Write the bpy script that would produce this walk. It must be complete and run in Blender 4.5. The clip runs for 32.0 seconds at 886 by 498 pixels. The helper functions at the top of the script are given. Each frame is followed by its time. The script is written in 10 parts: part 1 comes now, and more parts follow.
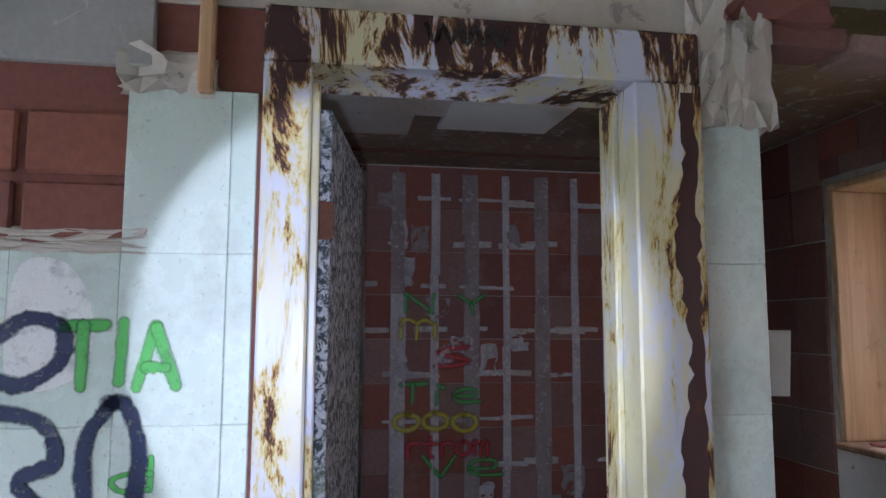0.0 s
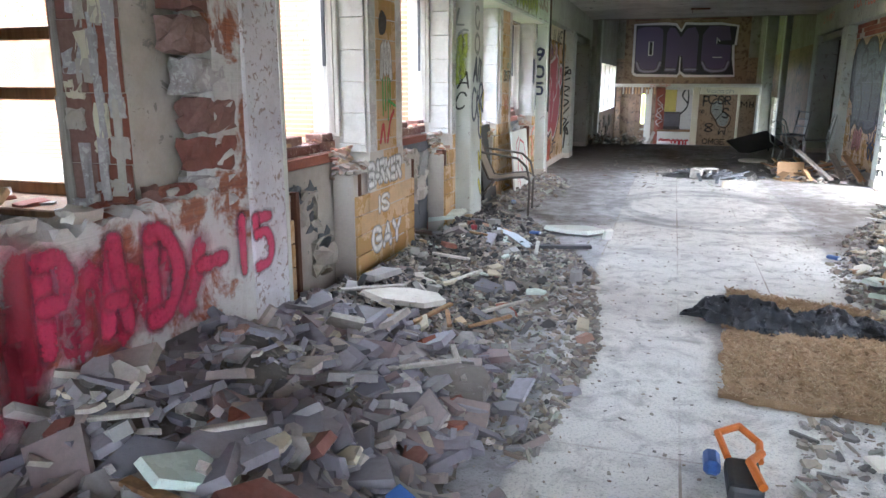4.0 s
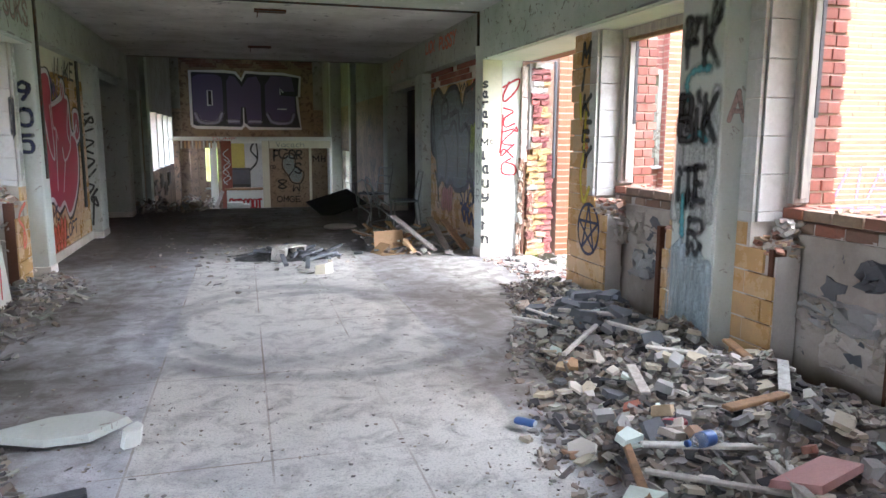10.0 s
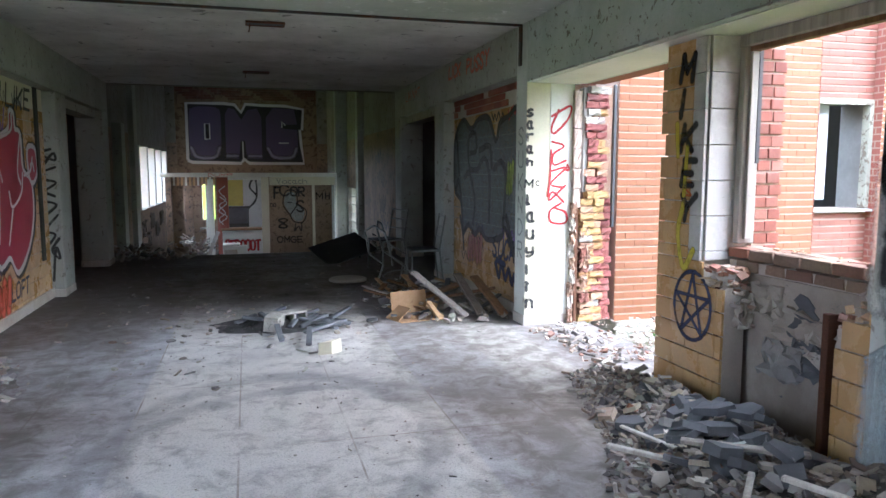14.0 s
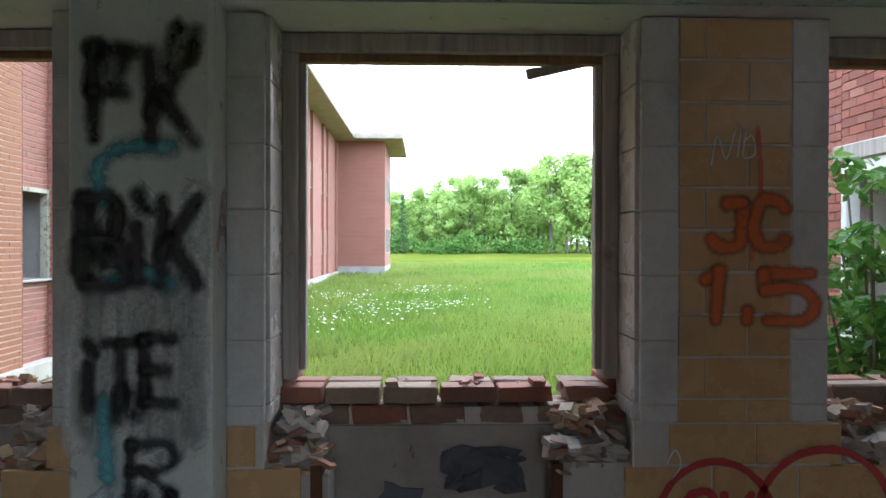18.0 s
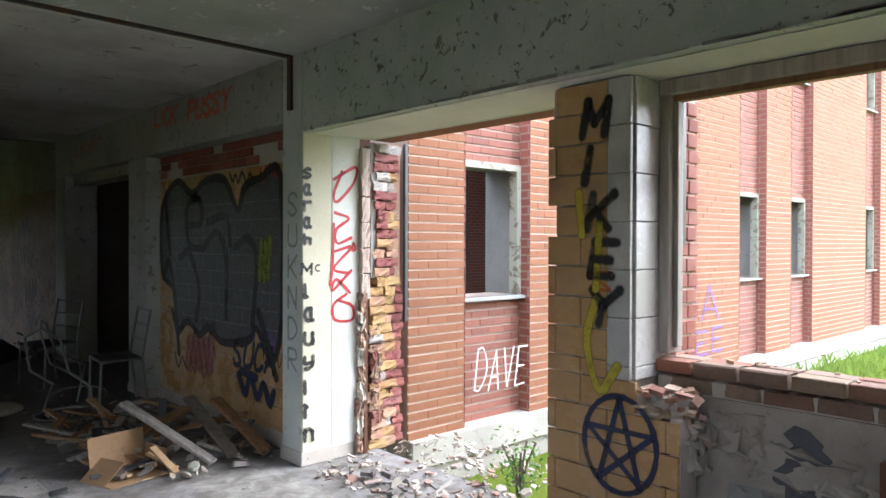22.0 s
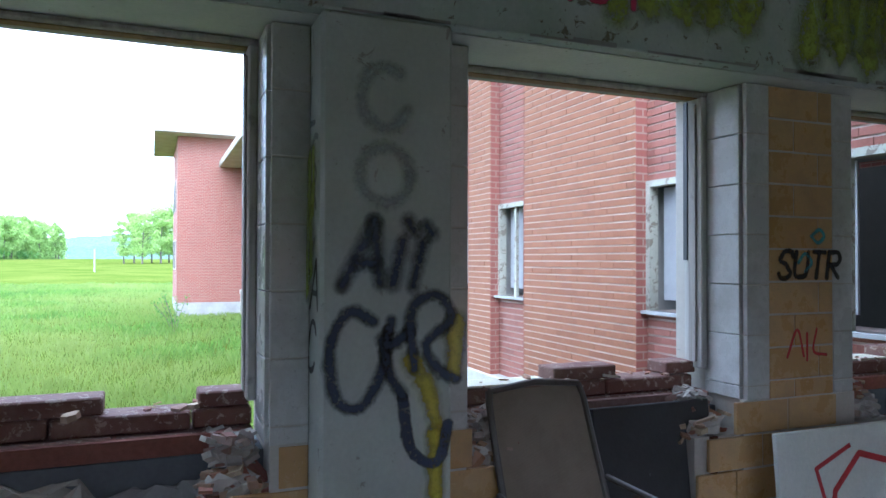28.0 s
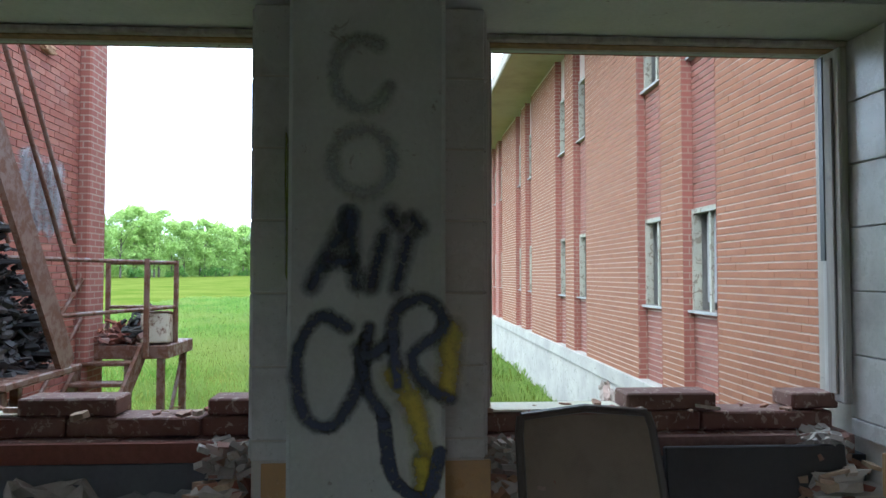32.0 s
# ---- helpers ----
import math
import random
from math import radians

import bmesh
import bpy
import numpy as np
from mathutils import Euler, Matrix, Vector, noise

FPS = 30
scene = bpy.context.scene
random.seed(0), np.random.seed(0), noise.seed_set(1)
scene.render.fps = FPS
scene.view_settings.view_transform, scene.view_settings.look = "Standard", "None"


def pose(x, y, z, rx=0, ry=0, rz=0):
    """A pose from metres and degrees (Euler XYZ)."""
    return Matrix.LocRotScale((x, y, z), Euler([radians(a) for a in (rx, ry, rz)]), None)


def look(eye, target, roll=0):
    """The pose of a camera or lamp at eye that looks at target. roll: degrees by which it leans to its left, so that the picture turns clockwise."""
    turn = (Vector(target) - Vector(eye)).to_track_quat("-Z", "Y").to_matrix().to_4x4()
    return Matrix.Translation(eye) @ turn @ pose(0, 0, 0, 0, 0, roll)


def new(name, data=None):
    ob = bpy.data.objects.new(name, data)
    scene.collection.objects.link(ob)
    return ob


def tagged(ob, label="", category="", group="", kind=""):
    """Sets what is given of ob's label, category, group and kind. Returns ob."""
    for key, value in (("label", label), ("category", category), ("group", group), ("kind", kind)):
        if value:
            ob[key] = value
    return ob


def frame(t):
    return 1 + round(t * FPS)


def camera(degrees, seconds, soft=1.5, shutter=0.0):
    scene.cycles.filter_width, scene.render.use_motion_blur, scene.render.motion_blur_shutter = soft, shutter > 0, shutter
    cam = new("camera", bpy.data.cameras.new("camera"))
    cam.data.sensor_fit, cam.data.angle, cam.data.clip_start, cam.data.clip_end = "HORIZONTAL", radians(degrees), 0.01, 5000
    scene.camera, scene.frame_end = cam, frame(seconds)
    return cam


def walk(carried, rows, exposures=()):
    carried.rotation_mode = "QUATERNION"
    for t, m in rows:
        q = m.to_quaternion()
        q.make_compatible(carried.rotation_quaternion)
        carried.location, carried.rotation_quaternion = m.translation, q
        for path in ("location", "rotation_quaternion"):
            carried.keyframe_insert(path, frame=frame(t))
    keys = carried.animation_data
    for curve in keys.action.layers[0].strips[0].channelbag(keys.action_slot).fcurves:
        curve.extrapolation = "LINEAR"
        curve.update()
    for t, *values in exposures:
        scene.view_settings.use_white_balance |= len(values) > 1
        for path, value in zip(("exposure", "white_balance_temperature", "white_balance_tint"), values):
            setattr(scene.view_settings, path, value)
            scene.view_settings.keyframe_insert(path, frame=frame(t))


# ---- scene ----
# ---------------------------------------------------------------- camera
cam = camera(64.13, 32.0)
# seconds, place, pitch + 90, roll, yaw
PATH = [
    (0.0, -0.034, 0.510, 1.477, 96.21, -0.19, 81.07),
    (0.5, -0.014, 0.522, 1.482, 95.52, -0.16, 70.56),
    (1.0, -0.001, 0.568, 1.465, 95.03, -0.24, 60.33),
    (1.5, 0.061, 0.611, 1.457, 94.44, -0.24, 50.29),
    (2.0, 0.182, 0.643, 1.450, 93.98, -0.20, 40.40),
    (2.5, 0.270, 0.647, 1.442, 93.42, -0.09, 30.12),
    (3.0, 0.291, 0.679, 1.434, 92.83, -0.22, 19.72),
    (3.5, 0.262, 0.700, 1.424, 84.40, -0.08, 17.86),
    (4.0, 0.250, 0.731, 1.427, 76.87, -0.07, 17.74),
    (4.5, 0.261, 0.786, 1.419, 76.56, -0.11, 11.01),
    (6.5, 0.206, 1.518, 1.382, 80.85, -0.27, -2.87),
    (7.0, 0.179, 1.981, 1.384, 80.75, -0.18, -2.90),
    (7.5, 0.125, 2.385, 1.408, 80.86, -0.23, -2.96),
    (8.0, 0.122, 2.765, 1.429, 80.95, -0.18, -2.96),
    (8.5, 0.176, 3.167, 1.427, 80.93, -0.16, -3.73),
    (9.0, 0.193, 3.461, 1.425, 80.93, -0.14, -4.47),
    (9.5, 0.217, 3.731, 1.437, 81.08, -0.26, -8.31),
    (10.0, 0.298, 4.006, 1.428, 81.08, -0.17, -15.63),
    (10.5, 0.348, 4.255, 1.425, 81.15, -0.21, -16.90),
    (11.0, 0.349, 4.400, 1.423, 81.10, -0.22, -17.11),
    (11.5, 0.320, 4.670, 1.442, 81.22, -0.34, -17.13),
    (12.0, 0.284, 4.923, 1.438, 81.15, -0.27, -17.23),
    (12.5, 0.316, 5.215, 1.439, 81.15, -0.16, -13.72),
    (13.0, 0.304, 5.410, 1.440, 81.04, -0.04, -10.06),
    (13.5, 0.305, 5.506, 1.480, 81.21, -0.18, -9.78),
    (14.0, 0.453, 5.697, 1.502, 83.69, -0.05, -15.43),
    (14.5, 0.595, 5.932, 1.529, 94.10, -0.25, -26.00),
    (16.5, 0.768, 6.819, 1.531, 90.41, -0.23, -61.41),
    (17.0, 0.738, 6.920, 1.550, 90.16, -0.23, -71.57),
    (17.5, 0.723, 6.964, 1.555, 89.82, -0.14, -81.77),
    (18.0, 0.792, 6.988, 1.547, 89.66, -0.13, -91.57),
    (18.5, 0.836, 6.975, 1.543, 89.52, -0.12, -92.23),
    (19.0, 0.837, 6.967, 1.545, 89.38, -0.07, -92.35),
    (19.5, 0.843, 6.978, 1.536, 89.32, -0.14, -92.47),
    (20.0, 0.874, 6.999, 1.533, 89.13, -0.12, -84.19),
    (20.5, 0.851, 7.166, 1.539, 88.97, -0.18, -73.85),
    (21.0, 0.752, 7.452, 1.531, 89.18, -0.30, -63.78),
    (21.5, 0.531, 7.639, 1.548, 89.37, -0.38, -53.43),
    (22.0, 0.395, 7.757, 1.561, 89.55, -0.17, -42.83),
    (22.5, 0.315, 7.710, 1.541, 89.93, -0.08, -32.86),
    (23.0, 0.312, 7.538, 1.528, 90.43, -0.18, -22.43),
    (23.5, 0.290, 7.428, 1.546, 90.49, -0.14, -12.13),
    (24.0, 0.342, 7.522, 1.551, 90.57, -0.33, -8.52),
    (24.5, 0.437, 7.632, 1.537, 90.41, -0.08, -5.38),
    (25.0, 0.429, 7.699, 1.541, 90.30, -0.15, 4.80),
    (25.5, 0.315, 7.632, 1.534, 90.20, -0.07, 15.87),
    (27.5, 0.518, 7.203, 1.545, 90.75, -0.16, 57.31),
    (28.0, 0.506, 7.166, 1.545, 90.92, -0.18, 67.64),
    (28.5, 0.500, 7.172, 1.538, 91.20, -0.07, 77.56),
    (29.0, 0.492, 7.196, 1.529, 91.50, -0.01, 88.04),
    (29.5, 0.493, 7.246, 1.528, 91.65, -0.20, 89.56),
    (30.0, 0.500, 7.294, 1.522, 91.72, -0.18, 89.67),
    (30.5, 0.519, 7.440, 1.507, 91.84, -0.17, 89.72),
    (31.0, 0.545, 7.641, 1.496, 91.94, -0.11, 89.85),
    (31.5, 0.449, 7.807, 1.483, 92.07, -0.11, 89.22),
    (32.0, 0.331, 7.970, 1.497, 92.13, -0.03, 86.64),
]
EXPOSURES = [(0.0, 4.15, 5300, 17), (2.0, 4.1, 5600, 14), (4.5, 4.55, 5500, 11), (6.5, 4.2, 5600, 12), (8.0, 4.25, 5600, 12), (9.0, 4.25, 5600, 12), (10.5, 3.75, 5500, 13), (12.0, 3.7, 5350, 12), (14.5, 3.5, 5250, 12), (16.5, 2.8, 4950, 11), (18.0, 2.2, 5450, 8), (20.0, 2.2, 5450, 8), (21.0, 2.5, 5600, 9), (22.0, 2.95, 5600, 10), (23.5, 4.05, 5700, 14), (25.5, 4.6, 5450, 16), (27.5, 3.2, 4750, 10), (29.0, 1.42, 4800, 9), (30.0, 1.45, 4800, 8), (31.0, 1.55, 5000, 6), (32.0, 1.9, 5200, 4)]
walk(cam, [(row[0], pose(*row[1:])) for row in PATH], EXPOSURES)


# ---------------------------------------------------------------- light
world = bpy.data.worlds.new("overcast_sky")
scene.world = world
world.use_nodes = True
wn = world.node_tree.nodes
sky = wn.new("ShaderNodeTexSky")
sky.sky_type, sky.sun_disc = "NISHITA", False
sky.sun_elevation, sky.sun_rotation = radians(42), radians(118)
sky.air_density, sky.dust_density, sky.ozone_density, sky.altitude = 1.0, 4.5, 0.6, 0
cloud = wn.new("ShaderNodeMix")
cloud.data_type = "RGBA"
# thin even cloud over most of the sky
cloud.inputs[0].default_value, cloud.inputs[7].default_value = 0.75, (9.0, 9.4, 9.8, 1)
world.node_tree.links.new(sky.outputs[0], cloud.inputs[6])
world.node_tree.links.new(cloud.outputs[2], wn["Background"].inputs[0])
wn["Background"].inputs[1].default_value = 0.15
sun_data = bpy.data.lights.new("sun", "SUN")
sun_data.energy, sun_data.angle, sun_data.color = 0.4, radians(60), (1.0, 0.97, 0.93)
sun = new("sun", sun_data)
# the sky's sun_rotation turns clockwise from +y
sun.matrix_world = look((0, 0, 20), Vector((0, 0, 20)) - Vector((math.sin(radians(118)) * math.cos(radians(42)), math.cos(radians(118)) * math.cos(radians(42)), math.sin(radians(42)))))


# the beam of a torch, set down where the walk begins, on the rusted door
torch_data = bpy.data.lights.new("torch_beam", "SPOT")
torch_data.energy, torch_data.color, torch_data.shadow_soft_size = 5.0, (0.92, 0.94, 1.0), 0.02
torch_data.spot_size, torch_data.spot_blend = radians(42), 0.16
torch = new("torch_beam", torch_data)
torch.matrix_world = look((-0.02, 0.47, 1.40), (-2.0, 0.70, 1.45))


# ---------------------------------------------------------------- helpers
def bx(bm, x0, x1, y0, y1, z0, z1, m=None):
    """Add a box to a bmesh."""
    v = [bm.verts.new((x, y, z)) for x in (x0, x1) for y in (y0, y1) for z in (z0, z1)]
    if m:
        for p in v:
            p.co = m @ p.co
    return [bm.faces.new([v[i] for i in f]) for f in ((0, 1, 3, 2), (4, 6, 7, 5), (0, 4, 5, 1), (2, 3, 7, 6), (0, 2, 6, 4), (1, 5, 7, 3))]


def bevel(bm, w, seg=1):
    bmesh.ops.bevel(bm, geom=bm.edges[:], offset=w, segments=seg, affect="EDGES", profile=0.6)
    return bm


def boxes(*bs, bev=0.0):
    bm = bmesh.new()
    for b in bs:
        bx(bm, *b)
    if bev:
        bevel(bm, bev)
    return bm


def part(name, bm, material, parent=None, label=""):
    """Link a bmesh as one mesh object, under its parent."""
    me = bpy.data.meshes.new(name)
    bm.to_mesh(me)
    bm.free()
    me.materials.append(material)
    ob = new(name, me)
    if parent:
        ob.parent = parent
    if label:
        ob["label"] = label
    return ob


def piece(name, me, m, parent):
    ob = new(name, me)
    ob.parent = parent
    ob.matrix_basis = m
    return ob


def meshof(name, bm, material):
    me = bpy.data.meshes.new(name)
    bm.to_mesh(me)
    bm.free()
    me.materials.append(material)
    return me


def empty(name, x, y, z, label, category, group="", kind=""):
    ob = new(name)
    ob.location = (x, y, z)
    ob.empty_display_size = 0.1
    return tagged(ob, label, category, group, kind)


def struct(name, bm, material, label="", category=""):
    return tagged(part(name, bm, material), label or name.replace("_", " "), category, "", "structure")


def ptmesh(name, verts, faces, material, smooth=False):
    me = bpy.data.meshes.new(name)
    me.from_pydata(verts, [], faces)
    me.materials.append(material)
    if smooth:
        me.polygons.foreach_set("use_smooth", [True] * len(me.polygons))
    me.update()
    return me


def rod(bm, a, b, r, n=8):
    """Add a round bar from a to b."""
    a, b = Vector(a), Vector(b)
    d = b - a
    m = Matrix.Translation((a + b) / 2) @ d.to_track_quat("Z", "Y").to_matrix().to_4x4()
    bmesh.ops.create_cone(bm, cap_ends=True, segments=n, radius1=r, radius2=r, depth=d.length, matrix=m)


def tube(bm, pts, r, n=8):
    for a, b in zip(pts, pts[1:]):
        rod(bm, a, b, r, n)
    for p in pts[1:-1]:
        bmesh.ops.create_uvsphere(bm, u_segments=n, v_segments=6, radius=r, matrix=Matrix.Translation(p))


# ---------------------------------------------------------------- materials
class Nodes:
    """A small builder for node materials on world-space coordinates."""

    def __init__(self, name):
        self.m = bpy.data.materials.new(name)
        self.m.use_nodes = True
        self.n, self.l = self.m.node_tree.nodes, self.m.node_tree.links
        self.b = self.n["Principled BSDF"]
        self.pos = self.n.new("ShaderNodeNewGeometry").outputs["Position"]

    def scaled(self, s):
        q = self.n.new("ShaderNodeMapping")
        q.inputs["Scale"].default_value = s if isinstance(s, tuple) else (s, s, s)
        self.l.new(self.pos, q.inputs["Vector"])
        return q.outputs[0]

    def noise(self, scale, detail=4.0, rough=0.6, dist=0.0, vec=None):
        q = self.n.new("ShaderNodeTexNoise")
        q.inputs["Scale"].default_value, q.inputs["Detail"].default_value = scale, detail
        q.inputs["Roughness"].default_value, q.inputs["Distortion"].default_value = rough, dist
        self.l.new(vec if vec else self.pos, q.inputs["Vector"])
        return q.outputs[0]

    def ramp(self, src, *stops):
        q = self.n.new("ShaderNodeValToRGB")
        els = q.color_ramp.elements
        while len(els) < len(stops):
            els.new(0.5)
        for e, (p, c) in zip(els, stops):
            e.position = p
            e.color = (c, c, c, 1) if isinstance(c, (int, float)) else (*c, 1)
        self.l.new(src, q.inputs[0])
        return q.outputs[0]

    def mix(self, fac, a, b, kind="MIX"):
        q = self.n.new("ShaderNodeMix")
        q.data_type, q.blend_type = "RGBA", kind
        for v, k in ((fac, 0), (a, 6), (b, 7)):
            if isinstance(v, (int, float)):
                q.inputs[k].default_value = v if k == 0 else (v, v, v, 1)
            elif isinstance(v, tuple):
                q.inputs[k].default_value = (*v, 1)
            else:
                self.l.new(v, q.inputs[k])
        return q.outputs[2]

    def math(self, op, a, b=0.0):
        q = self.n.new("ShaderNodeMath")
        q.operation = op
        for v, k in ((a, 0), (b, 1)):
            if isinstance(v, (int, float)):
                q.inputs[k].default_value = v
            else:
                self.l.new(v, q.inputs[k])
        return q.outputs[0]

    def axis(self, k):
        q = self.n.new("ShaderNodeSeparateXYZ")
        self.l.new(self.pos, q.inputs[0])
        return q.outputs[k]

    def rnd(self):
        return self.n.new("ShaderNodeObjectInfo").outputs["Random"]

    def island(self):
        return self.n.new("ShaderNodeNewGeometry").outputs["Random Per Island"]

    def done(self, color, rough=0.8, bump=None, strength=0.3, dist=0.01, metal=0.0, spec=None):
        for v, k in ((color, "Base Color"), (rough, "Roughness"), (metal, "Metallic")):
            if isinstance(v, tuple):
                self.b.inputs[k].default_value = (*v, 1)
            elif isinstance(v, (int, float)):
                self.b.inputs[k].default_value = v
            else:
                self.l.new(v, self.b.inputs[k])
        if spec is not None:
            self.b.inputs["Specular IOR Level"].default_value = spec
        if bump is not None:
            q = self.n.new("ShaderNodeBump")
            q.inputs["Strength"].default_value, q.inputs["Distance"].default_value = strength, dist
            self.l.new(bump, q.inputs["Height"])
            self.l.new(q.outputs[0], self.b.inputs["Normal"])
        return self.m


def aged(name, base, stain, worn, grain=60.0, big=1.6, cover=0.55, chips=0.68, rough=0.75, bump=0.25):
    """Paint or mineral surface with stains at metre scale, chips at hand scale and fine grain."""
    k = Nodes(name)
    big_n, mid, fine = k.noise(big, 6, 0.65), k.noise(big * 7, 8, 0.7, 0.6), k.noise(grain, 3, 0.6)
    c = k.mix(k.ramp(big_n, (cover - 0.13, 0), (cover + 0.13, 1)), base, stain)
    chip = k.ramp(mid, (chips - 0.015, 0), (chips + 0.015, 1))
    c = k.mix(chip, c, worn)
    c = k.mix(k.ramp(fine, (0.3, 0.0), (0.75, 0.22)), c, tuple(v * 0.55 for v in base))
    return k.done(c, rough, k.mix(0.5, fine, chip), bump, 0.006)


def glazed(name, base, alt, rough=0.16, dirt=(0.16, 0.14, 0.11)):
    """Glazed tile: a slightly different tone for every piece, thin dirt over it."""
    k = Nodes(name)
    c = k.mix(k.rnd(), base, alt)
    d = k.noise(3.5, 7, 0.7)
    c = k.mix(k.ramp(d, (0.5, 0.0), (0.78, 0.55)), c, dirt)
    f = k.noise(90, 3, 0.6)
    c = k.mix(k.ramp(f, (0.62, 0.0), (0.72, 0.3)), c, dirt)
    return k.done(c, k.ramp(d, (0.35, rough), (0.75, 0.5)), k.noise(14, 2), 0.05, 0.004)


def brickish(name, *cols, rough=0.85, mortar=None):
    """Fired clay, one tone per piece or island."""
    k = Nodes(name)
    r = k.math("FRACT", k.math("ADD", k.island(), k.rnd()))
    n = len(cols)
    c = k.ramp(r, *[(i / max(1, n - 1), col) for i, col in enumerate(cols)])
    f = k.noise(45, 5, 0.7)
    c = k.mix(k.ramp(f, (0.35, 0.0), (0.8, 0.55)), c, tuple(v * 0.5 for v in cols[0]))
    w = k.noise(2.2, 7, 0.7)
    c = k.mix(k.ramp(w, (0.58, 0.0), (0.8, 0.4)), c, mortar or (0.5, 0.45, 0.4))
    return k.done(c, rough, f, 0.5, 0.004)


def metal_rust(name, base, amount=0.5):
    k = Nodes(name)
    a, f = k.noise(9, 8, 0.7, 0.4), k.noise(80, 4, 0.7)
    rust = k.mix(f, (0.16, 0.06, 0.025), (0.05, 0.022, 0.014))
    fac = k.ramp(a, (1 - amount - 0.06, 0), (1 - amount + 0.06, 1))
    return k.done(k.mix(fac, base, rust), k.ramp(fac, (0, 0.4), (1, 0.85)), f, 0.4, 0.003, 0.0)


def woody(name, a, b, axis=2, rough=0.75):
    k = Nodes(name)
    s = [22.0, 22.0, 22.0]
    s[axis] = 1.4
    g = k.noise(1.0, 6, 0.65, 0.8, k.scaled(tuple(s)))
    c = k.mix(k.ramp(g, (0.35, 0), (0.68, 1)), a, b)
    p = k.noise(7, 7, 0.75)
    c = k.mix(k.ramp(p, (0.6, 0.0), (0.72, 0.6)), c, tuple(v * 0.4 for v in b))
    return k.done(c, rough, g, 0.35, 0.004)


def paint(name, col, thin=0.0, seed=0.0, rough=0.5):
    """Sprayed paint: patchy, a little see-through, fading out over the rim of a stroke. The map "spray" holds the way from a stroke's
    middle to its rim, and how soft that rim is; flat fills have none and are covered to their edge."""
    k = Nodes(name)
    f = k.noise(55 + seed, 4, 0.7)
    big = k.noise(6 + seed, 5, 0.6)
    q = k.n.new("ShaderNodeUVMap")
    q.uv_map = "spray"
    xyz = k.n.new("ShaderNodeSeparateXYZ")
    k.l.new(q.outputs[0], xyz.inputs[0])
    inner = k.math("ADD", k.math("SUBTRACT", 1.0, xyz.outputs[0]), k.math("MULTIPLY", k.math("SUBTRACT", k.noise(130, 3, 0.75), 0.42), 0.5))
    edge = k.math("MINIMUM", k.math("MAXIMUM", k.math("DIVIDE", inner, k.math("MAXIMUM", xyz.outputs[1], 0.04)), 0.0), 1.0)
    cover = k.math("MULTIPLY", k.ramp(f, (0.24 + thin, 0.6), (0.42 + thin, 1.0)), k.ramp(big, (0.26 + thin, 0.65), (0.44 + thin, 1.0)))
    k.l.new(k.math("MULTIPLY", cover, edge), k.b.inputs["Alpha"])
    return k.done(k.mix(k.ramp(f, (0.4, 0.0), (0.8, 0.35)), col, tuple(v * 0.5 + 0.03 for v in col)), rough)


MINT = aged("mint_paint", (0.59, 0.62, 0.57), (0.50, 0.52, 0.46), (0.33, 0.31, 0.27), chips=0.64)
# copy of the mint paint with the dark hall's shade put into it
MINTDIM = aged("dimmed_mint_paint", (0.44, 0.45, 0.40), (0.34, 0.34, 0.29), (0.22, 0.20, 0.17), chips=0.60)
BEAM = aged("peeling_green_paint", (0.44, 0.50, 0.44), (0.56, 0.60, 0.55), (0.17, 0.145, 0.11), big=2.2, chips=0.60, cover=0.5)
SOFFIT = aged("soffit_paint", (0.70, 0.70, 0.64), (0.58, 0.60, 0.54), (0.42, 0.40, 0.34), chips=0.66)
CEIL = aged("ceiling_paint", (0.48, 0.50, 0.45), (0.34, 0.36, 0.31), (0.62, 0.63, 0.60), big=0.9, chips=0.60)
CEIL_FAR = aged("white_ceiling_paint", (0.66, 0.64, 0.60), (0.38, 0.36, 0.33), (0.17, 0.16, 0.15), big=0.9, cover=0.54, chips=0.62)
SLAB = aged("raw_slab", (0.30, 0.28, 0.23), (0.22, 0.21, 0.18), (0.40, 0.37, 0.31), big=1.0, chips=0.63)
PLASTER = aged("stained_plaster", (0.56, 0.52, 0.46), (0.40, 0.33, 0.25), (0.28, 0.25, 0.22), chips=0.62)
CREAM = aged("cream_paint", (0.72, 0.68, 0.52), (0.66, 0.60, 0.44), (0.48, 0.44, 0.36), chips=0.66)
WHITEP = aged("white_paint", (0.78, 0.78, 0.72), (0.68, 0.68, 0.62), (0.5, 0.47, 0.42), chips=0.68)
CONC = aged("concrete", (0.36, 0.35, 0.33), (0.27, 0.26, 0.25), (0.46, 0.45, 0.42), chips=0.64, rough=0.9, bump=0.4)
DARKC = aged("dark_concrete", (0.10, 0.105, 0.115), (0.16, 0.165, 0.175), (0.30, 0.30, 0.30), chips=0.66, rough=0.8)
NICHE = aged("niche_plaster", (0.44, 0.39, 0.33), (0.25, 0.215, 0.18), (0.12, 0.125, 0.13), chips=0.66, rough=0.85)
TAN = glazed("tan_glazed_tile", (0.52, 0.32, 0.135), (0.57, 0.37, 0.17), dirt=(0.24, 0.19, 0.13))
GREY = glazed("grey_glazed_tile", (0.57, 0.56, 0.53), (0.61, 0.60, 0.57))
MINTTILE = glazed("mint_glazed_tile", (0.55, 0.63, 0.57), (0.60, 0.67, 0.61))
GROUT = aged("grout", (0.58, 0.54, 0.47), (0.50, 0.45, 0.38), (0.36, 0.33, 0.29))
BRICK = brickish("red_brick", (0.28, 0.09, 0.06), (0.36, 0.125, 0.085), (0.24, 0.08, 0.06), (0.40, 0.17, 0.12))
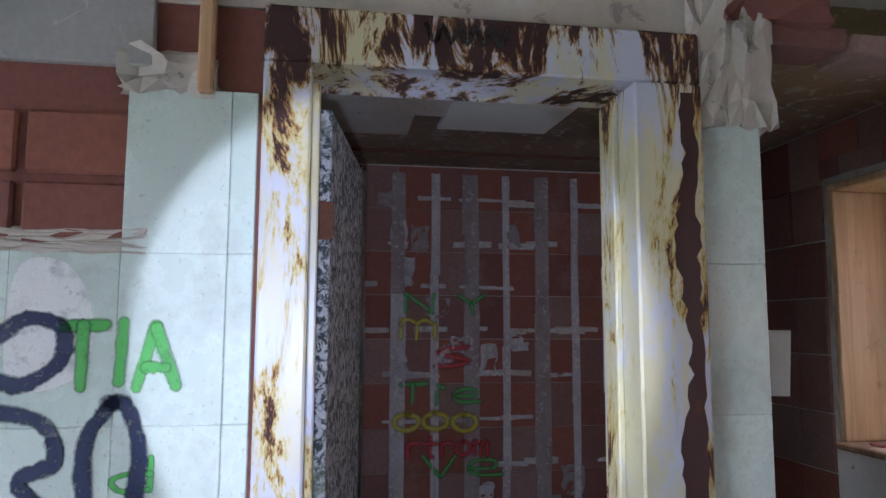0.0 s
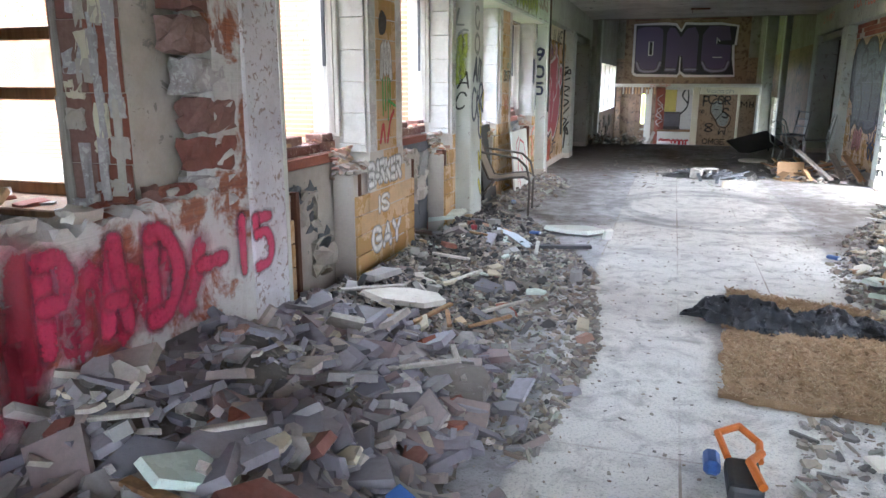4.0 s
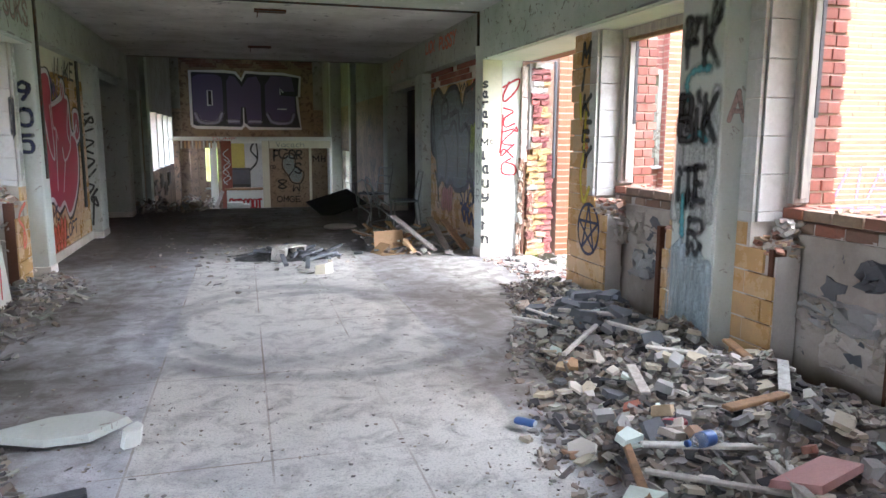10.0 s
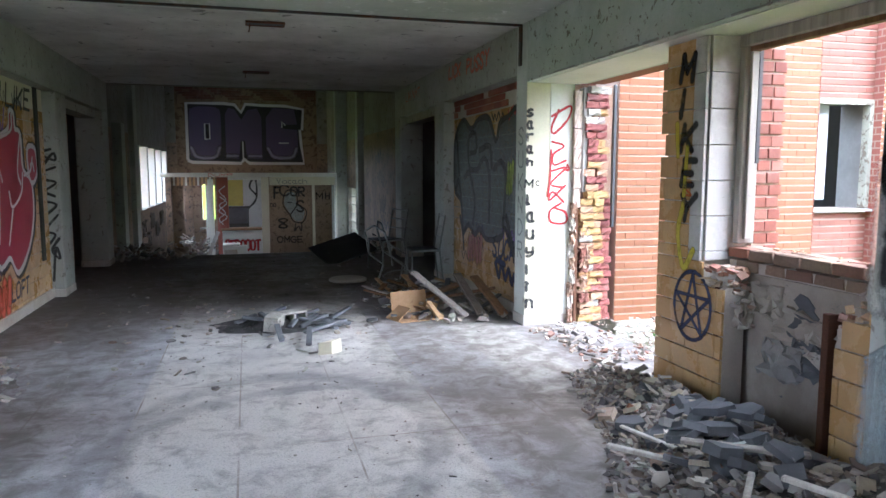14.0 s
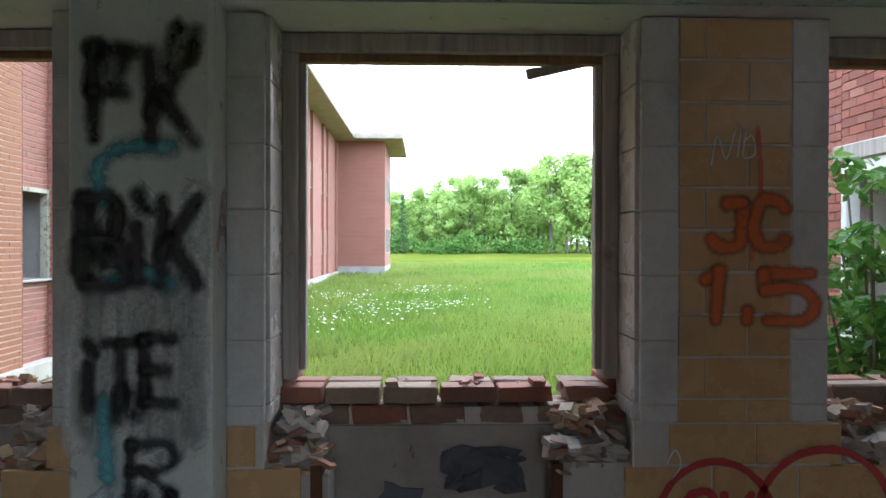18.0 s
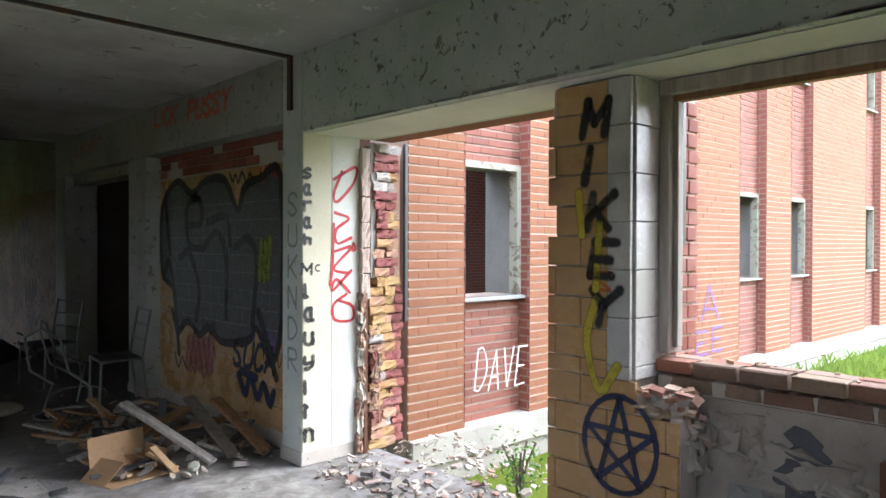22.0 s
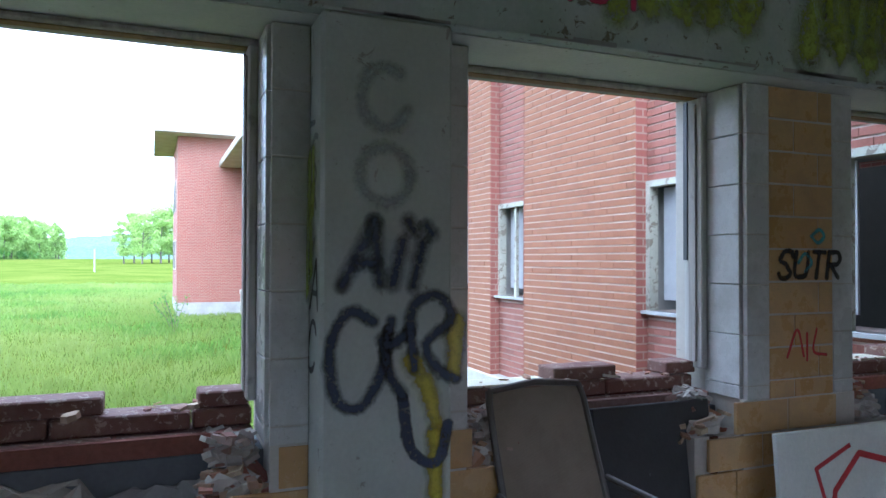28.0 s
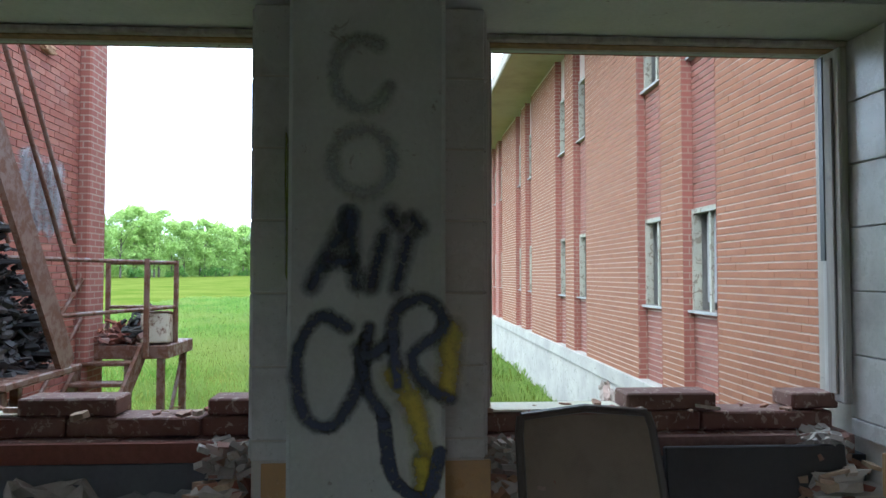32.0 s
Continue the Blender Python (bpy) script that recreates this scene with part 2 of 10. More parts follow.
BRICK_OUT = brickish("orange_brick", (0.235, 0.09, 0.038), (0.262, 0.105, 0.046), (0.215, 0.08, 0.034), mortar=(0.28, 0.14, 0.075))
BRICK_MIX = brickish("core_brick", (0.50, 0.36, 0.20), (0.34, 0.11, 0.08), (0.56, 0.44, 0.28), (0.42, 0.28, 0.2), (0.30, 0.10, 0.08), (0.60, 0.52, 0.42))
WINGMORTAR = aged("wing_mortar", (0.54, 0.43, 0.35), (0.46, 0.36, 0.29), (0.34, 0.27, 0.22), rough=0.95)
MORTAR = aged("mortar", (0.55, 0.50, 0.44), (0.45, 0.40, 0.35), (0.35, 0.31, 0.27), rough=0.95)
SILLBRICK = brickish("dusty_sill_brick", (0.24, 0.16, 0.115), (0.30, 0.21, 0.15), (0.27, 0.10, 0.06), (0.21, 0.15, 0.11), (0.33, 0.24, 0.16), mortar=(0.40, 0.35, 0.29))
CLAY = brickish("clay_block", (0.24, 0.085, 0.055), (0.30, 0.11, 0.07), (0.19, 0.075, 0.06), (0.30, 0.20, 0.17), (0.22, 0.09, 0.07), mortar=(0.36, 0.34, 0.34))
STRIPSTEEL = metal_rust("black_corroded_strip", (0.03, 0.024, 0.022), 0.45)
RUSTY = metal_rust("rusty_steel", (0.12, 0.08, 0.06), 0.75)
DARKSTEEL = metal_rust("dark_steel", (0.05, 0.05, 0.055), 0.35)
CHAIRSTEEL = metal_rust("bronze_steel", (0.10, 0.085, 0.07), 0.3)
WOODGREY = woody("weathered_wood", (0.46, 0.42, 0.37), (0.28, 0.25, 0.22))
WOODWHITE = woody("flaking_white_wood", (0.62, 0.60, 0.55), (0.38, 0.35, 0.31))
WOODBROWN = woody("brown_wood", (0.30, 0.17, 0.08), (0.16, 0.09, 0.045))
WOODPINE = woody("pine_board", (0.50, 0.34, 0.18), (0.36, 0.22, 0.11), axis=0)
WOODWARM = woody("varnished_frame", (0.58, 0.38, 0.20), (0.44, 0.26, 0.13))
k = Nodes("door_frame_paint")
a1, a2 = k.noise(3.2, 8, 0.7, 0.5, k.scaled((1.0, 1.4, 0.45))), k.noise(7, 8, 0.75, 0.6, k.scaled((1.0, 1.3, 0.35)))
c = k.mix(k.ramp(a1, (0.46, 0), (0.56, 1)), (0.55, 0.56, 0.66), (0.62, 0.57, 0.36))
c = k.mix(k.ramp(a2, (0.50, 0), (0.55, 1)), c, (0.54, 0.45, 0.17))
a2 = k.math("ADD", a2, k.ramp(k.math("MULTIPLY", k.axis(2), 0.4), (0.80, 0.0), (0.86, 0.085)))
c = k.mix(k.ramp(a2, (0.55, 0), (0.575, 1)), c, (0.34, 0.18, 0.05))
c = k.mix(k.ramp(a2, (0.575, 0), (0.60, 1)), c, (0.05, 0.02, 0.018))
FRAMEPAINT = k.done(c, k.ramp(a2, (0.5, 0.35), (0.6, 0.85)), a2, 0.5, 0.004)
k = Nodes("floor_terrazzo")
# worn terrazzo: broad pale lanes along the hall, chips at centimetre scale, soot, tyre marks, far-hall shade put into
# the colour
xx, yy = k.axis(0), k.axis(1)
spk = k.noise(85, 3, 0.75)
n1, n2 = k.noise(1.1, 7, 0.7), k.noise(5.5, 7, 0.7, 0.5)
base = k.mix(k.ramp(n1, (0.36, 0), (0.66, 1)), (0.53, 0.52, 0.53), (0.38, 0.375, 0.39))
lane = k.ramp(k.math("MULTIPLY", k.math("ADD", xx, 2.0), 0.2), (0.349, 0.0), (0.352, 1.0), (0.718, 1.0), (0.721, 0.0), (0.858, 0.0), (0.861, 1.0), (0.97, 1.0), (0.973, 0.0))
base = k.mix(k.math("MULTIPLY", lane, 0.72), base, (0.70, 0.67, 0.60))
base = k.mix(k.ramp(spk, (0.52, 0.0), (0.62, 0.55)), base, (0.22, 0.21, 0.20))
base = k.mix(k.ramp(n2, (0.48, 0.0), (0.68, 0.7)), base, (0.20, 0.19, 0.18))
base = k.mix(k.ramp(k.noise(0.55, 6, 0.7, 0.4), (0.50, 0.0), (0.66, 0.6)), base, (0.27, 0.255, 0.27))
def ring(cx, cy, rx, ry, w):
    dx, dy = k.math("MULTIPLY", k.math("ADD", xx, -cx), 1 / rx), k.math("MULTIPLY", k.math("ADD", yy, -cy), 1 / ry)
    r = k.math("POWER", k.math("ADD", k.math("MULTIPLY", dx, dx), k.math("MULTIPLY", dy, dy)), 0.5)
    r = k.math("ADD", r, k.math("MULTIPLY", n2, 0.12))
    return k.ramp(k.math("ABSOLUTE", k.math("ADD", r, -1.06)), (w * 0.4, 1.0), (w, 0.0))
rg = k.math("MAXIMUM", ring(0.60, 9.68, 0.86, 1.2, 0.13), ring(0.86, 9.35, 1.26, 1.2, 0.09))
base = k.mix(k.math("MULTIPLY", k.math("MULTIPLY", rg, k.ramp(n1, (0.35, 0.3), (0.6, 1.0))), 0.6), base, (0.16, 0.16, 0.165))
# soot, and further in the unlit hall's shade put into the floor colour
soot_shade = k.math("MULTIPLY", k.ramp(k.math("MULTIPLY", yy, 0.05), (0.605, 0.0), (0.70, 1.0)), k.ramp(n1, (0.3, 0.45), (0.6, 0.85)))
base = k.mix(soot_shade, base, (0.075, 0.058, 0.046))
crk = k.n.new("ShaderNodeTexBrick")
crk.inputs["Scale"].default_value, crk.inputs["Mortar Size"].default_value = 1.0, 0.006
crk.inputs["Brick Width"].default_value, crk.inputs["Row Height"].default_value = 0.615, 1.23
crk.offset = 0.0
shifted = k.n.new("ShaderNodeMapping")
shifted.inputs["Location"].default_value = (0.245, 0.3, 0)
k.l.new(k.pos, shifted.inputs["Vector"])
k.l.new(shifted.outputs[0], crk.inputs["Vector"])
base = k.mix(k.math("MULTIPLY", k.math("MULTIPLY", crk.outputs["Fac"], 0.8), k.ramp(k.noise(0.9, 4, 0.6), (0.45, 0.0), (0.62, 1.0))), base, (0.20, 0.15, 0.11))
# dust trodden out from the heaps
dust = k.math("ADD", k.math("ABSOLUTE", k.math("ADD", xx, -0.55)), k.math("MULTIPLY", n1, 1.6))
base = k.mix(k.math("MULTIPLY", k.ramp(k.math("MULTIPLY", dust, 0.4), (0.62, 0.0), (0.82, 1.0)), k.ramp(n2, (0.35, 0.5), (0.6, 0.95))), base, (0.16, 0.143, 0.128))
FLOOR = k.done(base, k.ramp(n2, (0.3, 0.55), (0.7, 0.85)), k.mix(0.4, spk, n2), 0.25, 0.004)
k = Nodes("rubble")
r = k.island()
c = k.ramp(r, (0.0, (0.13, 0.12, 0.115)), (0.2, (0.32, 0.29, 0.27)), (0.36, (0.07, 0.068, 0.07)), (0.52, (0.44, 0.38, 0.29)), (0.66, (0.19, 0.135, 0.10)), (0.8, (0.48, 0.50, 0.42)), (0.9, (0.17, 0.10, 0.075)), (1.0, (0.66, 0.60, 0.52)))
f, g = k.noise(38, 5, 0.7), k.noise(3, 5, 0.7)
c = k.mix(k.ramp(f, (0.35, 0.0), (0.75, 0.6)), c, (0.20, 0.18, 0.165))
c = k.mix(k.ramp(g, (0.5, 0.0), (0.7, 0.35)), c, (0.14, 0.13, 0.13))
RUBBLE = k.done(c, 0.92, f, 0.5, 0.006)
k = Nodes("slate_rubble")
c = k.ramp(k.math("FRACT", k.math("ADD", k.island(), k.rnd())), (0.0, (0.22, 0.205, 0.235)), (0.3, (0.32, 0.30, 0.33)), (0.5, (0.15, 0.145, 0.17)), (0.7, (0.38, 0.35, 0.33)), (0.85, (0.24, 0.165, 0.165)), (1.0, (0.46, 0.42, 0.36)))
f = k.noise(30, 5, 0.7)
c = k.mix(k.ramp(f, (0.4, 0.0), (0.8, 0.55)), c, (0.17, 0.16, 0.165))
SLATE = k.done(c, 0.9, f, 0.4, 0.006)
DIRT = aged("dirt", (0.19, 0.165, 0.145), (0.11, 0.097, 0.086), (0.24, 0.215, 0.19), grain=45, big=3, chips=0.6, rough=0.97, bump=0.6)
k = Nodes("grass_ground")
f, g = k.noise(0.12, 6, 0.6), k.noise(3.0, 6, 0.75)
c = k.mix(k.ramp(f, (0.35, 0), (0.65, 1)), (0.085, 0.118, 0.015), (0.155, 0.165, 0.034))
c = k.mix(k.ramp(g, (0.35, 0.0), (0.75, 0.7)), c, (0.055, 0.09, 0.013))
GRASSG = k.done(c, 0.95, g, 0.8, 0.1)
k.b.inputs["Specular IOR Level"].default_value = 0.0      # a mat of stems has no gloss
k = Nodes("grass_blade")
c = k.ramp(k.island(), (0.0, (0.10, 0.19, 0.02)), (0.5, (0.145, 0.26, 0.034)), (1.0, (0.205, 0.31, 0.06)))
c = k.mix(k.ramp(k.noise(0.5, 4, 0.6), (0.50, 0.0), (0.68, 0.7)), c, (0.075, 0.16, 0.024))
c = k.mix(k.ramp(k.noise(0.09, 3, 0.6), (0.40, 0.0), (0.60, 0.75)), c, (0.25, 0.285, 0.07))
BLADE = k


def see_through(k, c):
    """Leaves let part of the light through."""
    m = k.done(c, 0.6)
    t, mx = k.n.new("ShaderNodeBsdfTranslucent"), k.n.new("ShaderNodeMixShader")
    k.l.new(c, t.inputs["Color"])
    mx.inputs[0].default_value = 0.45
    k.l.new(k.b.outputs[0], mx.inputs[1])
    k.l.new(t.outputs[0], mx.inputs[2])
    k.l.new(mx.outputs[0], k.n["Material Output"].inputs["Surface"])
    return m


def leafmat(name, *cols):
    k = Nodes(name)
    c = k.ramp(k.math("FRACT", k.math("ADD", k.island(), k.rnd())), *[(i / (len(cols) - 1), q) for i, q in enumerate(cols)])
    return see_through(k, c)


BLADE = see_through(BLADE, c)
LEAF = leafmat("tree_leaf", (0.29, 0.42, 0.11), (0.37, 0.51, 0.14), (0.45, 0.57, 0.19))
LEAF_FAR = leafmat("far_leaf", (0.09, 0.18, 0.05), (0.13, 0.24, 0.07), (0.17, 0.28, 0.09))
SHRUB = leafmat("shrub_leaf", (0.05, 0.14, 0.02), (0.10, 0.22, 0.03), (0.16, 0.28, 0.05))
BARK = woody("bark", (0.16, 0.13, 0.10), (0.08, 0.065, 0.05))
FLOWER = leafmat("flower", (0.7, 0.7, 0.62), (0.75, 0.75, 0.72))
STONEBED = aged("stone_pointing", (0.46, 0.43, 0.37), (0.36, 0.34, 0.29), (0.26, 0.25, 0.21), rough=0.95)
ROOFEDGE = aged("weathered_roof_edge", (0.40, 0.35, 0.29), (0.31, 0.27, 0.22), (0.22, 0.20, 0.16), big=1.5, rough=0.9)
STONE = brickish("field_stone", (0.30, 0.23, 0.18), (0.24, 0.18, 0.155), (0.36, 0.30, 0.25), (0.29, 0.20, 0.16))
k = Nodes("window_glass")
GLASS = k.done((0.75, 0.8, 0.8), 0.05)
k.b.inputs["Transmission Weight"].default_value = 1.0
# near-black fill: the shade of unlit rooms is put into its colour
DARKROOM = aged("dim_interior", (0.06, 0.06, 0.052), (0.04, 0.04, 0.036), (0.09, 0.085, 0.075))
WINGFRAME = aged("olive_window_paint", (0.40, 0.39, 0.31), (0.30, 0.295, 0.24), (0.18, 0.15, 0.11), grain=40, chips=0.55)
WINGLINING = aged("grimy_lining_board", (0.24, 0.235, 0.22), (0.17, 0.165, 0.15), (0.12, 0.11, 0.09), grain=30)
CURTAIN = aged("old_curtain", (0.38, 0.38, 0.38), (0.28, 0.28, 0.28), (0.22, 0.21, 0.19), grain=30)
BLK = paint("black_spray", (0.018, 0.018, 0.02), 0.06)
BLU = paint("navy_spray", (0.012, 0.02, 0.075), 0.05, seed=3)
RED = paint("red_spray", (0.50, 0.03, 0.035), seed=5)
MAGENTA = paint("magenta_spray", (0.52, 0.03, 0.10), 0.05, seed=7)
ORANGE = paint("orange_spray", (0.62, 0.13, 0.02), 0.02, seed=9)
YEL = paint("yellow_spray", (0.60, 0.50, 0.03), 0.06, seed=11)
WHT = paint("white_spray", (0.74, 0.74, 0.72), 0.03, seed=13)
GRN = paint("green_spray", (0.10, 0.42, 0.08), 0.03, seed=15)
LIME = paint("lime_spray", (0.40, 0.48, 0.06), 0.12, seed=17)
TEAL = paint("teal_spray", (0.12, 0.42, 0.46), 0.10, seed=19)
CRIMSON = paint("crimson_fill", (0.36, 0.03, 0.06), -0.1, seed=21)
SLATEFILL = paint("slate_fill", (0.11, 0.12, 0.135), 0.10, seed=23)
PALE = paint("pale_outline", (0.62, 0.60, 0.60), -0.1, seed=27)
VIOLET = paint("violet_spray", (0.22, 0.12, 0.42), 0.10, seed=29)
SALMON = paint("salmon_spray", (0.70, 0.14, 0.08), -0.05, seed=31)


# ---------------------------------------------------------------- hall: floor, slab, ceiling, beams, columns
XL, XR = -1.67, 3.02            # faces of the columns
SOF, TOP = 2.335, 2.885         # underside of the beams, ceiling
SIDES = {"west": (-1, XL), "east": (1, XR)}


def sx(side, d0, d1):
    """An interval of x from two depths behind the column face of a side."""
    s, X = SIDES[side]
    return sorted((X + s * d0, X + s * d1))


rng = random.Random(4)
floor = struct("floor", boxes((-2.35, 3.68, -3.2, 18.9, -0.3, 0.0)), FLOOR, "worn pale terrazzo floor: dust, tyre rings, far end sooty and shade-darkened", "floor")
struct("floor_room", boxes((-4.9, -1.86, -3.2, 3.3, -0.3, 0.0)), CONC, "dirty concrete floor of the small side room", "floor")
struct("slab_above", boxes((-2.3, 3.66, -3.2, 12.2, 3.42, 3.62)), SLAB, "bare stained concrete slab above the fallen ceiling", "ceiling")
bm = boxes(*[(-1.66, 3.01, y, y + 0.16, 3.24, 3.416) for y in (0.4, 2.4, 4.4, 6.4)])
struct("ceiling_joist", bm, SLAB, "concrete joists under the bare slab", "ceiling")
# plaster ceiling that is left, with a ragged broken edge
bm = bmesh.new()
edge = [(-1.67 + 4.69 * i / 46, 8.55 + 0.35 * math.sin(i * 0.21) + rng.uniform(-0.09, 0.09) + (0.35 if i > 26 else 0)) for i in range(47)]
lo = [bm.verts.new((x, y, TOP)) for x, y in edge]
hi = [bm.verts.new((x, y + 0.02, TOP + 0.05)) for x, y in edge]
lo2 = [bm.verts.new((x, 12.19, TOP)) for x, y in edge]
hi2 = [bm.verts.new((x, 12.19, TOP + 0.05)) for x, y in edge]
for i in range(46):
    bm.faces.new((lo[i], lo2[i], lo2[i + 1], lo[i + 1]))
    bm.faces.new((hi[i], hi[i + 1], hi2[i + 1], hi2[i]))
    bm.faces.new((lo[i], lo[i + 1], hi[i + 1], hi[i]))
struct("ceiling", bm, CEIL, "peeling green plaster ceiling with a broken edge", "ceiling")
struct("ceiling_far", boxes((-1.9, 3.3, 12.26, 18.35, TOP + 0.004, 3.05)), CEIL_FAR, "stained white plaster ceiling of the dark hall", "ceiling")
# broken lath and plaster scraps along the edge
bm = bmesh.new()
for i in range(70):
    j = rng.randrange(47)
    x, y = edge[j]
    m = Matrix.Translation((x, y - rng.uniform(0.0, 0.10), TOP + rng.uniform(-0.02, 0.10))) @ pose(0, 0, 0, rng.uniform(-35, 35), rng.uniform(-40, 40), rng.uniform(0, 180))
    a, b = rng.uniform(0.05, 0.22), rng.uniform(0.02, 0.08)
    bx(bm, -a, a, -b, b, -0.008, 0.008, m)
tagged(part("lath_scraps", bm, SLAB), "broken lath and plaster scraps along the ceiling's torn edge", "debris", "", "stuff")
# hanger bars of the fallen ceiling
def hanger(name, pts, r, label):
    bm = bmesh.new()
    tube(bm, pts, r)
    return tagged(part(name, bm, DARKSTEEL), label, "metal bar")


ob = part("ceiling_channel", boxes((-1.2, -0.05, -0.022, 0.022, -0.02, 0.02), bev=0.004), DARKSTEEL)
ob.matrix_basis = pose(0.15, 5.0, 2.93, 0, 0, 24)
for q in (-1.0, -0.25):
    bm = bmesh.new()
    rod(bm, (q, 0, 0), (q, 0, 0.495), 0.004)
    part("hanger", bm, DARKSTEEL, ob)
tagged(ob, "bent dark steel channel hanging from the slab", "metal bar")
hanger("ceiling_cable_bar", [(-1.2, 6.2, 3.43), (-1.2, 6.2, 2.95), (-0.55, 6.6, 2.70), (-0.2, 6.55, 2.88), (0.6, 6.4, 2.96), (2.9, 6.3, 3.0), (2.9, 6.3, 3.43)], 0.02, "sagging dark steel bar hanging under the slab")
hanger("hanging_wire", [(-1.0, 6.7, 3.43), (-1.0, 6.7, 2.9), (-0.95, 6.75, 2.7), (-1.05, 6.9, 2.45), (-1.2, 7.0, 2.30)], 0.012, "loose dark cable hanging from the broken ceiling")
hanger("hanging_wire", [(1.05, 9.2, 3.43), (1.05, 9.2, 2.95), (1.10, 9.3, 2.75), (1.16, 9.35, 2.55)], 0.009, "thin wire hanging from the broken ceiling edge")
for i in range(22):
    x, y = -1.3 + (i % 5) * 0.95 + rng.uniform(-.2, .2), 2.6 + (i // 5) * 1.15 + rng.uniform(-.2, .2)
    ob = hanger("hanger_wire", [(x, y, 3.43), (x + rng.uniform(-.02, .02), y, 3.2), (x + rng.uniform(-.08, .08), y + rng.uniform(-.05, .05), 3.05 + rng.uniform(-.1, .1))], 0.004, "thin ceiling hanger wire fixed in the slab")
    ob["group"] = "hanger wires"
# duct opening scraps in the void
for x, y in ((1.5, 9.35), (2.3, 9.5)):
    ob = part("light_box", boxes((-0.16, 0.16, -0.05, 0.05, -0.05, 0.05), bev=0.006), RUSTY)
    ob.matrix_basis = pose(x, y, TOP + 0.10, 0, 6, 4)
    tagged(ob, "small rusty metal box lying above the broken ceiling", "metal box")


def vent(x, y, label):
    e = empty("ceiling_vent", x, y, TOP, label, "vent", "ceiling vents")
    # dark plate: the open duct's shade put into its colour
    bm = boxes((-0.17, 0.17, -0.07, 0.07, -0.012, -0.001))
    part("backing", bm, DARKROOM, e)
    for a in ((-0.18, 0.18, -0.085, -0.068), (-0.18, 0.18, 0.068, 0.085), (-0.18, -0.165, -0.068, 0.068), (0.165, 0.18, -0.068, 0.068)):
        part("frame", boxes((a[0], a[1], a[2], a[3], -0.02, -0.001)), RUSTY, e)
    bm = bmesh.new()
    tube(bm, [(-0.14, 0, -0.01), (-0.145, 0.01, -0.06), (-0.15, 0.0, -0.09)], 0.006)
    part("wire", bm, RUSTY, e)


vent(0.66, 12.75, "rusted open ceiling vent with a loose wire")
vent(0.62, 16.2, "rusted open ceiling vent in the dark hall")
vent(1.75, 10.6, "rusted open ceiling vent in peeling plaster")
# beams
for side in SIDES:
    a, b = sx(side, 0, 0.62)
    struct("beam_" + side, boxes((a, b, 4.02 if side == "west" else -3.2, 12.03, SOF, TOP + 0.02), bev=0.006), BEAM, "peeling pale green concrete beam over the windows", "beam")
    a, b = sx(side, 0.06, 0.55)
    struct("soffit_" + side, boxes((a, b, 4.03, 12.02, SOF - 0.006, SOF - 0.002)), SOFFIT, "flaking cream soffit under the beam", "soffit")
    a, b = sx(side, -0.004, 0.0)
    # chipped lower arris of the beam
    bm = bmesh.new()
    for i in range(60):
        y = rng.uniform(4.1, 12.0)
        l = rng.uniform(0.03, 0.12)
        bx(bm, a, b, y - l, y + l, SOF + 0.001, SOF + rng.uniform(0.004, 0.02))
    ob = part("arris_chips", bm, CONC)
    tagged(ob, "dark chips along the beam's lower edge", "chips", "", "stuff")
    a, b = sx(side, 0, 0.42)
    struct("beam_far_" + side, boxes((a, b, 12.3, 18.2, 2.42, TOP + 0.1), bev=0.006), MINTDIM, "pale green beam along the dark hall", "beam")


def column(side, y0, y1, z1, label, coat=None):
    a, b = sx(side, 0, 0.40)
    e = empty("column", (a + b) / 2, (y0 + y1) / 2, 0, label, "column", "hall columns")
    ob = part("shaft", boxes((a, b, y0, y1, 0.09, z1), bev=0.012), coat or MINT)
    ob.parent, ob.matrix_parent_inverse = e, Matrix.Translation((-(a + b) / 2, -(y0 + y1) / 2, 0))
    a, b = sx(side, -0.012, 0.40)
    ob = part("base", boxes((a, b, y0 - 0.012, y1 + 0.012, 0, 0.094), bev=0.006), PLASTER)
    ob.parent, ob.matrix_parent_inverse = e, Matrix.Translation((-(a + b) / 2, -(y0 + y1) / 2, 0))
    return e


COLS = {}
for side in SIDES:
    COLS[side, 1] = column(side, 7.65, 8.095, SOF, "pale mint painted concrete column with sprayed graffiti")
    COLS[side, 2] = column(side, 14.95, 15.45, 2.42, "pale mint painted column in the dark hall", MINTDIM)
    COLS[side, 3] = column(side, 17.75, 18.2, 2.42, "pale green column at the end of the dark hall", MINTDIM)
# end walls of the bays, with the rusty joint strip round the opening
for side, d in (("west", 0.62), ("east", 0.50)):
    a, b = sx(side, 0, d)
    struct("wall_portal_" + side, boxes((a, b, 12.03, 12.3, 0.09, TOP + 0.1), bev=0.01), MINT, "pale painted wall end beside the hall opening", "wall")
    a, b = sx(side, -0.01, d)
    struct("baseboard_" + side, boxes((a, b, 12.02, 12.31, 0, 0.10), bev=0.006), PLASTER, "mauve stone base of the wall end", "baseboard")
    a, b = sx(side, -0.022, 0.0)
    struct("trim_" + side, boxes((a, b, 12.15, 12.205, 1.0 if side == "west" else 2.5, TOP), bev=0.004), STRIPSTEEL, "rusted steel joint strip at the hall opening", "trim")
struct("trim_top", boxes((XL, XR, 12.15, 12.19, TOP - 0.02, TOP + 0.01), bev=0.004), STRIPSTEEL, "rusted steel joint strip across the ceiling", "trim")
struct("trim_lip", boxes((XL, XR, 12.21, 12.26, TOP - 0.012, TOP + 0.05)), SOFFIT, "pale lip of the ceiling joint", "trim")

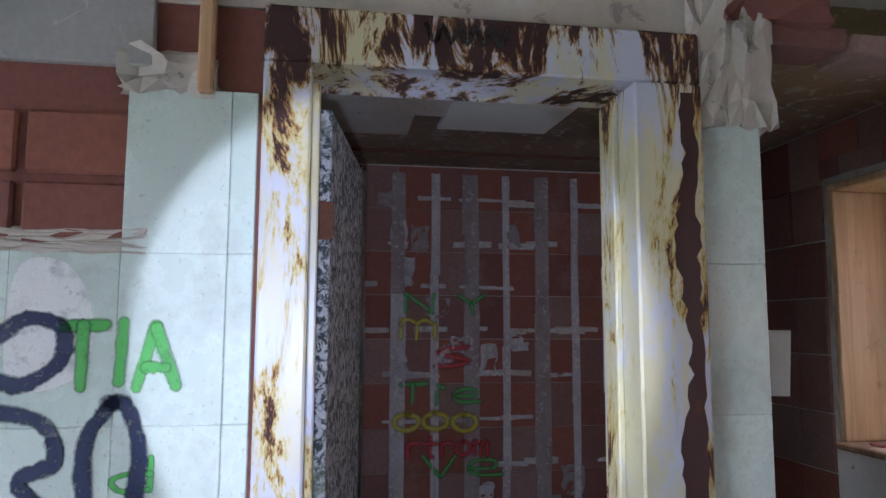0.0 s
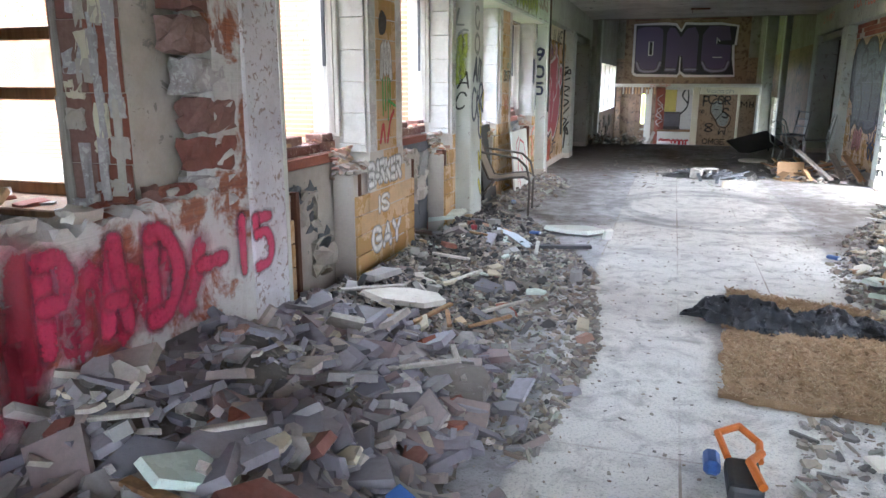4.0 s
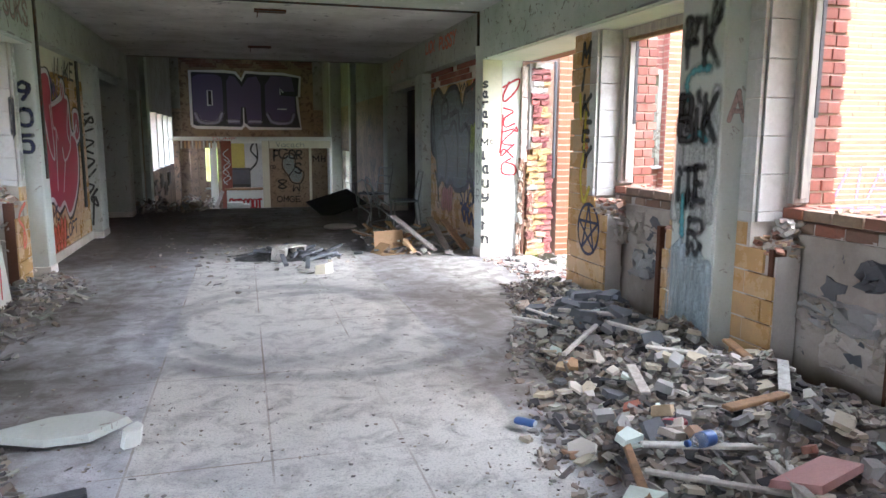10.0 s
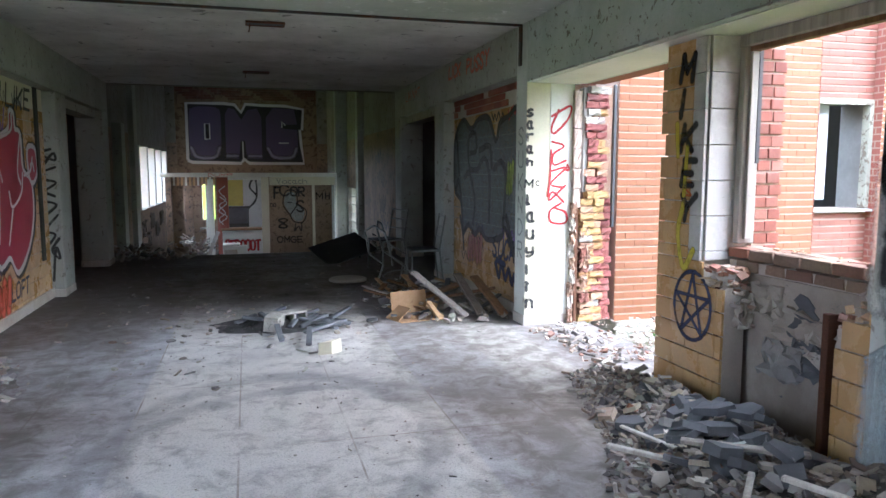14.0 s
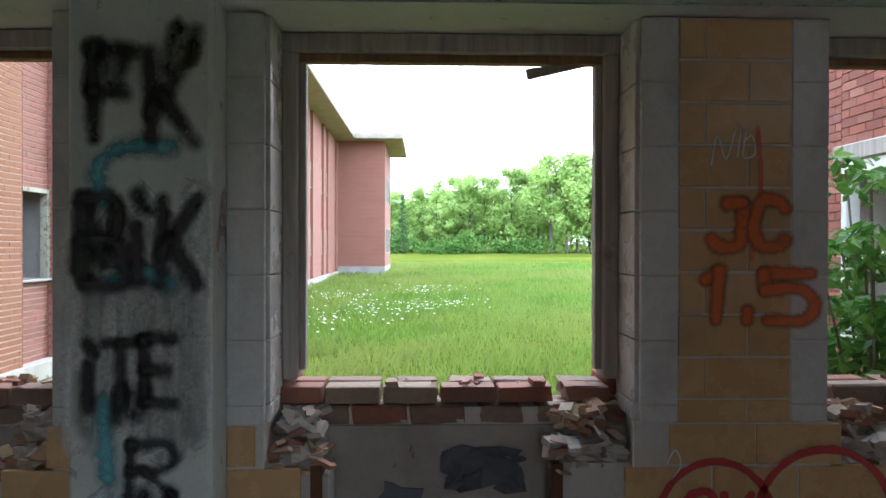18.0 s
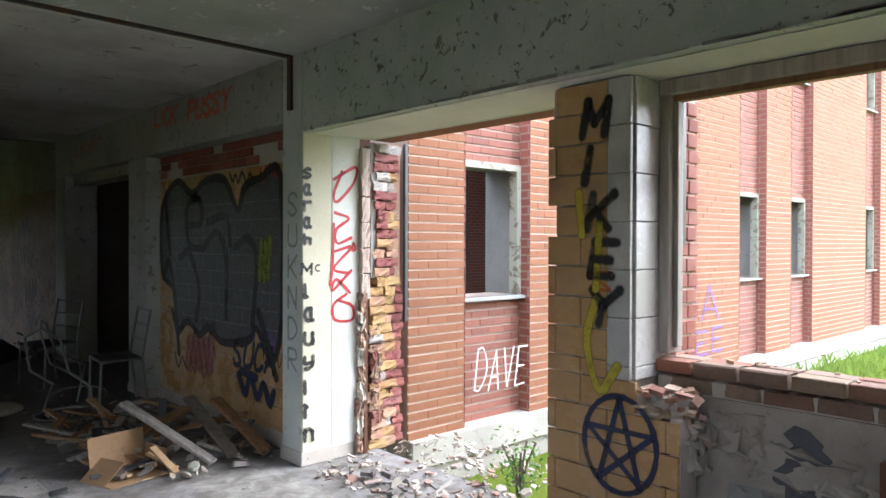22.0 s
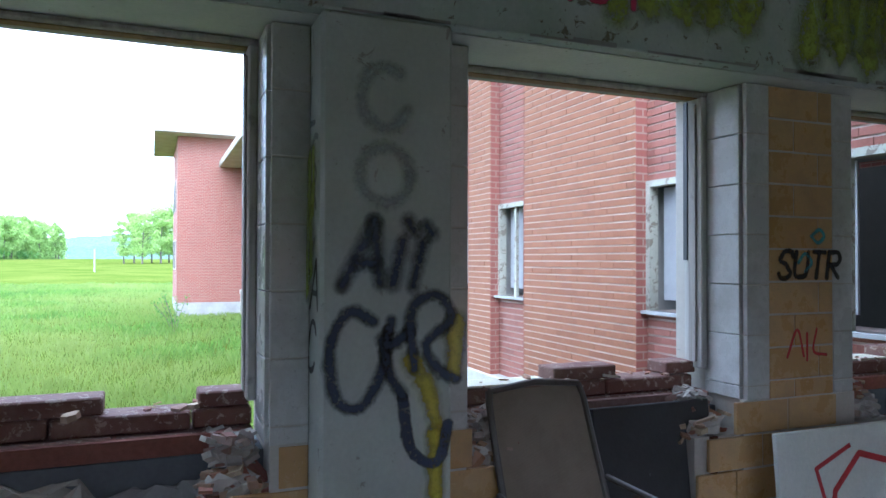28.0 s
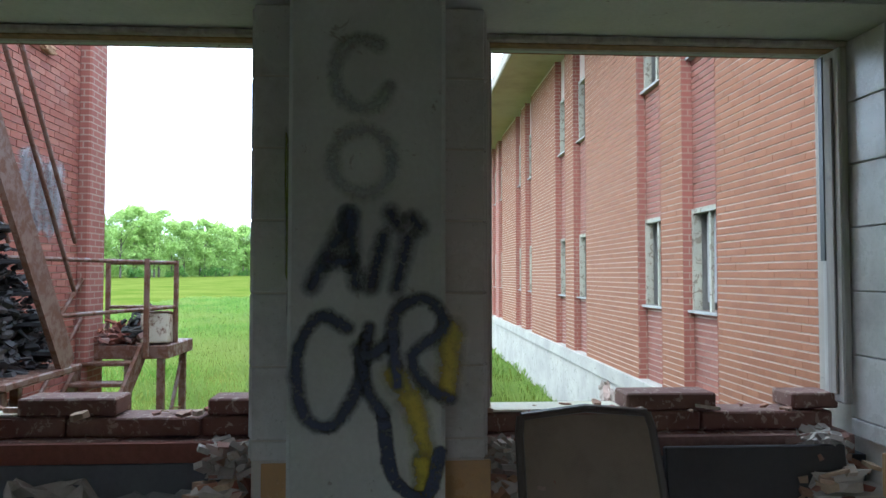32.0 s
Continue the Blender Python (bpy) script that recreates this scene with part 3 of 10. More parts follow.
# ---------------------------------------------------------------- window bays
TILE_CACHE = {}


def tile_mesh(mat, w, h, t):
    key = (mat.name, round(w, 2), round(h, 2), t)
    if key not in TILE_CACHE:
        w, h = round(w, 2), round(h, 2)
        TILE_CACHE[key] = meshof("tile", boxes((-t / 2, t / 2, -w / 2 + 0.0018, w / 2 - 0.0018, -h / 2 + 0.0018, h / 2 - 0.0018), bev=0.0025), mat)
    return TILE_CACHE[key]


def tile_wall(parent, mat, x, y0, y1, z0, z1, tw, th, t=0.02, turn=0.0, shift=0.0, drop=None, along="y", bond=0.5, jig=0.001):
    """Tiles on an upright plane, rows counted from the top; along y at x, or along x at y."""
    row, z = 0, z1
    base = Vector(parent.location)
    while z > z0 + 0.02:
        h = min(th, z - z0)
        y = y0 - ((row % 2) * bond + shift) % 1.0 * tw
        while y < y1 - 0.01:
            a, b = max(y, y0), min(y + tw, y1)
            y += tw
            if b - a < 0.03 or (drop and drop((a + b) / 2, z - h / 2)):
                continue
            me = tile_mesh(mat, b - a, h, t)
            o = rng.uniform(-jig, jig)
            m = pose(x + o, (a + b) / 2, z - h / 2) if along == "y" else pose((a + b) / 2, x + o, z - h / 2, 0, 0, 90)
            piece("tile", me, Matrix.Translation(-base) @ m, parent)
        z -= h
        row += 1


BRICKME = [meshof("brick", bevel(boxes((-0.05, 0.05, -0.1, 0.1, -0.031, 0.031)), 0.004), SILLBRICK)]
for i in range(3):
    b2 = bevel(boxes((-0.05, 0.05, -0.1, 0.1, -0.031, 0.031)), 0.004)
    for v in b2.verts:
        v.co += Vector((rng.uniform(-.006, .006), rng.uniform(-.008, .008), rng.uniform(-.004, .004)))
        if i == 2 and v.co.y > 0.06:
            v.co.y -= rng.uniform(0.02, 0.08)
    BRICKME.append(meshof("brick", b2, SILLBRICK))


REVEAL = [meshof("brick", bevel(boxes((-0.046 - 0.001 * i, 0.046, -0.05, 0.05, -0.032 - 0.0005 * i, 0.032)), 0.004), BRICK) for i in range(4)]
CHIPMIX = brickish("pale_chips", (0.50, 0.45, 0.39), (0.34, 0.29, 0.25), (0.58, 0.54, 0.48), (0.30, 0.14, 0.10), (0.44, 0.36, 0.28))


def rough_box(w, d, h, jag, seed, cuts=3):
    """A block with torn faces."""
    r = random.Random(seed)
    bm = boxes((-w / 2, w / 2, -d / 2, d / 2, -h / 2, h / 2))
    bmesh.ops.subdivide_edges(bm, edges=bm.edges[:], cuts=cuts, use_grid_fill=True)
    for v in bm.verts:
        v.co += Vector((r.uniform(-jag, jag), r.uniform(-jag, jag), r.uniform(-jag, jag)))
    return bm


def chipped(parent, name, x, y, z, w, d, h, jag, mat, seed, rot=0):
    """A torn lump; broken masonry is a small core under a heap of loose chips."""
    loose = name == "broken_masonry"
    f = 0.72 if loose else 1.0
    ob = part(name, rough_box(w * f, d * f, h * f, jag * f * (0.6 if max(w, d, h) > 0.35 else 1.0), seed, 10 if max(w, d, h) > 0.35 else 3), MORTAR if loose else mat, parent)
    ob.matrix_basis = Matrix.Translation(-Vector(parent.location)) @ pose(x, y, z - (h * 0.1 if loose else 0), 0, 0, rot)
    if loose:
        r = random.Random(seed + 5)
        bm = bmesh.new()
        for i in range(46):
            a, b, c_ = r.uniform(0.012, 0.045), r.uniform(0.01, 0.03), r.uniform(0.005, 0.014)
            m = Matrix.Translation((r.uniform(-w, w) * 0.52, r.uniform(-d, d) * 0.52, r.uniform(-0.35, 0.48) * h)) @ Euler((r.gauss(0, 0.35), r.gauss(0, 0.35), r.uniform(0, 6.28))).to_matrix().to_4x4()
            bx(bm, -a, a * r.uniform(0.6, 1), -b, b, -c_, c_ * r.uniform(0.5, 1), m)
        q = part("chips", bm, BRICK_MIX if seed % 2 else CHIPMIX, ob)
        q["kind"] = "stuff"
    return ob


def at_parent(parent, ob):
    ob.parent = parent
    ob.matrix_basis = Matrix.Translation(-Vector(parent.location)) @ ob.matrix_basis
    return ob


def pier(side, yc, y0, y1, label, lower=0.59, drop=None):
    """A tiled pier between two windows: grey bullnose tiles at the edges, tan tiles between and below."""
    s, X = SIDES[side]
    e = empty("window_pier", X + s * 0.4, yc, 0, label, "wall pier", "window piers", "structure")
    a, b = sx(side, 0.18, 0.62)
    at_parent(e, part("core", boxes((a, b, y0 + 0.012, y1 - 0.012, 0, SOF - 0.006)), GROUT))
    la, lb = yc - lower, yc + lower
    at_parent(e, part("grout", boxes((*sx(side, 0.1605, 0.1795), y0 + 0.004, y1 - 0.004, 0.945, SOF - 0.012), (*sx(side, 0.1605, 0.1795), la + 0.25, lb - 0.25, 0.0, 0.94)), GROUT))
    a, b = sx(side, 0.18, 0.34)
    for q0, q1 in ((la, y0 + 0.012), (y1 - 0.012, lb)):
        if q1 - q0 > 0.03:
            at_parent(e, part("core", boxes((a, b, q0, q1, 0, 0.80)), MORTAR))
    xf = X + s * 0.168
    tile_wall(e, TAN, xf, y0 + 0.13, y1 - 0.13, 0.94, SOF - 0.01, 0.30, 0.145, drop=drop)
    tile_wall(e, TAN, xf, la, lb, 0.0, 0.94, 0.30, 0.145, shift=0.3,
              drop=lambda y, z: (z > 0.70 and abs(y - yc) > lower - 0.22 - (0.12 if z > 0.84 else 0) + 0.05 * math.sin(y * 40)) or (drop and drop(y, z)))
    for q0, q1, yr, t in ((y0, y0 + 0.13, y0, 1), (y1 - 0.13, y1, y1, -1)):
        z = SOF - 0.01
        while z > 0.95:
            h = min(0.2205, z - 0.94)
            bm = boxes((-0.011, 0.011, -0.064, 0.064, -h / 2 + 0.002, h / 2 - 0.002), bev=0.003)
            ob = part("jamb_tile", bm, GREY)
            ob.matrix_basis = pose(xf + s * 0.001, (q0 + q1) / 2, z - h / 2)
            at_parent(e, ob)
            a, b = sx(side, 0.19, 0.40)
            bm = boxes((a, b, yr - 0.012, yr + 0.012, z - h + 0.002, z - 0.002), bev=0.003)
            at_parent(e, part("jamb_tile", bm, GREY))
            z -= h
    # torn masonry where the sill tiles are gone
    for q in (la + 0.10, lb - 0.10):
        chipped(e, "broken_masonry", X + s * 0.27, q, 0.83, 0.15, 0.24, 0.13, 0.022, MORTAR, int(q * 100))
        chipped(e, "broken_masonry", X + s * 0.33, q, 0.93, 0.12, 0.16, 0.11, 0.025, BRICK_MIX, int(q * 100) + 7, 15)
    return e


def stub(side, y0, y1, up, label):
    """The tiled strip between a column and its window."""
    s, X = SIDES[side]
    t = 1 if up else -1
    e = empty("window_stub", X + s * 0.4, (y0 + y1) / 2, 0, label, "wall pier", "window stubs", "structure")
    j0, j1 = (y0, y0 + 0.13) if up else (y1 - 0.13, y1)
    a, b = sx(side, 0.18, 0.62)
    at_parent(e, part("core", boxes((a, b, j0 + (0 if up else 0.012), j1 - (0.012 if up else 0), 0, SOF - 0.006)), GROUT))
    a, b = sx(side, 0.18, 0.34)
    at_parent(e, part("core", boxes((a, b, (j1 if up else y0), (y1 if up else j0), 0, 0.76)), MORTAR))
    xf = X + s * 0.168
    at_parent(e, part("grout", boxes((*sx(side, 0.1605, 0.1795), j0 + 0.004, j1 - 0.004, 0.0, SOF - 0.012)), GROUT))
    tile_wall(e, TAN, xf, y0, y1, 0.0, 0.94, 0.30, 0.145, shift=0.5 if up else 0.2,
              drop=lambda y, z: z > 0.66 and (y - j1 > 0.03 if up else j0 - y > 0.03))
    z = SOF - 0.01
    yr = j1 if up else j0
    while z > 0.95:
        h = min(0.2205, z - 0.94)
        bm = boxes((-0.011, 0.011, -0.064, 0.064, -h / 2 + 0.002, h / 2 - 0.002), bev=0.003)
        ob = part("jamb_tile", bm, GREY)
        ob.matrix_basis = pose(xf + s * 0.001, (j0 + j1) / 2, z - h / 2)
        at_parent(e, ob)
        a, b = sx(side, 0.19, 0.40)
        at_parent(e, part("jamb_tile", boxes((a, b, yr - 0.012, yr + 0.012, z - h + 0.002, z - 0.002), bev=0.003), GREY))
        z -= h
    q = (j1 + y1) / 2 if up else (y0 + j0) / 2
    chipped(e, "broken_masonry", X + s * 0.27, q, 0.80, 0.15, 0.20, 0.14, 0.024, MORTAR, int(q * 90))
    chipped(e, "broken_masonry", X + s * 0.34, q, 0.91, 0.12, 0.15, 0.12, 0.025, BRICK_MIX, int(q * 90) + 3, -12)
    return e


WIN_NO = [0]
MAROON = aged("dusty_maroon_block", (0.17, 0.078, 0.06), (0.27, 0.17, 0.13), (0.40, 0.30, 0.24), big=4, cover=0.55, chips=0.58, rough=0.85, bump=0.5)


def window(side, y0, y1, label, posts=True, broken=0, niche=None, low=None):
    """An empty window opening: wooden frame remains, brick sill courses, plastered niche below and two iron posts."""
    s, X = SIDES[side]
    WIN_NO[0] += 1
    e = empty("window_%d" % WIN_NO[0], X + s * 0.45, (y0 + y1) / 2, 0, label, "window", "hall windows", "structure")
    head, stop_w = (2.305, 0.0) if side == "west" else (2.255, 0.025)
    a, b = sx(side, 0.38, 0.50)
    wood = WOODWHITE if side == "west" else WOODGREY
    at_parent(e, part("head", boxes((a, b, y0, y1, head, SOF - 0.008), bev=0.006), WOODGREY))
    a2, b2 = sx(side, 0.41, 0.46)
    at_parent(e, part("head_stop", boxes((a2, b2, y0, y1, head - 0.004 - stop_w, head), bev=0.001), WOODBROWN))
    for q, t in ((y0, 1), (y1, -1)):
        zb = 1.05 + (0.04 if (broken and t > 0) else 0)
        p0, p1 = sorted((q + t * 0.012, q + t * (0.045 + stop_w)))
        at_parent(e, part("jamb", boxes((a, b, p0, p1, zb, head), bev=0.006), wood))
        p0, p1 = sorted((q + t * (0.045 + stop_w), q + t * (0.055 + 1.6 * stop_w)))
        at_parent(e, part("stop", boxes((a2, b2, p0, p1, zb + 0.03, head - 0.03), bev=0.004), WOODGREY))
        p0, p1 = sorted((q + t * (0.0455 + stop_w), q + t * (0.052 + 1.4 * stop_w)))
        a3, b3 = sx(side, 0.47, 0.495)
        at_parent(e, part("track", boxes((a3, b3, p0, p1, 1.55, head - 0.01)), DARKSTEEL))
    # sill: brick courses on a plastered wall
    a, b = sx(side, 0.36, 0.56)
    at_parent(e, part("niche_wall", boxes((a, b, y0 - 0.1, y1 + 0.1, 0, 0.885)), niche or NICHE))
    if side == "west":
        # long glazed maroon sill blocks, some with a second block on top
        rs = random.Random(int(y0 * 17))
        for course, (z0, z1, d0, d1) in enumerate(((0.886, 0.955, 0.40, 0.58), (0.958, 1.022, 0.43, 0.585))):
            y = y0 + 0.02 - (0.2 if course else 0)
            while y < y1 - 0.03:
                ln = rs.uniform(0.36, 0.5)
                p0, p1 = max(y, y0 + 0.02), min(y + ln - 0.008, y1 - 0.02)
                if p1 - p0 > 0.06:
                    q0, q1 = sx(side, d0 + rs.uniform(-.006, .006), d1)
                    at_parent(e, part("sill_block", boxes((q0, q1, p0, p1, z0, z1 + rs.uniform(-.004, .004)), bev=0.006), MAROON))
                y += ln
        q0, q1 = sx(side, 0.44, 0.58)
        yy = y0 + (y1 - y0) * 0.40
        at_parent(e, part("sill_block", boxes((q0, q1, yy, yy + 0.32, 1.026, 1.085), bev=0.006), MAROON))
        at_parent(e, part("sill_block", boxes((q0, q1, y1 - 0.2, y1 - 0.03, 1.026, 1.08), bev=0.006), MAROON))
        q0, q1 = sx(side, 0.44, 0.584)
        at_parent(e, part("sill_cap", boxes((q0, q1, y0 + 0.03, yy - 0.01, 1.026, 1.034)), CREAM))
    else:
        n = int((y1 - y0) / 0.212)
        for course in range(2):
            for i in range(n + 1):
                y = y0 + 0.10 + i * 0.212 + course * 0.1 - 0.05
                if y > y1 - 0.06 or (course == 1 and low and low(y)):
                    continue
                for dd in (0.415, 0.525):
                    ob = piece("brick", BRICKME[rng.randrange(4)], pose(0, 0, 0), e)
                    ob.matrix_basis = Matrix.Translation(-Vector(e.location)) @ pose(X + s * dd, y, 0.885 + 0.036 + course * 0.074, rng.uniform(-1, 1), rng.uniform(-1, 1), rng.uniform(-1.5, 1.5))
    a, b = sx(side, 0.37, 0.57)
    at_parent(e, part("mortar_bed", boxes((a, b, y0 + 0.02, y1 - 0.02, 0.886, 0.95)), MORTAR if side == "east" else CLAY))
    # outer leaf beyond the sill
    if posts:
        for y in (y0 + 0.27, y1 - 0.18):
            a, b = sx(side, 0.17, 0.215)
            a2, b2 = sx(side, 0.17, 0.26)
            at_parent(e, part("iron_post", boxes((a, b, y - 0.004, y + 0.030, 0.0, 0.80), (a2, b2, y - 0.010, y - 0.004, 0.0, 0.80), bev=0.0015), RUSTY))
    # red brick of the outer leaf beside the frame, course by course
    for q, t in ((y0, 1), (y1, -1)) if side == "east" else ():
        for i in range(34):
            i, dd = i // 2, (0.558 if i % 2 else 0.658) + (0.02 if i // 2 % 2 else -0.005)
            ob = piece("brick", REVEAL[(i + int(y0 * 7)) % 4], pose(0, 0, 0), e)
            ob.matrix_basis = Matrix.Translation(-Vector(e.location)) @ pose(X + s * (dd + rng.uniform(-.004, .004)), q - t * (0.012 + (0.006 if i % 2 else 0.0)), 1.0 + i * 0.0765, 0, 0, rng.uniform(-1, 1))
        at_parent(e, part("reveal_core", boxes((*sx(side, 0.52, 0.70), *sorted((q - t * 0.10, q + t * 0.025)), 0.9, 2.33)), WINGMORTAR))
    # broken masonry at both sides of the niche
    for q, t in ((y0 + 0.19, 1), (y1 - 0.10, -1)):
        for i in range(9):
            chipped(e, "niche_brick", X + s * (0.30 + rng.uniform(-.025, .02)), q + t * rng.uniform(-.02, .02), 0.045 + i * 0.09, 0.14, rng.uniform(0.11, 0.17), 0.085, 0.012, rng.choice((MORTAR, CLAY, NICHE, PLASTER)), int(y0 * 13) + i * 3 + (50 if t < 0 else 0), rng.uniform(-9, 9))
    # torn plaster still holding on the niche wall
    for i in range(5):
        rb = random.Random(int(y0 * 23) + i * 7 + (3 if s > 0 else 0))
        ob = part("torn_plaster", rough_box(0.022, rb.uniform(0.18, 0.5), rb.uniform(0.1, 0.3), 0.035, int(y0 * 41) + i, 3), rb.choice((PLASTER, NICHE, CONC, DARKC)))
        ob.matrix_basis = pose(X + s * 0.352, rb.uniform(y0 + 0.3, y1 - 0.3), rb.uniform(0.25, 0.8))
        at_parent(e, ob)
    # torn patches of black lining on the niche wall
    r = random.Random(int(y0 * 31) + (7 if s > 0 else 0))
    for i in range(4):
        yy, z = r.uniform(y0 + 0.3, y1 - 0.3), r.uniform(0.25, 0.75)
        pts = [(0.10 * r.uniform(0.4, 1.3) * math.cos(t * 0.5236), 0.08 * r.uniform(0.4, 1.4) * math.sin(t * 0.5236)) for t in range(12)]
        bm = bmesh.new()
        xx = X + s * 0.3535
        bm.faces.new([bm.verts.new((xx, yy + p, z + q)) for p, q in pts])
        ex = bmesh.ops.extrude_face_region(bm, geom=bm.faces[:])
        for v in ex["geom"]:
            if isinstance(v, bmesh.types.BMVert):
                v.co.x += s * 0.006
        at_parent(e, part("torn_patch", bm, DARKC))
    return e


pier("west", 5.83, 5.50, 6.15, "glazed tan and grey tile pier with sprayed graffiti")
pier("west", 9.87, 9.55, 10.20, "glazed tan and grey tile pier with a pale board below")
pier("east", 5.93, 5.60, 6.25, "glazed tan and grey tile pier with orange graffiti")
# the pier beside the broken-out doorway has lost its far edge
s, X = SIDES["east"]
e = empty("window_pier", X + 0.4, 9.75, 0, "glazed tan tile pier with a sprayed blue star, broken at the doorway", "wall pier", "window piers", "structure")
a, b = sx("east", 0.18, 0.62)
bm = rough_box(b - a, 0.44, SOF, 0.012, 5, 6)
ob = part("core", bm, GROUT)
ob.matrix_basis = pose((a + b) / 2 + 0.012, 9.75, SOF / 2)
at_parent(e, ob)
a, b = sx("east", 0.18, 0.32)
at_parent(e, part("core", boxes((a, b, 9.28, 9.54, 0, 0.80)), MORTAR))
tile_wall(e, TAN, X + 0.168, 9.64, 9.99, 0.94, SOF - 0.01, 0.30, 0.145, drop=lambda y, z: y > 9.90 and math.sin(z * 9) > 0.1)
tile_wall(e, TAN, X + 0.168, 9.28, 9.99, 0.0, 0.94, 0.30, 0.145, shift=0.3, drop=lambda y, z: z > 0.84 and y < 9.45)
z = SOF - 0.01
while z > 0.95:
    h = min(0.2205, z - 0.94)
    ob = part("jamb_tile", boxes((-0.011, 0.011, -0.06, 0.06, -h / 2 + 0.002, h / 2 - 0.002), bev=0.003), GREY)
    ob.matrix_basis = pose(X + 0.169, 9.58, z - h / 2)
    at_parent(e, ob)
    a, b = sx("east", 0.19, 0.40)
    at_parent(e, part("jamb_tile", boxes((a, b, 9.508, 9.532, z - h + 0.002, z - 0.002), bev=0.003), GREY))
    z -= h
chipped(e, "broken_masonry", X + 0.26, 9.37, 0.86, 0.16, 0.22, 0.16, 0.025, WHITEP, 77, 20)
chipped(e, "broken_masonry", X + 0.30, 9.30, 0.70, 0.14, 0.16, 0.30, 0.03, MORTAR, 78, 5)
PIER_EAST2 = e
for side in SIDES:
    stub(side, 4.02, 4.36, True, "glazed tile strip between wall end and window")
    stub(side, 7.31, 7.65, False, "glazed tile strip between column and window")
    stub(side, 8.095, 8.435, True, "glazed tile strip between column and window")
stub("west", 11.60, 12.03, False, "glazed tan tile strip beside the wall end")
WL = "empty window opening with weathered wooden frame and broken brick sill"
window("west", 4.15, 5.50, WL, low=lambda y: y < 4.6)
# these niche walls take near-black concrete: the deep recess's shade put into colour
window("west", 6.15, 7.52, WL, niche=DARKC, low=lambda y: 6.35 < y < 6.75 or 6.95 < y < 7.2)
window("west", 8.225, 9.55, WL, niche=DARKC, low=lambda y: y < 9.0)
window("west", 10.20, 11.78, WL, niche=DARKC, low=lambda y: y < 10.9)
window("east", 4.15, 5.60, WL)
window("east", 6.25, 7.52, WL)
window("east", 8.225, 9.52, WL)
# splintered head piece hanging in one window
ob = part("splintered_lath", boxes((-0.15, 0.15, -0.012, 0.012, -0.02, 0.02), bev=0.003), WOODGREY)
for v in ob.data.vertices:
    if v.co.x < 0:
        v.co.z *= 0.4
ob.matrix_basis = pose(XR + 0.44, 6.47, 2.215, 0, 14, 112)
tagged(ob, "splintered piece of wood hanging from the window head", "wood scrap")
# the broken-out doorway: torn end of the outer wall, brick by brick
e = empty("broken_wall_end", 3.8, 12.1, 0, "torn brick end of the outer wall beside the doorway", "broken wall", "", "structure")
torn = {}
for key, mat in (("tan", brickish("tan_brick", (0.44, 0.27, 0.11), (0.50, 0.34, 0.15), (0.40, 0.22, 0.10))), ("red", brickish("dusty_red_brick", (0.24, 0.07, 0.065), (0.30, 0.10, 0.085), (0.20, 0.06, 0.06))),
                 ("pale", brickish("mortared_brick", (0.42, 0.39, 0.35), (0.48, 0.45, 0.42), (0.36, 0.30, 0.26))), ("peach", brickish("peach_brick", (0.46, 0.27, 0.17), (0.50, 0.31, 0.21), (0.40, 0.22, 0.14)))):
    torn[key] = [meshof("brick", rough_box(rng.uniform(0.10, 0.15), 0.11, 0.062, 0.008, 90 + i, 2), mat) for i in range(5)]
for i in range(32):
    z = 0.036 + i * 0.0725
    for j, x in enumerate((3.71, 3.83) if z > 1.2 else (3.67, 3.79, 3.90)):
        if z > 1.62:
            kind = rng.choice(("red", "red", "red", "pale", "red", "tan" if j else "pale"))
        elif z > 1.2:
            kind = rng.choice(("peach", "peach", "peach", "tan", "red"))
        elif j == 2:
            kind = "red"
        else:
            kind = rng.choice(("tan", "tan", "tan", "peach", "pale", "red" if j else "tan"))
        m = pose(x + rng.uniform(-.02, .02) + 0.012 * math.sin(i * 0.9), 12.075 + 0.03 * j + rng.uniform(-.02, .02), z, rng.uniform(-2, 2), rng.uniform(-2, 2), rng.uniform(-7, 7))
        piece("brick", torn[kind][rng.randrange(5)], Matrix.Translation(-Vector(e.location)) @ m, e)
RAWEDGE = aged("raw_masonry_edge", (0.34, 0.21, 0.14), (0.24, 0.15, 0.11), (0.42, 0.36, 0.30), big=5, chips=0.58, rough=0.95)
for i in range(18):
    chipped(e, "mortar_lump", 3.63 + rng.uniform(-.02, .03), 12.03 + rng.uniform(-.02, .03), rng.uniform(0.05, 1.2), rng.uniform(0.05, 0.10), 0.06, rng.uniform(0.06, 0.14), 0.014, rng.choice((RAWEDGE, RAWEDGE, CLAY)), 300 + i)
at_parent(e, part("mortar_core", boxes((3.53, 3.97, 12.12, 12.30, 0, SOF)), RAWEDGE))
# split clay tile edge over a grey mortar bed above, an iron post and raw masonry below
EDGETILE = brickish("split_clay_tile", (0.50, 0.40, 0.34), (0.56, 0.46, 0.39), (0.46, 0.35, 0.29))
for i, z in enumerate((1.24, 1.43, 1.62, 1.81, 2.0, 2.17)):
    chipped(e, "split_tile", 3.535, 12.03, z, 0.075, 0.10, 0.18, 0.006, EDGETILE, 340 + i)
at_parent(e, part("mortar_bed", rough_box(0.05, 0.08, 1.0, 0.008, 351, 3), CONC)).matrix_basis.translation += Vector((3.635, 12.07, 1.80))
at_parent(e, part("iron_post", boxes((3.525, 3.555, 11.985, 12.015, 0.0, 1.13), bev=0.002), RUSTY))
at_parent(e, part("iron_post", boxes((3.925, 3.955, 12.0, 12.03, 0.95, SOF), bev=0.002), DARKSTEEL))
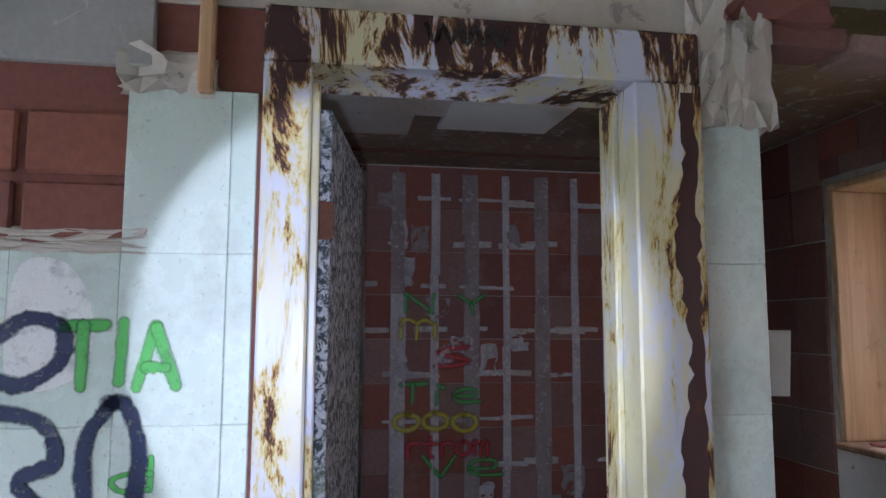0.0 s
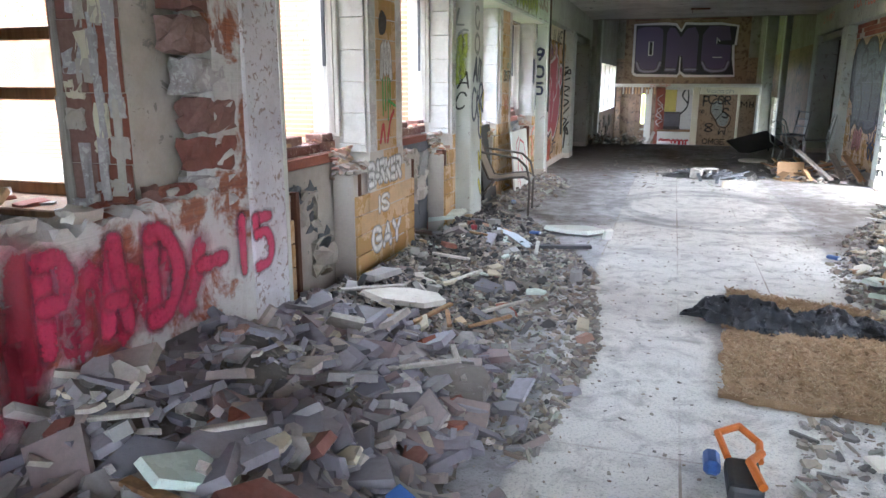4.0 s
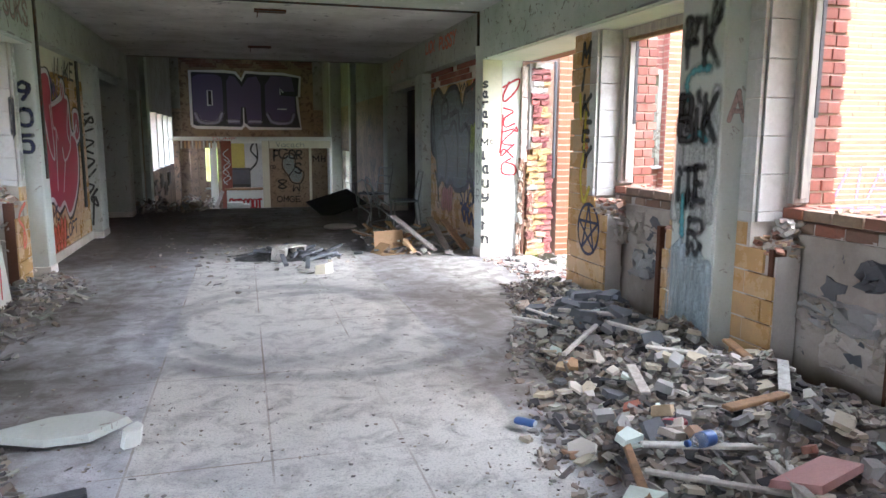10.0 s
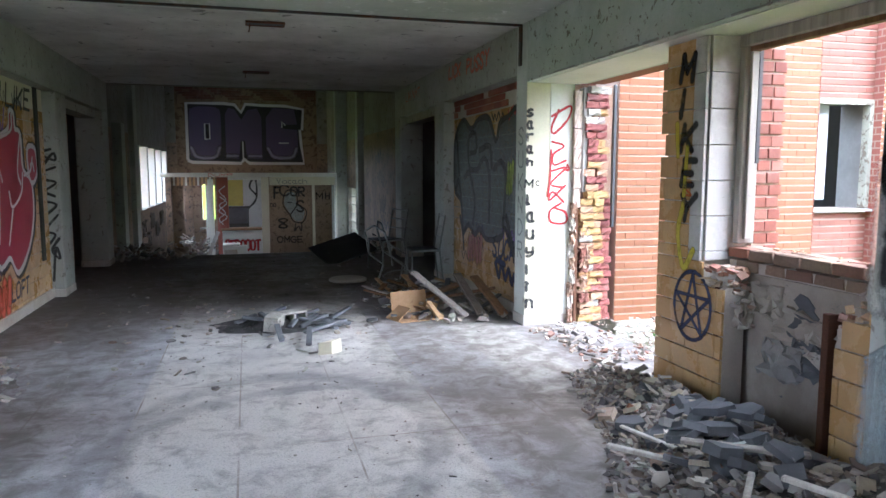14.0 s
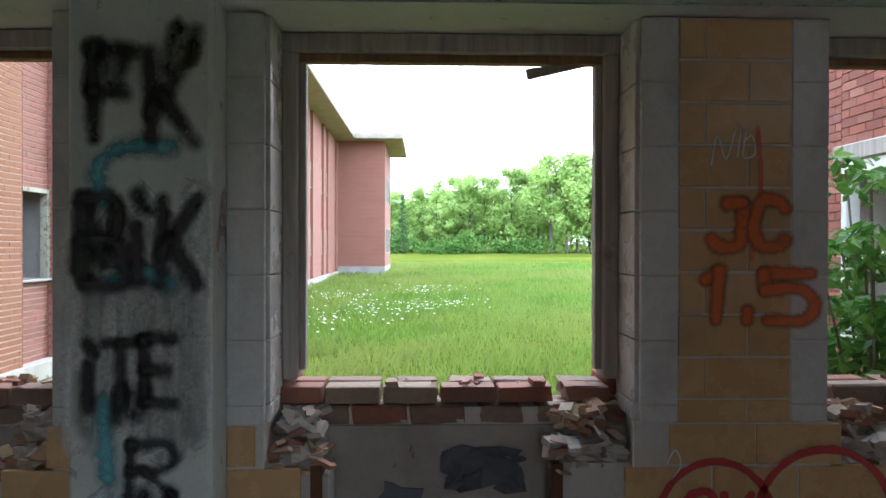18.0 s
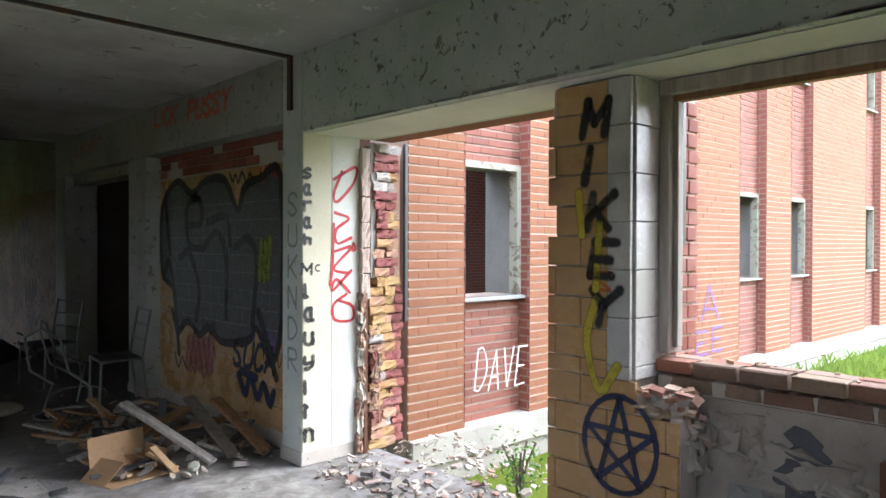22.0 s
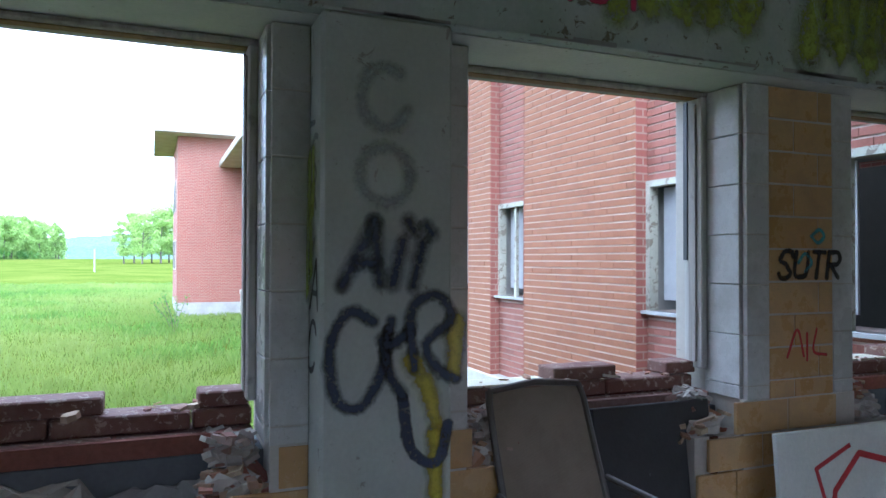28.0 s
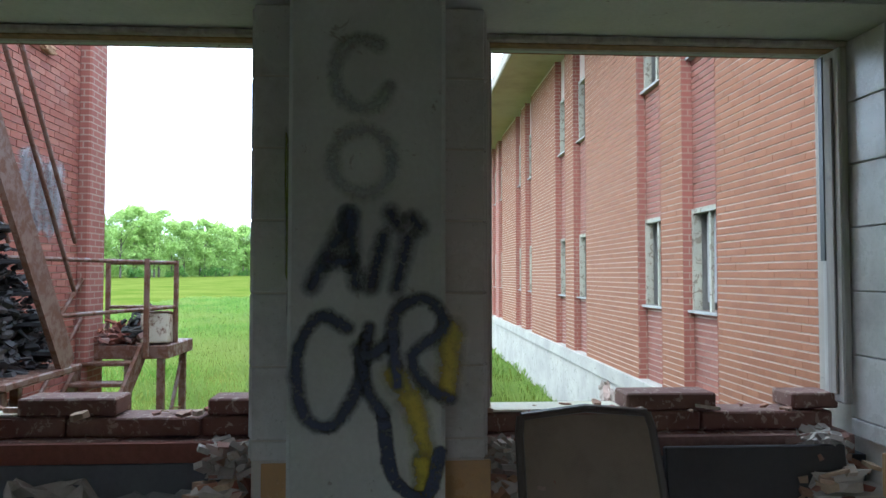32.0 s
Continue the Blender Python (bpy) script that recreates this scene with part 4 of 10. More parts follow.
for i in range(9):
    chipped(e, "plaster_edge", 3.495 + rng.uniform(-.01, .015), 12.0 + rng.uniform(-.01, .01), 0.08 + i * 0.13, 0.045, 0.05, 0.13, 0.014, PLASTER if i % 2 else RAWEDGE, 360 + i)
struct("wall_over_doorway", boxes((XR + 0.62, XR + 0.82, 9.9, 12.05, SOF + 0.004, 3.4)), BRICK_OUT, "brick wall above the broken doorway", "wall")
# outer faces of the bays above the windows, closing the hall
for side in SIDES:
    a, b = sx(side, 0.56, 0.64)
    struct("wall_over_" + side, boxes((a, b, 4.02, 9.9, SOF + 0.004, 3.62)), BRICK_OUT, "outer brick wall above the windows", "wall")
    a, b = sx(side, 0.0, 0.6)
    struct("wall_upper_" + side, boxes((a + 0.003, b - 0.06, 4.02 if side == "west" else -3.2, 12.0, TOP + 0.022, 3.42)), SLAB, "bare concrete above the beam", "wall")


# ---------------------------------------------------------------- small side room with the rusted door frame
rng = random.Random(11)
RIBGREY = aged("smeared_mortar", (0.52, 0.49, 0.49), (0.36, 0.31, 0.30), (0.60, 0.58, 0.56), big=4, chips=0.55, rough=0.95)
# tiled wall beside the door; the tiles are gone high up
e = empty("wall_tiled", -1.76, 0.0, 0, "wall of pale mint glazed tiles with brick showing where they fell", "wall", "", "structure")
at_parent(e, part("core", boxes((-1.86, -1.69, -3.2, 0.34, 0, 2.95)), CLAY))
tile_wall(e, MINTTILE, -1.68, -2.2, 0.335, 0.0, 2.012, 0.225, 0.376, bond=0.0, drop=lambda y, z: z > 1.62 and y < 0.10)
at_parent(e, part("plaster_band", boxes((-1.69, -1.664, -3.2, 0.1, 2.06, 2.95), bev=0.004), CONC))
for i in range(6):
    y = -0.05 - i * 0.24
    for z in (1.72, 1.88):
        at_parent(e, part("brick", bevel(boxes((-1.70, -1.672, y - 0.11, y + 0.11, z - 0.07, z + 0.07)), 0.006), CLAY))
chipped(e, "torn_plaster", -1.685, 0.13, 2.05, 0.05, 0.20, 0.10, 0.015, PLASTER, 3)
chipped(e, "torn_plaster", -1.69, -0.2, 1.66, 0.04, 0.6, 0.05, 0.012, MORTAR, 4)
at_parent(e, part("pipe", boxes((-1.675, -1.64, 0.2, 0.235, 2.0, 2.9), bev=0.006), WOODWARM))
# door frame
e = empty("door_frame", -1.76, 0.88, 0, "steel door frame with yellow and blue paint rusting away", "door frame", "", "structure")
for y0, y1 in ((0.345, 0.455), (1.24, 1.42)):
    at_parent(e, part("jamb", boxes((-1.88, -1.64, y0, y1, 0, 2.085), bev=0.006), FRAMEPAINT))
    a, b = (y1 - 0.001, y1 + 0.018) if y0 < 1 else (y0 - 0.018, y0 + 0.001)
    at_parent(e, part("stop", boxes((-1.82, -1.74, a, b, 0, 2.07), bev=0.004), FRAMEPAINT))
at_parent(e, part("head", boxes((-1.88, -1.645, 0.345, 1.42, 2.086, 2.22), bev=0.006), FRAMEPAINT))
scab = []
for i in range(80):
    z = 2.06 - i * 0.0258
    scab.append((1.352 + 0.014 * math.sin(i * 0.31) + rng.uniform(-.009, .009), z))
bm = bmesh.new()
lo = [bm.verts.new((-1.6385, y + 0.0, z)) for y, z in scab]
hi = [bm.verts.new((-1.6385, 1.398 + rng.uniform(-.008, .008), z)) for y, z in scab]
for i in range(79):
    bm.faces.new((lo[i], lo[i + 1], hi[i + 1], hi[i]))
at_parent(e, part("rust_scab", bm, metal_rust("maroon_rust", (0.05, 0.02, 0.02), 0.35), label="dark maroon rust"))
e = empty("door_1", -2.2, 0.49, 0, "open inward door with blistered, flaking grey paint", "door", "", "structure")
k = Nodes("blistered_paint")
f, g = k.noise(38, 6, 0.75, 0.8), k.noise(9, 6, 0.7)
c = k.mix(k.ramp(f, (0.46, 0), (0.54, 1)), (0.035, 0.045, 0.045), (0.52, 0.52, 0.54))
c = k.mix(k.ramp(g, (0.55, 0), (0.65, 0.8)), c, (0.16, 0.19, 0.13))
BLISTER = k.done(c, 0.6, f, 0.9, 0.012)
leaf = part("leaf", boxes((-0.76, 0.0, -0.02, 0.02, 0.02, 2.05), bev=0.004), BLISTER)
leaf.matrix_basis = pose(-1.895, 0.482, 0, 0, 0, -8.5)
at_parent(e, leaf)
at_parent(e, part("hinge", boxes((-1.905, -1.885, 0.452, 0.51, 1.7, 1.8), (-1.905, -1.885, 0.452, 0.51, 0.3, 0.4)), RUSTY))
# narrow tile strip and rough masonry over it
e = empty("wall_strip", -1.76, 1.52, 0, "narrow wall strip of mint glazed tiles under torn plaster", "wall", "", "structure")
at_parent(e, part("core", boxes((-1.86, -1.70, 1.425, 1.585, 0, 2.02)), MORTAR))
tile_wall(e, MINTTILE, -1.69, 1.425, 1.60, 0.0, 2.012, 0.175, 0.376, bond=0.0)
chipped(e, "torn_plaster", -1.76, 1.52, 2.35, 0.20, 0.24, 0.72, 0.022, PLASTER, 6)
e = empty("wall_over_door", -1.76, 2.0, 2.3, "torn wall of clay blocks and mortar above the opening", "wall", "", "structure")
at_parent(e, part("core", boxes((-1.85, -1.68, 0.1, 1.65, 2.222, 2.95)), PLASTER))
for i in range(34):
    y, z = rng.uniform(1.62, 3.55), rng.uniform(2.25, 2.92)
    if z < 2.22 + 0.25 * math.sin((y - 1.6) * 1.6):
        z += 0.2
    chipped(e, "clay_block", -1.76 + rng.uniform(-.02, .02), y, z, 0.19, rng.uniform(0.18, 0.34), rng.uniform(0.12, 0.22), 0.02, CLAY if rng.random() < 0.55 else PLASTER, i + 200)
at_parent(e, part("core", boxes((-1.83, -1.71, 1.6, 3.6, 2.42, 2.95)), MORTAR))
for y in (1.75, 2.05, 2.35, 2.62):
    ob = part("lintel_tile", boxes((-0.08, 0.08, -0.14, 0.14, -0.03, 0.03), bev=0.006), CLAY)
    ob.matrix_basis = pose(-1.78, y, 2.27 - (y - 1.7) * 0.05, rng.uniform(-4, 4), rng.uniform(-6, 6), 0)
    at_parent(e, ob)
# low remains of the block wall
e = empty("broken_wall", -1.76, 2.5, 0, "low remains of a plastered clay block wall, sprayed red", "broken wall", "", "structure")
bm = bmesh.new()
n = 60
vs = []
for i in range(n + 1):
    y = 1.585 + (3.50 - 1.585) * i / n
    z = 0.915 + 0.03 * (y - 1.585) + 0.018 * math.sin(i * 1.7) + rng.uniform(-.014, .014)
    vs.append([bm.verts.new((x, y, q)) for x, q in ((-1.67, 0), (-1.67, z - 0.012), (-1.72, z + rng.uniform(-.02, .02)), (-1.80, z + rng.uniform(-.03, .02)), (-1.85, z - 0.02), (-1.85, 0))])
for p, q in zip(vs, vs[1:]):
    for i in range(5):
        bm.faces.new((p[i], p[i + 1], q[i + 1], q[i]))
bm.faces.new(vs[0])
bm.faces.new(vs[-1][::-1])
k = Nodes("scored_plaster")
f, g, gg = k.noise(3.0, 7, 0.65, 0.5), k.noise(30, 5, 0.7), k.noise(1.0, 3, 0.6, 0, k.scaled((30, 3, 90)))
c = k.mix(k.ramp(gg, (0.4, 0), (0.62, 1)), (0.34, 0.13, 0.07), (0.24, 0.09, 0.055))
c = k.mix(k.ramp(f, (0.44, 0), (0.50, 1)), c, (0.60, 0.58, 0.56))
c = k.mix(k.ramp(g, (0.5, 0.0), (0.8, 0.5)), c, (0.35, 0.31, 0.28))
SCORED = k.done(c, 0.9, k.mix(0.5, f, gg), 0.6, 0.012)
at_parent(e, part("remains", bm, SCORED))
# wall end at the first bay
e = empty("wall_end", -1.76, 3.75, 0, "chipped whitewashed wall end with torn clay blocks", "wall", "", "structure")
bm = rough_box(0.17, 0.50, 2.95, 0.008, 9, 9)
ob = part("core", bm, SCORED)
ob.matrix_basis = pose(-1.765, 3.70, 1.475)
at_parent(e, ob)
at_parent(e, part("whitewash", boxes((-1.79, -1.665, 3.68, 4.015, 0, 2.94), bev=0.008), aged("whitewash", (0.68, 0.66, 0.68), (0.50, 0.46, 0.48), (0.30, 0.22, 0.19), big=3.5, chips=0.58)))
at_parent(e, part("corner_bead", boxes((-1.668, -1.660, 3.99, 4.022, 0.0, 2.94)), SOFFIT))
for i in range(9):
    z = 0.95 + i * 0.17
    chipped(e, "clay_block", -1.76, 3.47 + rng.uniform(-.05, .03) + 0.05 * math.sin(i), z, 0.16, 0.20, 0.14, 0.014, CLAY if i % 3 else RIBGREY, 300 + i)
# room shell: blocks on the back and window walls, light mortar ribs
e = empty("wall_back", -4.75, 1.0, 0, "back wall of red clay blocks with pale plaster ribs", "wall", "", "structure")
at_parent(e, part("core", boxes((-4.95, -4.72, -3.2, 3.5, 0, 2.6)), PLASTER))
tile_wall(e, CLAY, -4.715, -2.0, 3.35, 0.0, 2.55, 0.245, 0.29, t=0.02, bond=0.0, jig=0.006)
RIBBROWN = aged("brown_mortar_band", (0.33, 0.28, 0.26), (0.24, 0.20, 0.185), (0.44, 0.41, 0.40), big=4, chips=0.58, rough=0.95)
# a band of old mortar down every upright joint, thin pale ones and broad brown ones by turns
for i in range(22):
    y, z = -2.0 + i * 0.245, 0.0
    while z < 2.45:
        w, h = (rng.uniform(0.042, 0.056) if i % 2 else rng.uniform(0.085, 0.115)), min(rng.uniform(0.5, 1.1), 2.5 - z)
        ob = part("rib", rough_box(0.012, w, h, 0.005, int(i * 40 + z * 10), 2), RIBGREY if i % 2 or rng.random() < 0.3 else RIBBROWN)
        ob.matrix_basis = pose(-4.697, y + rng.uniform(-.008, .008), z + h / 2)
        at_parent(e, ob)
        z += h - 0.004
for i in range(130):
    ob = part("mortar_smear", rough_box(0.01, rng.uniform(0.10, 0.26), rng.uniform(0.014, 0.035), 0.006, 900 + i, 2), rng.choice((RIBGREY, RIBGREY, PLASTER)))
    ob.matrix_basis = pose(-4.701, rng.uniform(-0.8, 3.3), 0.29 * rng.randrange(1, 9) + rng.uniform(-.012, .012))
    at_parent(e, ob)
for i in range(34):
    ob = part("mortar_smear", rough_box(0.01, rng.uniform(0.06, 0.15), rng.uniform(0.08, 0.2), 0.02, 1100 + i, 2), RIBGREY if i % 2 else RIBBROWN)
    ob.matrix_basis = pose(-4.703, rng.uniform(-0.8, 3.3), rng.uniform(0.1, 2.4))
    at_parent(e, ob)
e = empty("wall_room_window", -3.0, 3.42, 0, "bare block wall round the small room's window", "wall", "", "structure")
for q in ((-4.9, -3.42, 3.13, 3.55, 0, 2.6), (-2.2, -1.86, 3.13, 3.55, 0, 2.6), (-3.42, -2.2, 3.13, 3.55, 0, 0.85), (-3.42, -2.2, 3.13, 3.55, 2.24, 2.6)):
    at_parent(e, part("core", boxes(q), PLASTER))
tile_wall(e, CLAY, 3.122, -2.2, -1.86, 0.0, 2.55, 0.17, 0.29, t=0.02, along="x", bond=0.0, jig=0.008)
tile_wall(e, CLAY, 3.122, -4.7, -3.45, 0.0, 2.55, 0.335, 0.305, t=0.02, along="x", bond=0.0, jig=0.004)
tile_wall(e, CLAY, 3.122, -3.45, -2.2, 2.27, 2.55, 0.3, 0.18, t=0.02, along="x")
for x in (-2.18, -2.08, -1.98, -1.89):
    z = 0.0
    while z < 2.5:
        h = min(rng.uniform(0.15, 0.6), 2.5 - z)
        if rng.random() < 0.75 or x < -2.15:
            ob = part("rib", rough_box(rng.uniform(0.025, 0.05), 0.016, h, 0.006, int(z * 50 - x * 100), 2), WOODGREY if x < -2.15 else rng.choice((RIBGREY, PLASTER, RIBGREY, CLAY)))
            ob.matrix_basis = pose(x + rng.uniform(-.012, .012), 3.105, z + h / 2)
            at_parent(e, ob)
        z += h
for i in range(40):
    ob = part("mortar_smear", rough_box(rng.uniform(0.03, 0.11), 0.014, rng.uniform(0.03, 0.14), 0.008, 960 + i, 2), rng.choice((RIBGREY, PLASTER, RIBGREY, MINT, CREAM)))
    ob.matrix_basis = pose(rng.uniform(-2.16, -1.88), 3.109, rng.uniform(0.3, 2.4))
    at_parent(e, ob)
struct("wall_room_south", boxes((-4.9, -4.4, -3.4, -3.2, 0, 2.9), (-2.4, -1.86, -3.4, -3.2, 0, 2.9), (-4.4, -2.4, -3.4, -3.2, 0, 2.9)), PLASTER, "far side wall of the small room", "wall")
struct("ceiling_room", boxes((-4.9, -1.86, -3.2, 3.36, 2.56, 2.66)), aged("burnt_ceiling", (0.26, 0.17, 0.11), (0.16, 0.11, 0.075), (0.36, 0.30, 0.24), big=1.5, chips=0.58), "brown stained ceiling of the small room", "ceiling")
for i, (x, y, w, d) in enumerate(((-2.6, 0.9, 0.3, 0.3), (-3.1, 0.75, 0.3, 0.3), (-3.4, 1.35, 0.3, 0.3), (-2.95, 1.35, 0.3, 0.3), (-3.5, 0.6, 0.3, 0.3), (-2.5, 1.5, 0.3, 0.3))):
    ob = part("ceiling_tile", boxes((-w, w, -d, d, -0.012, 0.012), bev=0.004), WHITEP if i in (2, 3) else PLASTER)
    ob.matrix_basis = pose(x, y, 2.53, 0, rng.uniform(-3, 3), rng.uniform(-2, 2))
    tagged(ob, "pale square ceiling tile, partly loose", "ceiling tile", "room ceiling tiles")
bm = bmesh.new()
rod(bm, (-4.3, -0.6, 2.55), (-4.3, 2.9, 2.553), 0.012)
tagged(part("ceiling_pipe", bm, RUSTY), "thin rusty pipe under the room's ceiling", "pipe")
# window of the small room
e = empty("window_room", -2.89, 3.45, 0.84, "wooden sash window with warm varnished jambs and broken panes", "window", "", "structure")
for q in ((-3.42, -3.385, 3.135, 3.52, 0.89, 2.2), (-2.235, -2.2, 3.135, 3.52, 0.89, 2.2)):
    at_parent(e, part("jamb", boxes(q, bev=0.006), WOODWARM))
at_parent(e, part("head", boxes((-3.42, -2.2, 3.135, 3.52, 2.2, 2.24), bev=0.006), WOODWARM))
at_parent(e, part("sill", boxes((-3.42, -2.2, 3.10, 3.56, 0.852, 0.888), bev=0.008), WOODBROWN))
for z in (1.66, 1.38, 2.17, 0.92):
    at_parent(e, part("rail", boxes((-3.385, -2.235, 3.46, 3.50, z - 0.03, z + 0.03), bev=0.004), WOODBROWN))
for x in (-3.35, -2.27):
    at_parent(e, part("stile", boxes((x - 0.03, x + 0.03, 3.458, 3.502, 0.89, 2.2), bev=0.004), WOODGREY))
ob = at_parent(e, part("pane", boxes((-3.32, -2.3, 3.478, 3.482, 1.41, 1.63)), GLASS))
ob.visible_shadow = False
for i in range(34):
    x = rng.uniform(-3.3, -2.3)
    y = 3.2 - rng.uniform(0, 0.9) if i > 12 else rng.uniform(3.12, 3.4)
    z = 0.893 if i <= 12 else 0.72 + 0.115 * 1.4
    if i > 12:
        x, y, z = -1.76 + rng.uniform(-.06, .05), rng.uniform(1.7, 3.3), 0
        z = 0.925 + 0.03 * (y - 1.585) + 0.015
    ob = part("sill_shard", rough_box(rng.uniform(.04, .10), rng.uniform(.03, .16), rng.uniform(.015, .05), 0.006, i + 500, 1), rng.choice((BRICK, PLASTER, MORTAR, CLAY)))
    ob.matrix_basis = pose(x, y, z, rng.uniform(-12, 12), rng.uniform(-12, 12), rng.uniform(0, 180))
    tagged(ob, "broken clay shard lying on the wall's torn top", "rubble", "wall-top shards")
ob = part("wood_splinter", boxes((-0.13, 0.13, -0.015, 0.015, -0.012, 0.012), bev=0.003), WOODPINE)
ob.matrix_basis = pose(-1.76, 2.35, 1.02, 0, -35, 100)
tagged(ob, "pale splintered stick lying on the low wall", "wood scrap")
# paper scrap hanging beside the strip
ob = part("torn_paper", boxes((-0.002, 0.002, -0.05, 0.05, -0.09, 0.09)), WHITEP)
ob.matrix_basis = pose(-1.80, 1.68, 1.38, 0, 12, -20)
tagged(ob, "torn white plaster flake hanging from the wall edge", "plaster flake")

# ---------------------------------------------------------------- closing walls behind the camera
# this doorway is unseen, opened to let daylight reach the near floor
struct("wall_south", boxes((-1.86, -0.2, -3.4, -3.2, 0, 3.6), (1.7, 3.7, -3.4, -3.2, 0, 3.6), (-0.2, 1.7, -3.4, -3.2, 2.1, 3.6)), PLASTER, "unseen end wall with a doorway added for daylight", "wall")
# unseen slab added outside so that the light bounced in stays neutral
struct("pavement_south", boxes((-6, 8, -16, -3.4, -0.25, -0.05)), CONC, "unseen concrete slab added to bounce neutral light", "pavement")
# the window gap is unseen, added to brighten the near floor and heap
struct("wall_east_south", boxes((3.02, 3.3, -3.2, 1.7, 0, SOF), (3.02, 3.3, 1.7, 3.8, 0, 0.95), (3.02, 3.3, 1.7, 3.8, 2.25, SOF), (3.02, 3.3, 3.8, 4.02, 0, SOF)), MINT, "pale wall of the hall's east side with an empty window", "wall")

# passage plaster with the unlit rooms' shade put into its colour
DARKPASS = aged("dimmed_plaster", (0.16, 0.14, 0.12), (0.10, 0.085, 0.07), (0.24, 0.2, 0.17))
# ---------------------------------------------------------------- dark hall beyond the opening
for side in SIDES:
    s, X = SIDES[side]
    e = empty("wall_tile_" + side, X + s * 0.2, 13.6, 0, "tan tile wall of the dark hall under a strip of bare brick", "wall", "", "structure")
    a, b = sx(side, 0.16, 0.34)
    at_parent(e, part("core", boxes((a, b, 12.3, 14.95, 0, 2.9)), GROUT))
    tile_wall(e, TAN, X + s * 0.152, 12.3, 14.95, 0.1, 2.18, 0.30, 0.145)
    if side == "east":
        tile_wall(e, BRICK, X + s * 0.152, 12.3, 14.95, 2.19, 2.42, 0.21, 0.075, drop=lambda y, z: math.sin(y * 7) + math.sin(z * 60 + y * 3) > 1.0)
    else:
        at_parent(e, part("plaster_band", boxes((*sx(side, 0.142, 0.16), 12.3, 14.95, 2.17, 2.42), bev=0.003), CREAM))
    a, b = sx(side, 0.12, 0.16)
    at_parent(e, part("baseboard", boxes((a, b, 12.3, 14.95, 0, 0.11), bev=0.005), PLASTER))
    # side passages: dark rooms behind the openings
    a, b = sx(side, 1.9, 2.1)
    struct("wall_passage_" + side, boxes((a, b, 15.3, 18.2, 0, 2.9)), DARKPASS, "stained passage wall with shade put into its colour", "wall")
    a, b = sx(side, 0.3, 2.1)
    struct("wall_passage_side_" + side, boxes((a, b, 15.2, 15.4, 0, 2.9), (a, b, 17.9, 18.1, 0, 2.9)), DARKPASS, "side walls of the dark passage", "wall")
    struct("floor_passage_" + side, boxes((*sx(side, 0.6, 2.1), 15.2, 18.2, -0.3, 0.0)), DARKPASS, "passage floor with shade put into its colour", "floor")
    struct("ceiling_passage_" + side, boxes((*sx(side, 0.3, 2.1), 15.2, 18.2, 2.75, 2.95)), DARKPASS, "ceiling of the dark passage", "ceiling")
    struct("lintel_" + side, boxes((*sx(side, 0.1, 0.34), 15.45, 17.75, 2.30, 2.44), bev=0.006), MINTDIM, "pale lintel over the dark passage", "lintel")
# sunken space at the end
# end-space plasters: stains, with the dim space's shade put into the colours
ENDPL = aged("dimmed_green_plaster", (0.27, 0.27, 0.23), (0.17, 0.155, 0.13), (0.14, 0.12, 0.10), big=1.2, chips=0.58)
ENDDADO = aged("dimmed_tan_plaster", (0.31, 0.22, 0.15), (0.18, 0.125, 0.09), (0.10, 0.085, 0.07), big=1.5, cover=0.5, chips=0.56)
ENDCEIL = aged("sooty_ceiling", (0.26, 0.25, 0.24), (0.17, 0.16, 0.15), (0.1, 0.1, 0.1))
FX0, FX1, FZ = -2.0, 3.12, -1.1
struct("floor_sunken", boxes((FX0 - 2, FX1 + 2, 18.9, 31, FZ - 0.3, FZ)), DIRT, "littered floor of the sunken end space", "floor")
struct("wall_riser", boxes((FX0, FX1, 18.9, 19.0, FZ, -0.004)), CONC, "face of the step down into the end space", "wall")
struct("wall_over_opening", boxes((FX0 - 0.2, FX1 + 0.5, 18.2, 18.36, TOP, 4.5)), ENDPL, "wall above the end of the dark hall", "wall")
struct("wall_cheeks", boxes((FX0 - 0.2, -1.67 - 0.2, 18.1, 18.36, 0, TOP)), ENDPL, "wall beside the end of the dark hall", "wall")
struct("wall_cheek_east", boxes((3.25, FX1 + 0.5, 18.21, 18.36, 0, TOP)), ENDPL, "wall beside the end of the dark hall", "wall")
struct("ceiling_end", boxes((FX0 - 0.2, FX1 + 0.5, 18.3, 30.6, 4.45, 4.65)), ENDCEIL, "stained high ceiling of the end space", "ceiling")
e = empty("wall_far", 0.7, 30.3, 0, "stained brick end wall with a purple graffiti piece", "wall", "", "structure")
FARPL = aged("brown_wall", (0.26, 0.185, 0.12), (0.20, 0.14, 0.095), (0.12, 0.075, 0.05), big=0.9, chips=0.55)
for q in ((FX0, -0.98, 30.2, 30.5, FZ, 4.45), (-0.58, FX1, 30.2, 30.5, FZ, 4.45), (-0.98, -0.58, 30.2, 30.5, FZ, -0.1), (-0.98, -0.58, 30.2, 30.5, 1.06, 4.45)):
    at_parent(e, part("plaster", boxes(q), FARPL))
for a, b in ((FX0, -1.72), (2.78, FX1)):
    at_parent(e, part("green_plaster", boxes((a, b, 30.17, 30.197, 2.4, 4.45)), ENDPL))
    at_parent(e, part("tan_plaster", boxes((a, b, 30.168, 30.197, 1.4, 2.395)), ENDDADO))
tile_wall(e, brickish("dark_brick", (0.16, 0.075, 0.05), (0.20, 0.10, 0.07), (0.12, 0.06, 0.045), (0.22, 0.15, 0.10)), 30.19, -1.7, 2.76, 3.80, 4.25, 0.22, 0.075, along="x", drop=lambda y, z: math.sin(y * 5 + z * 9) > 0.55)
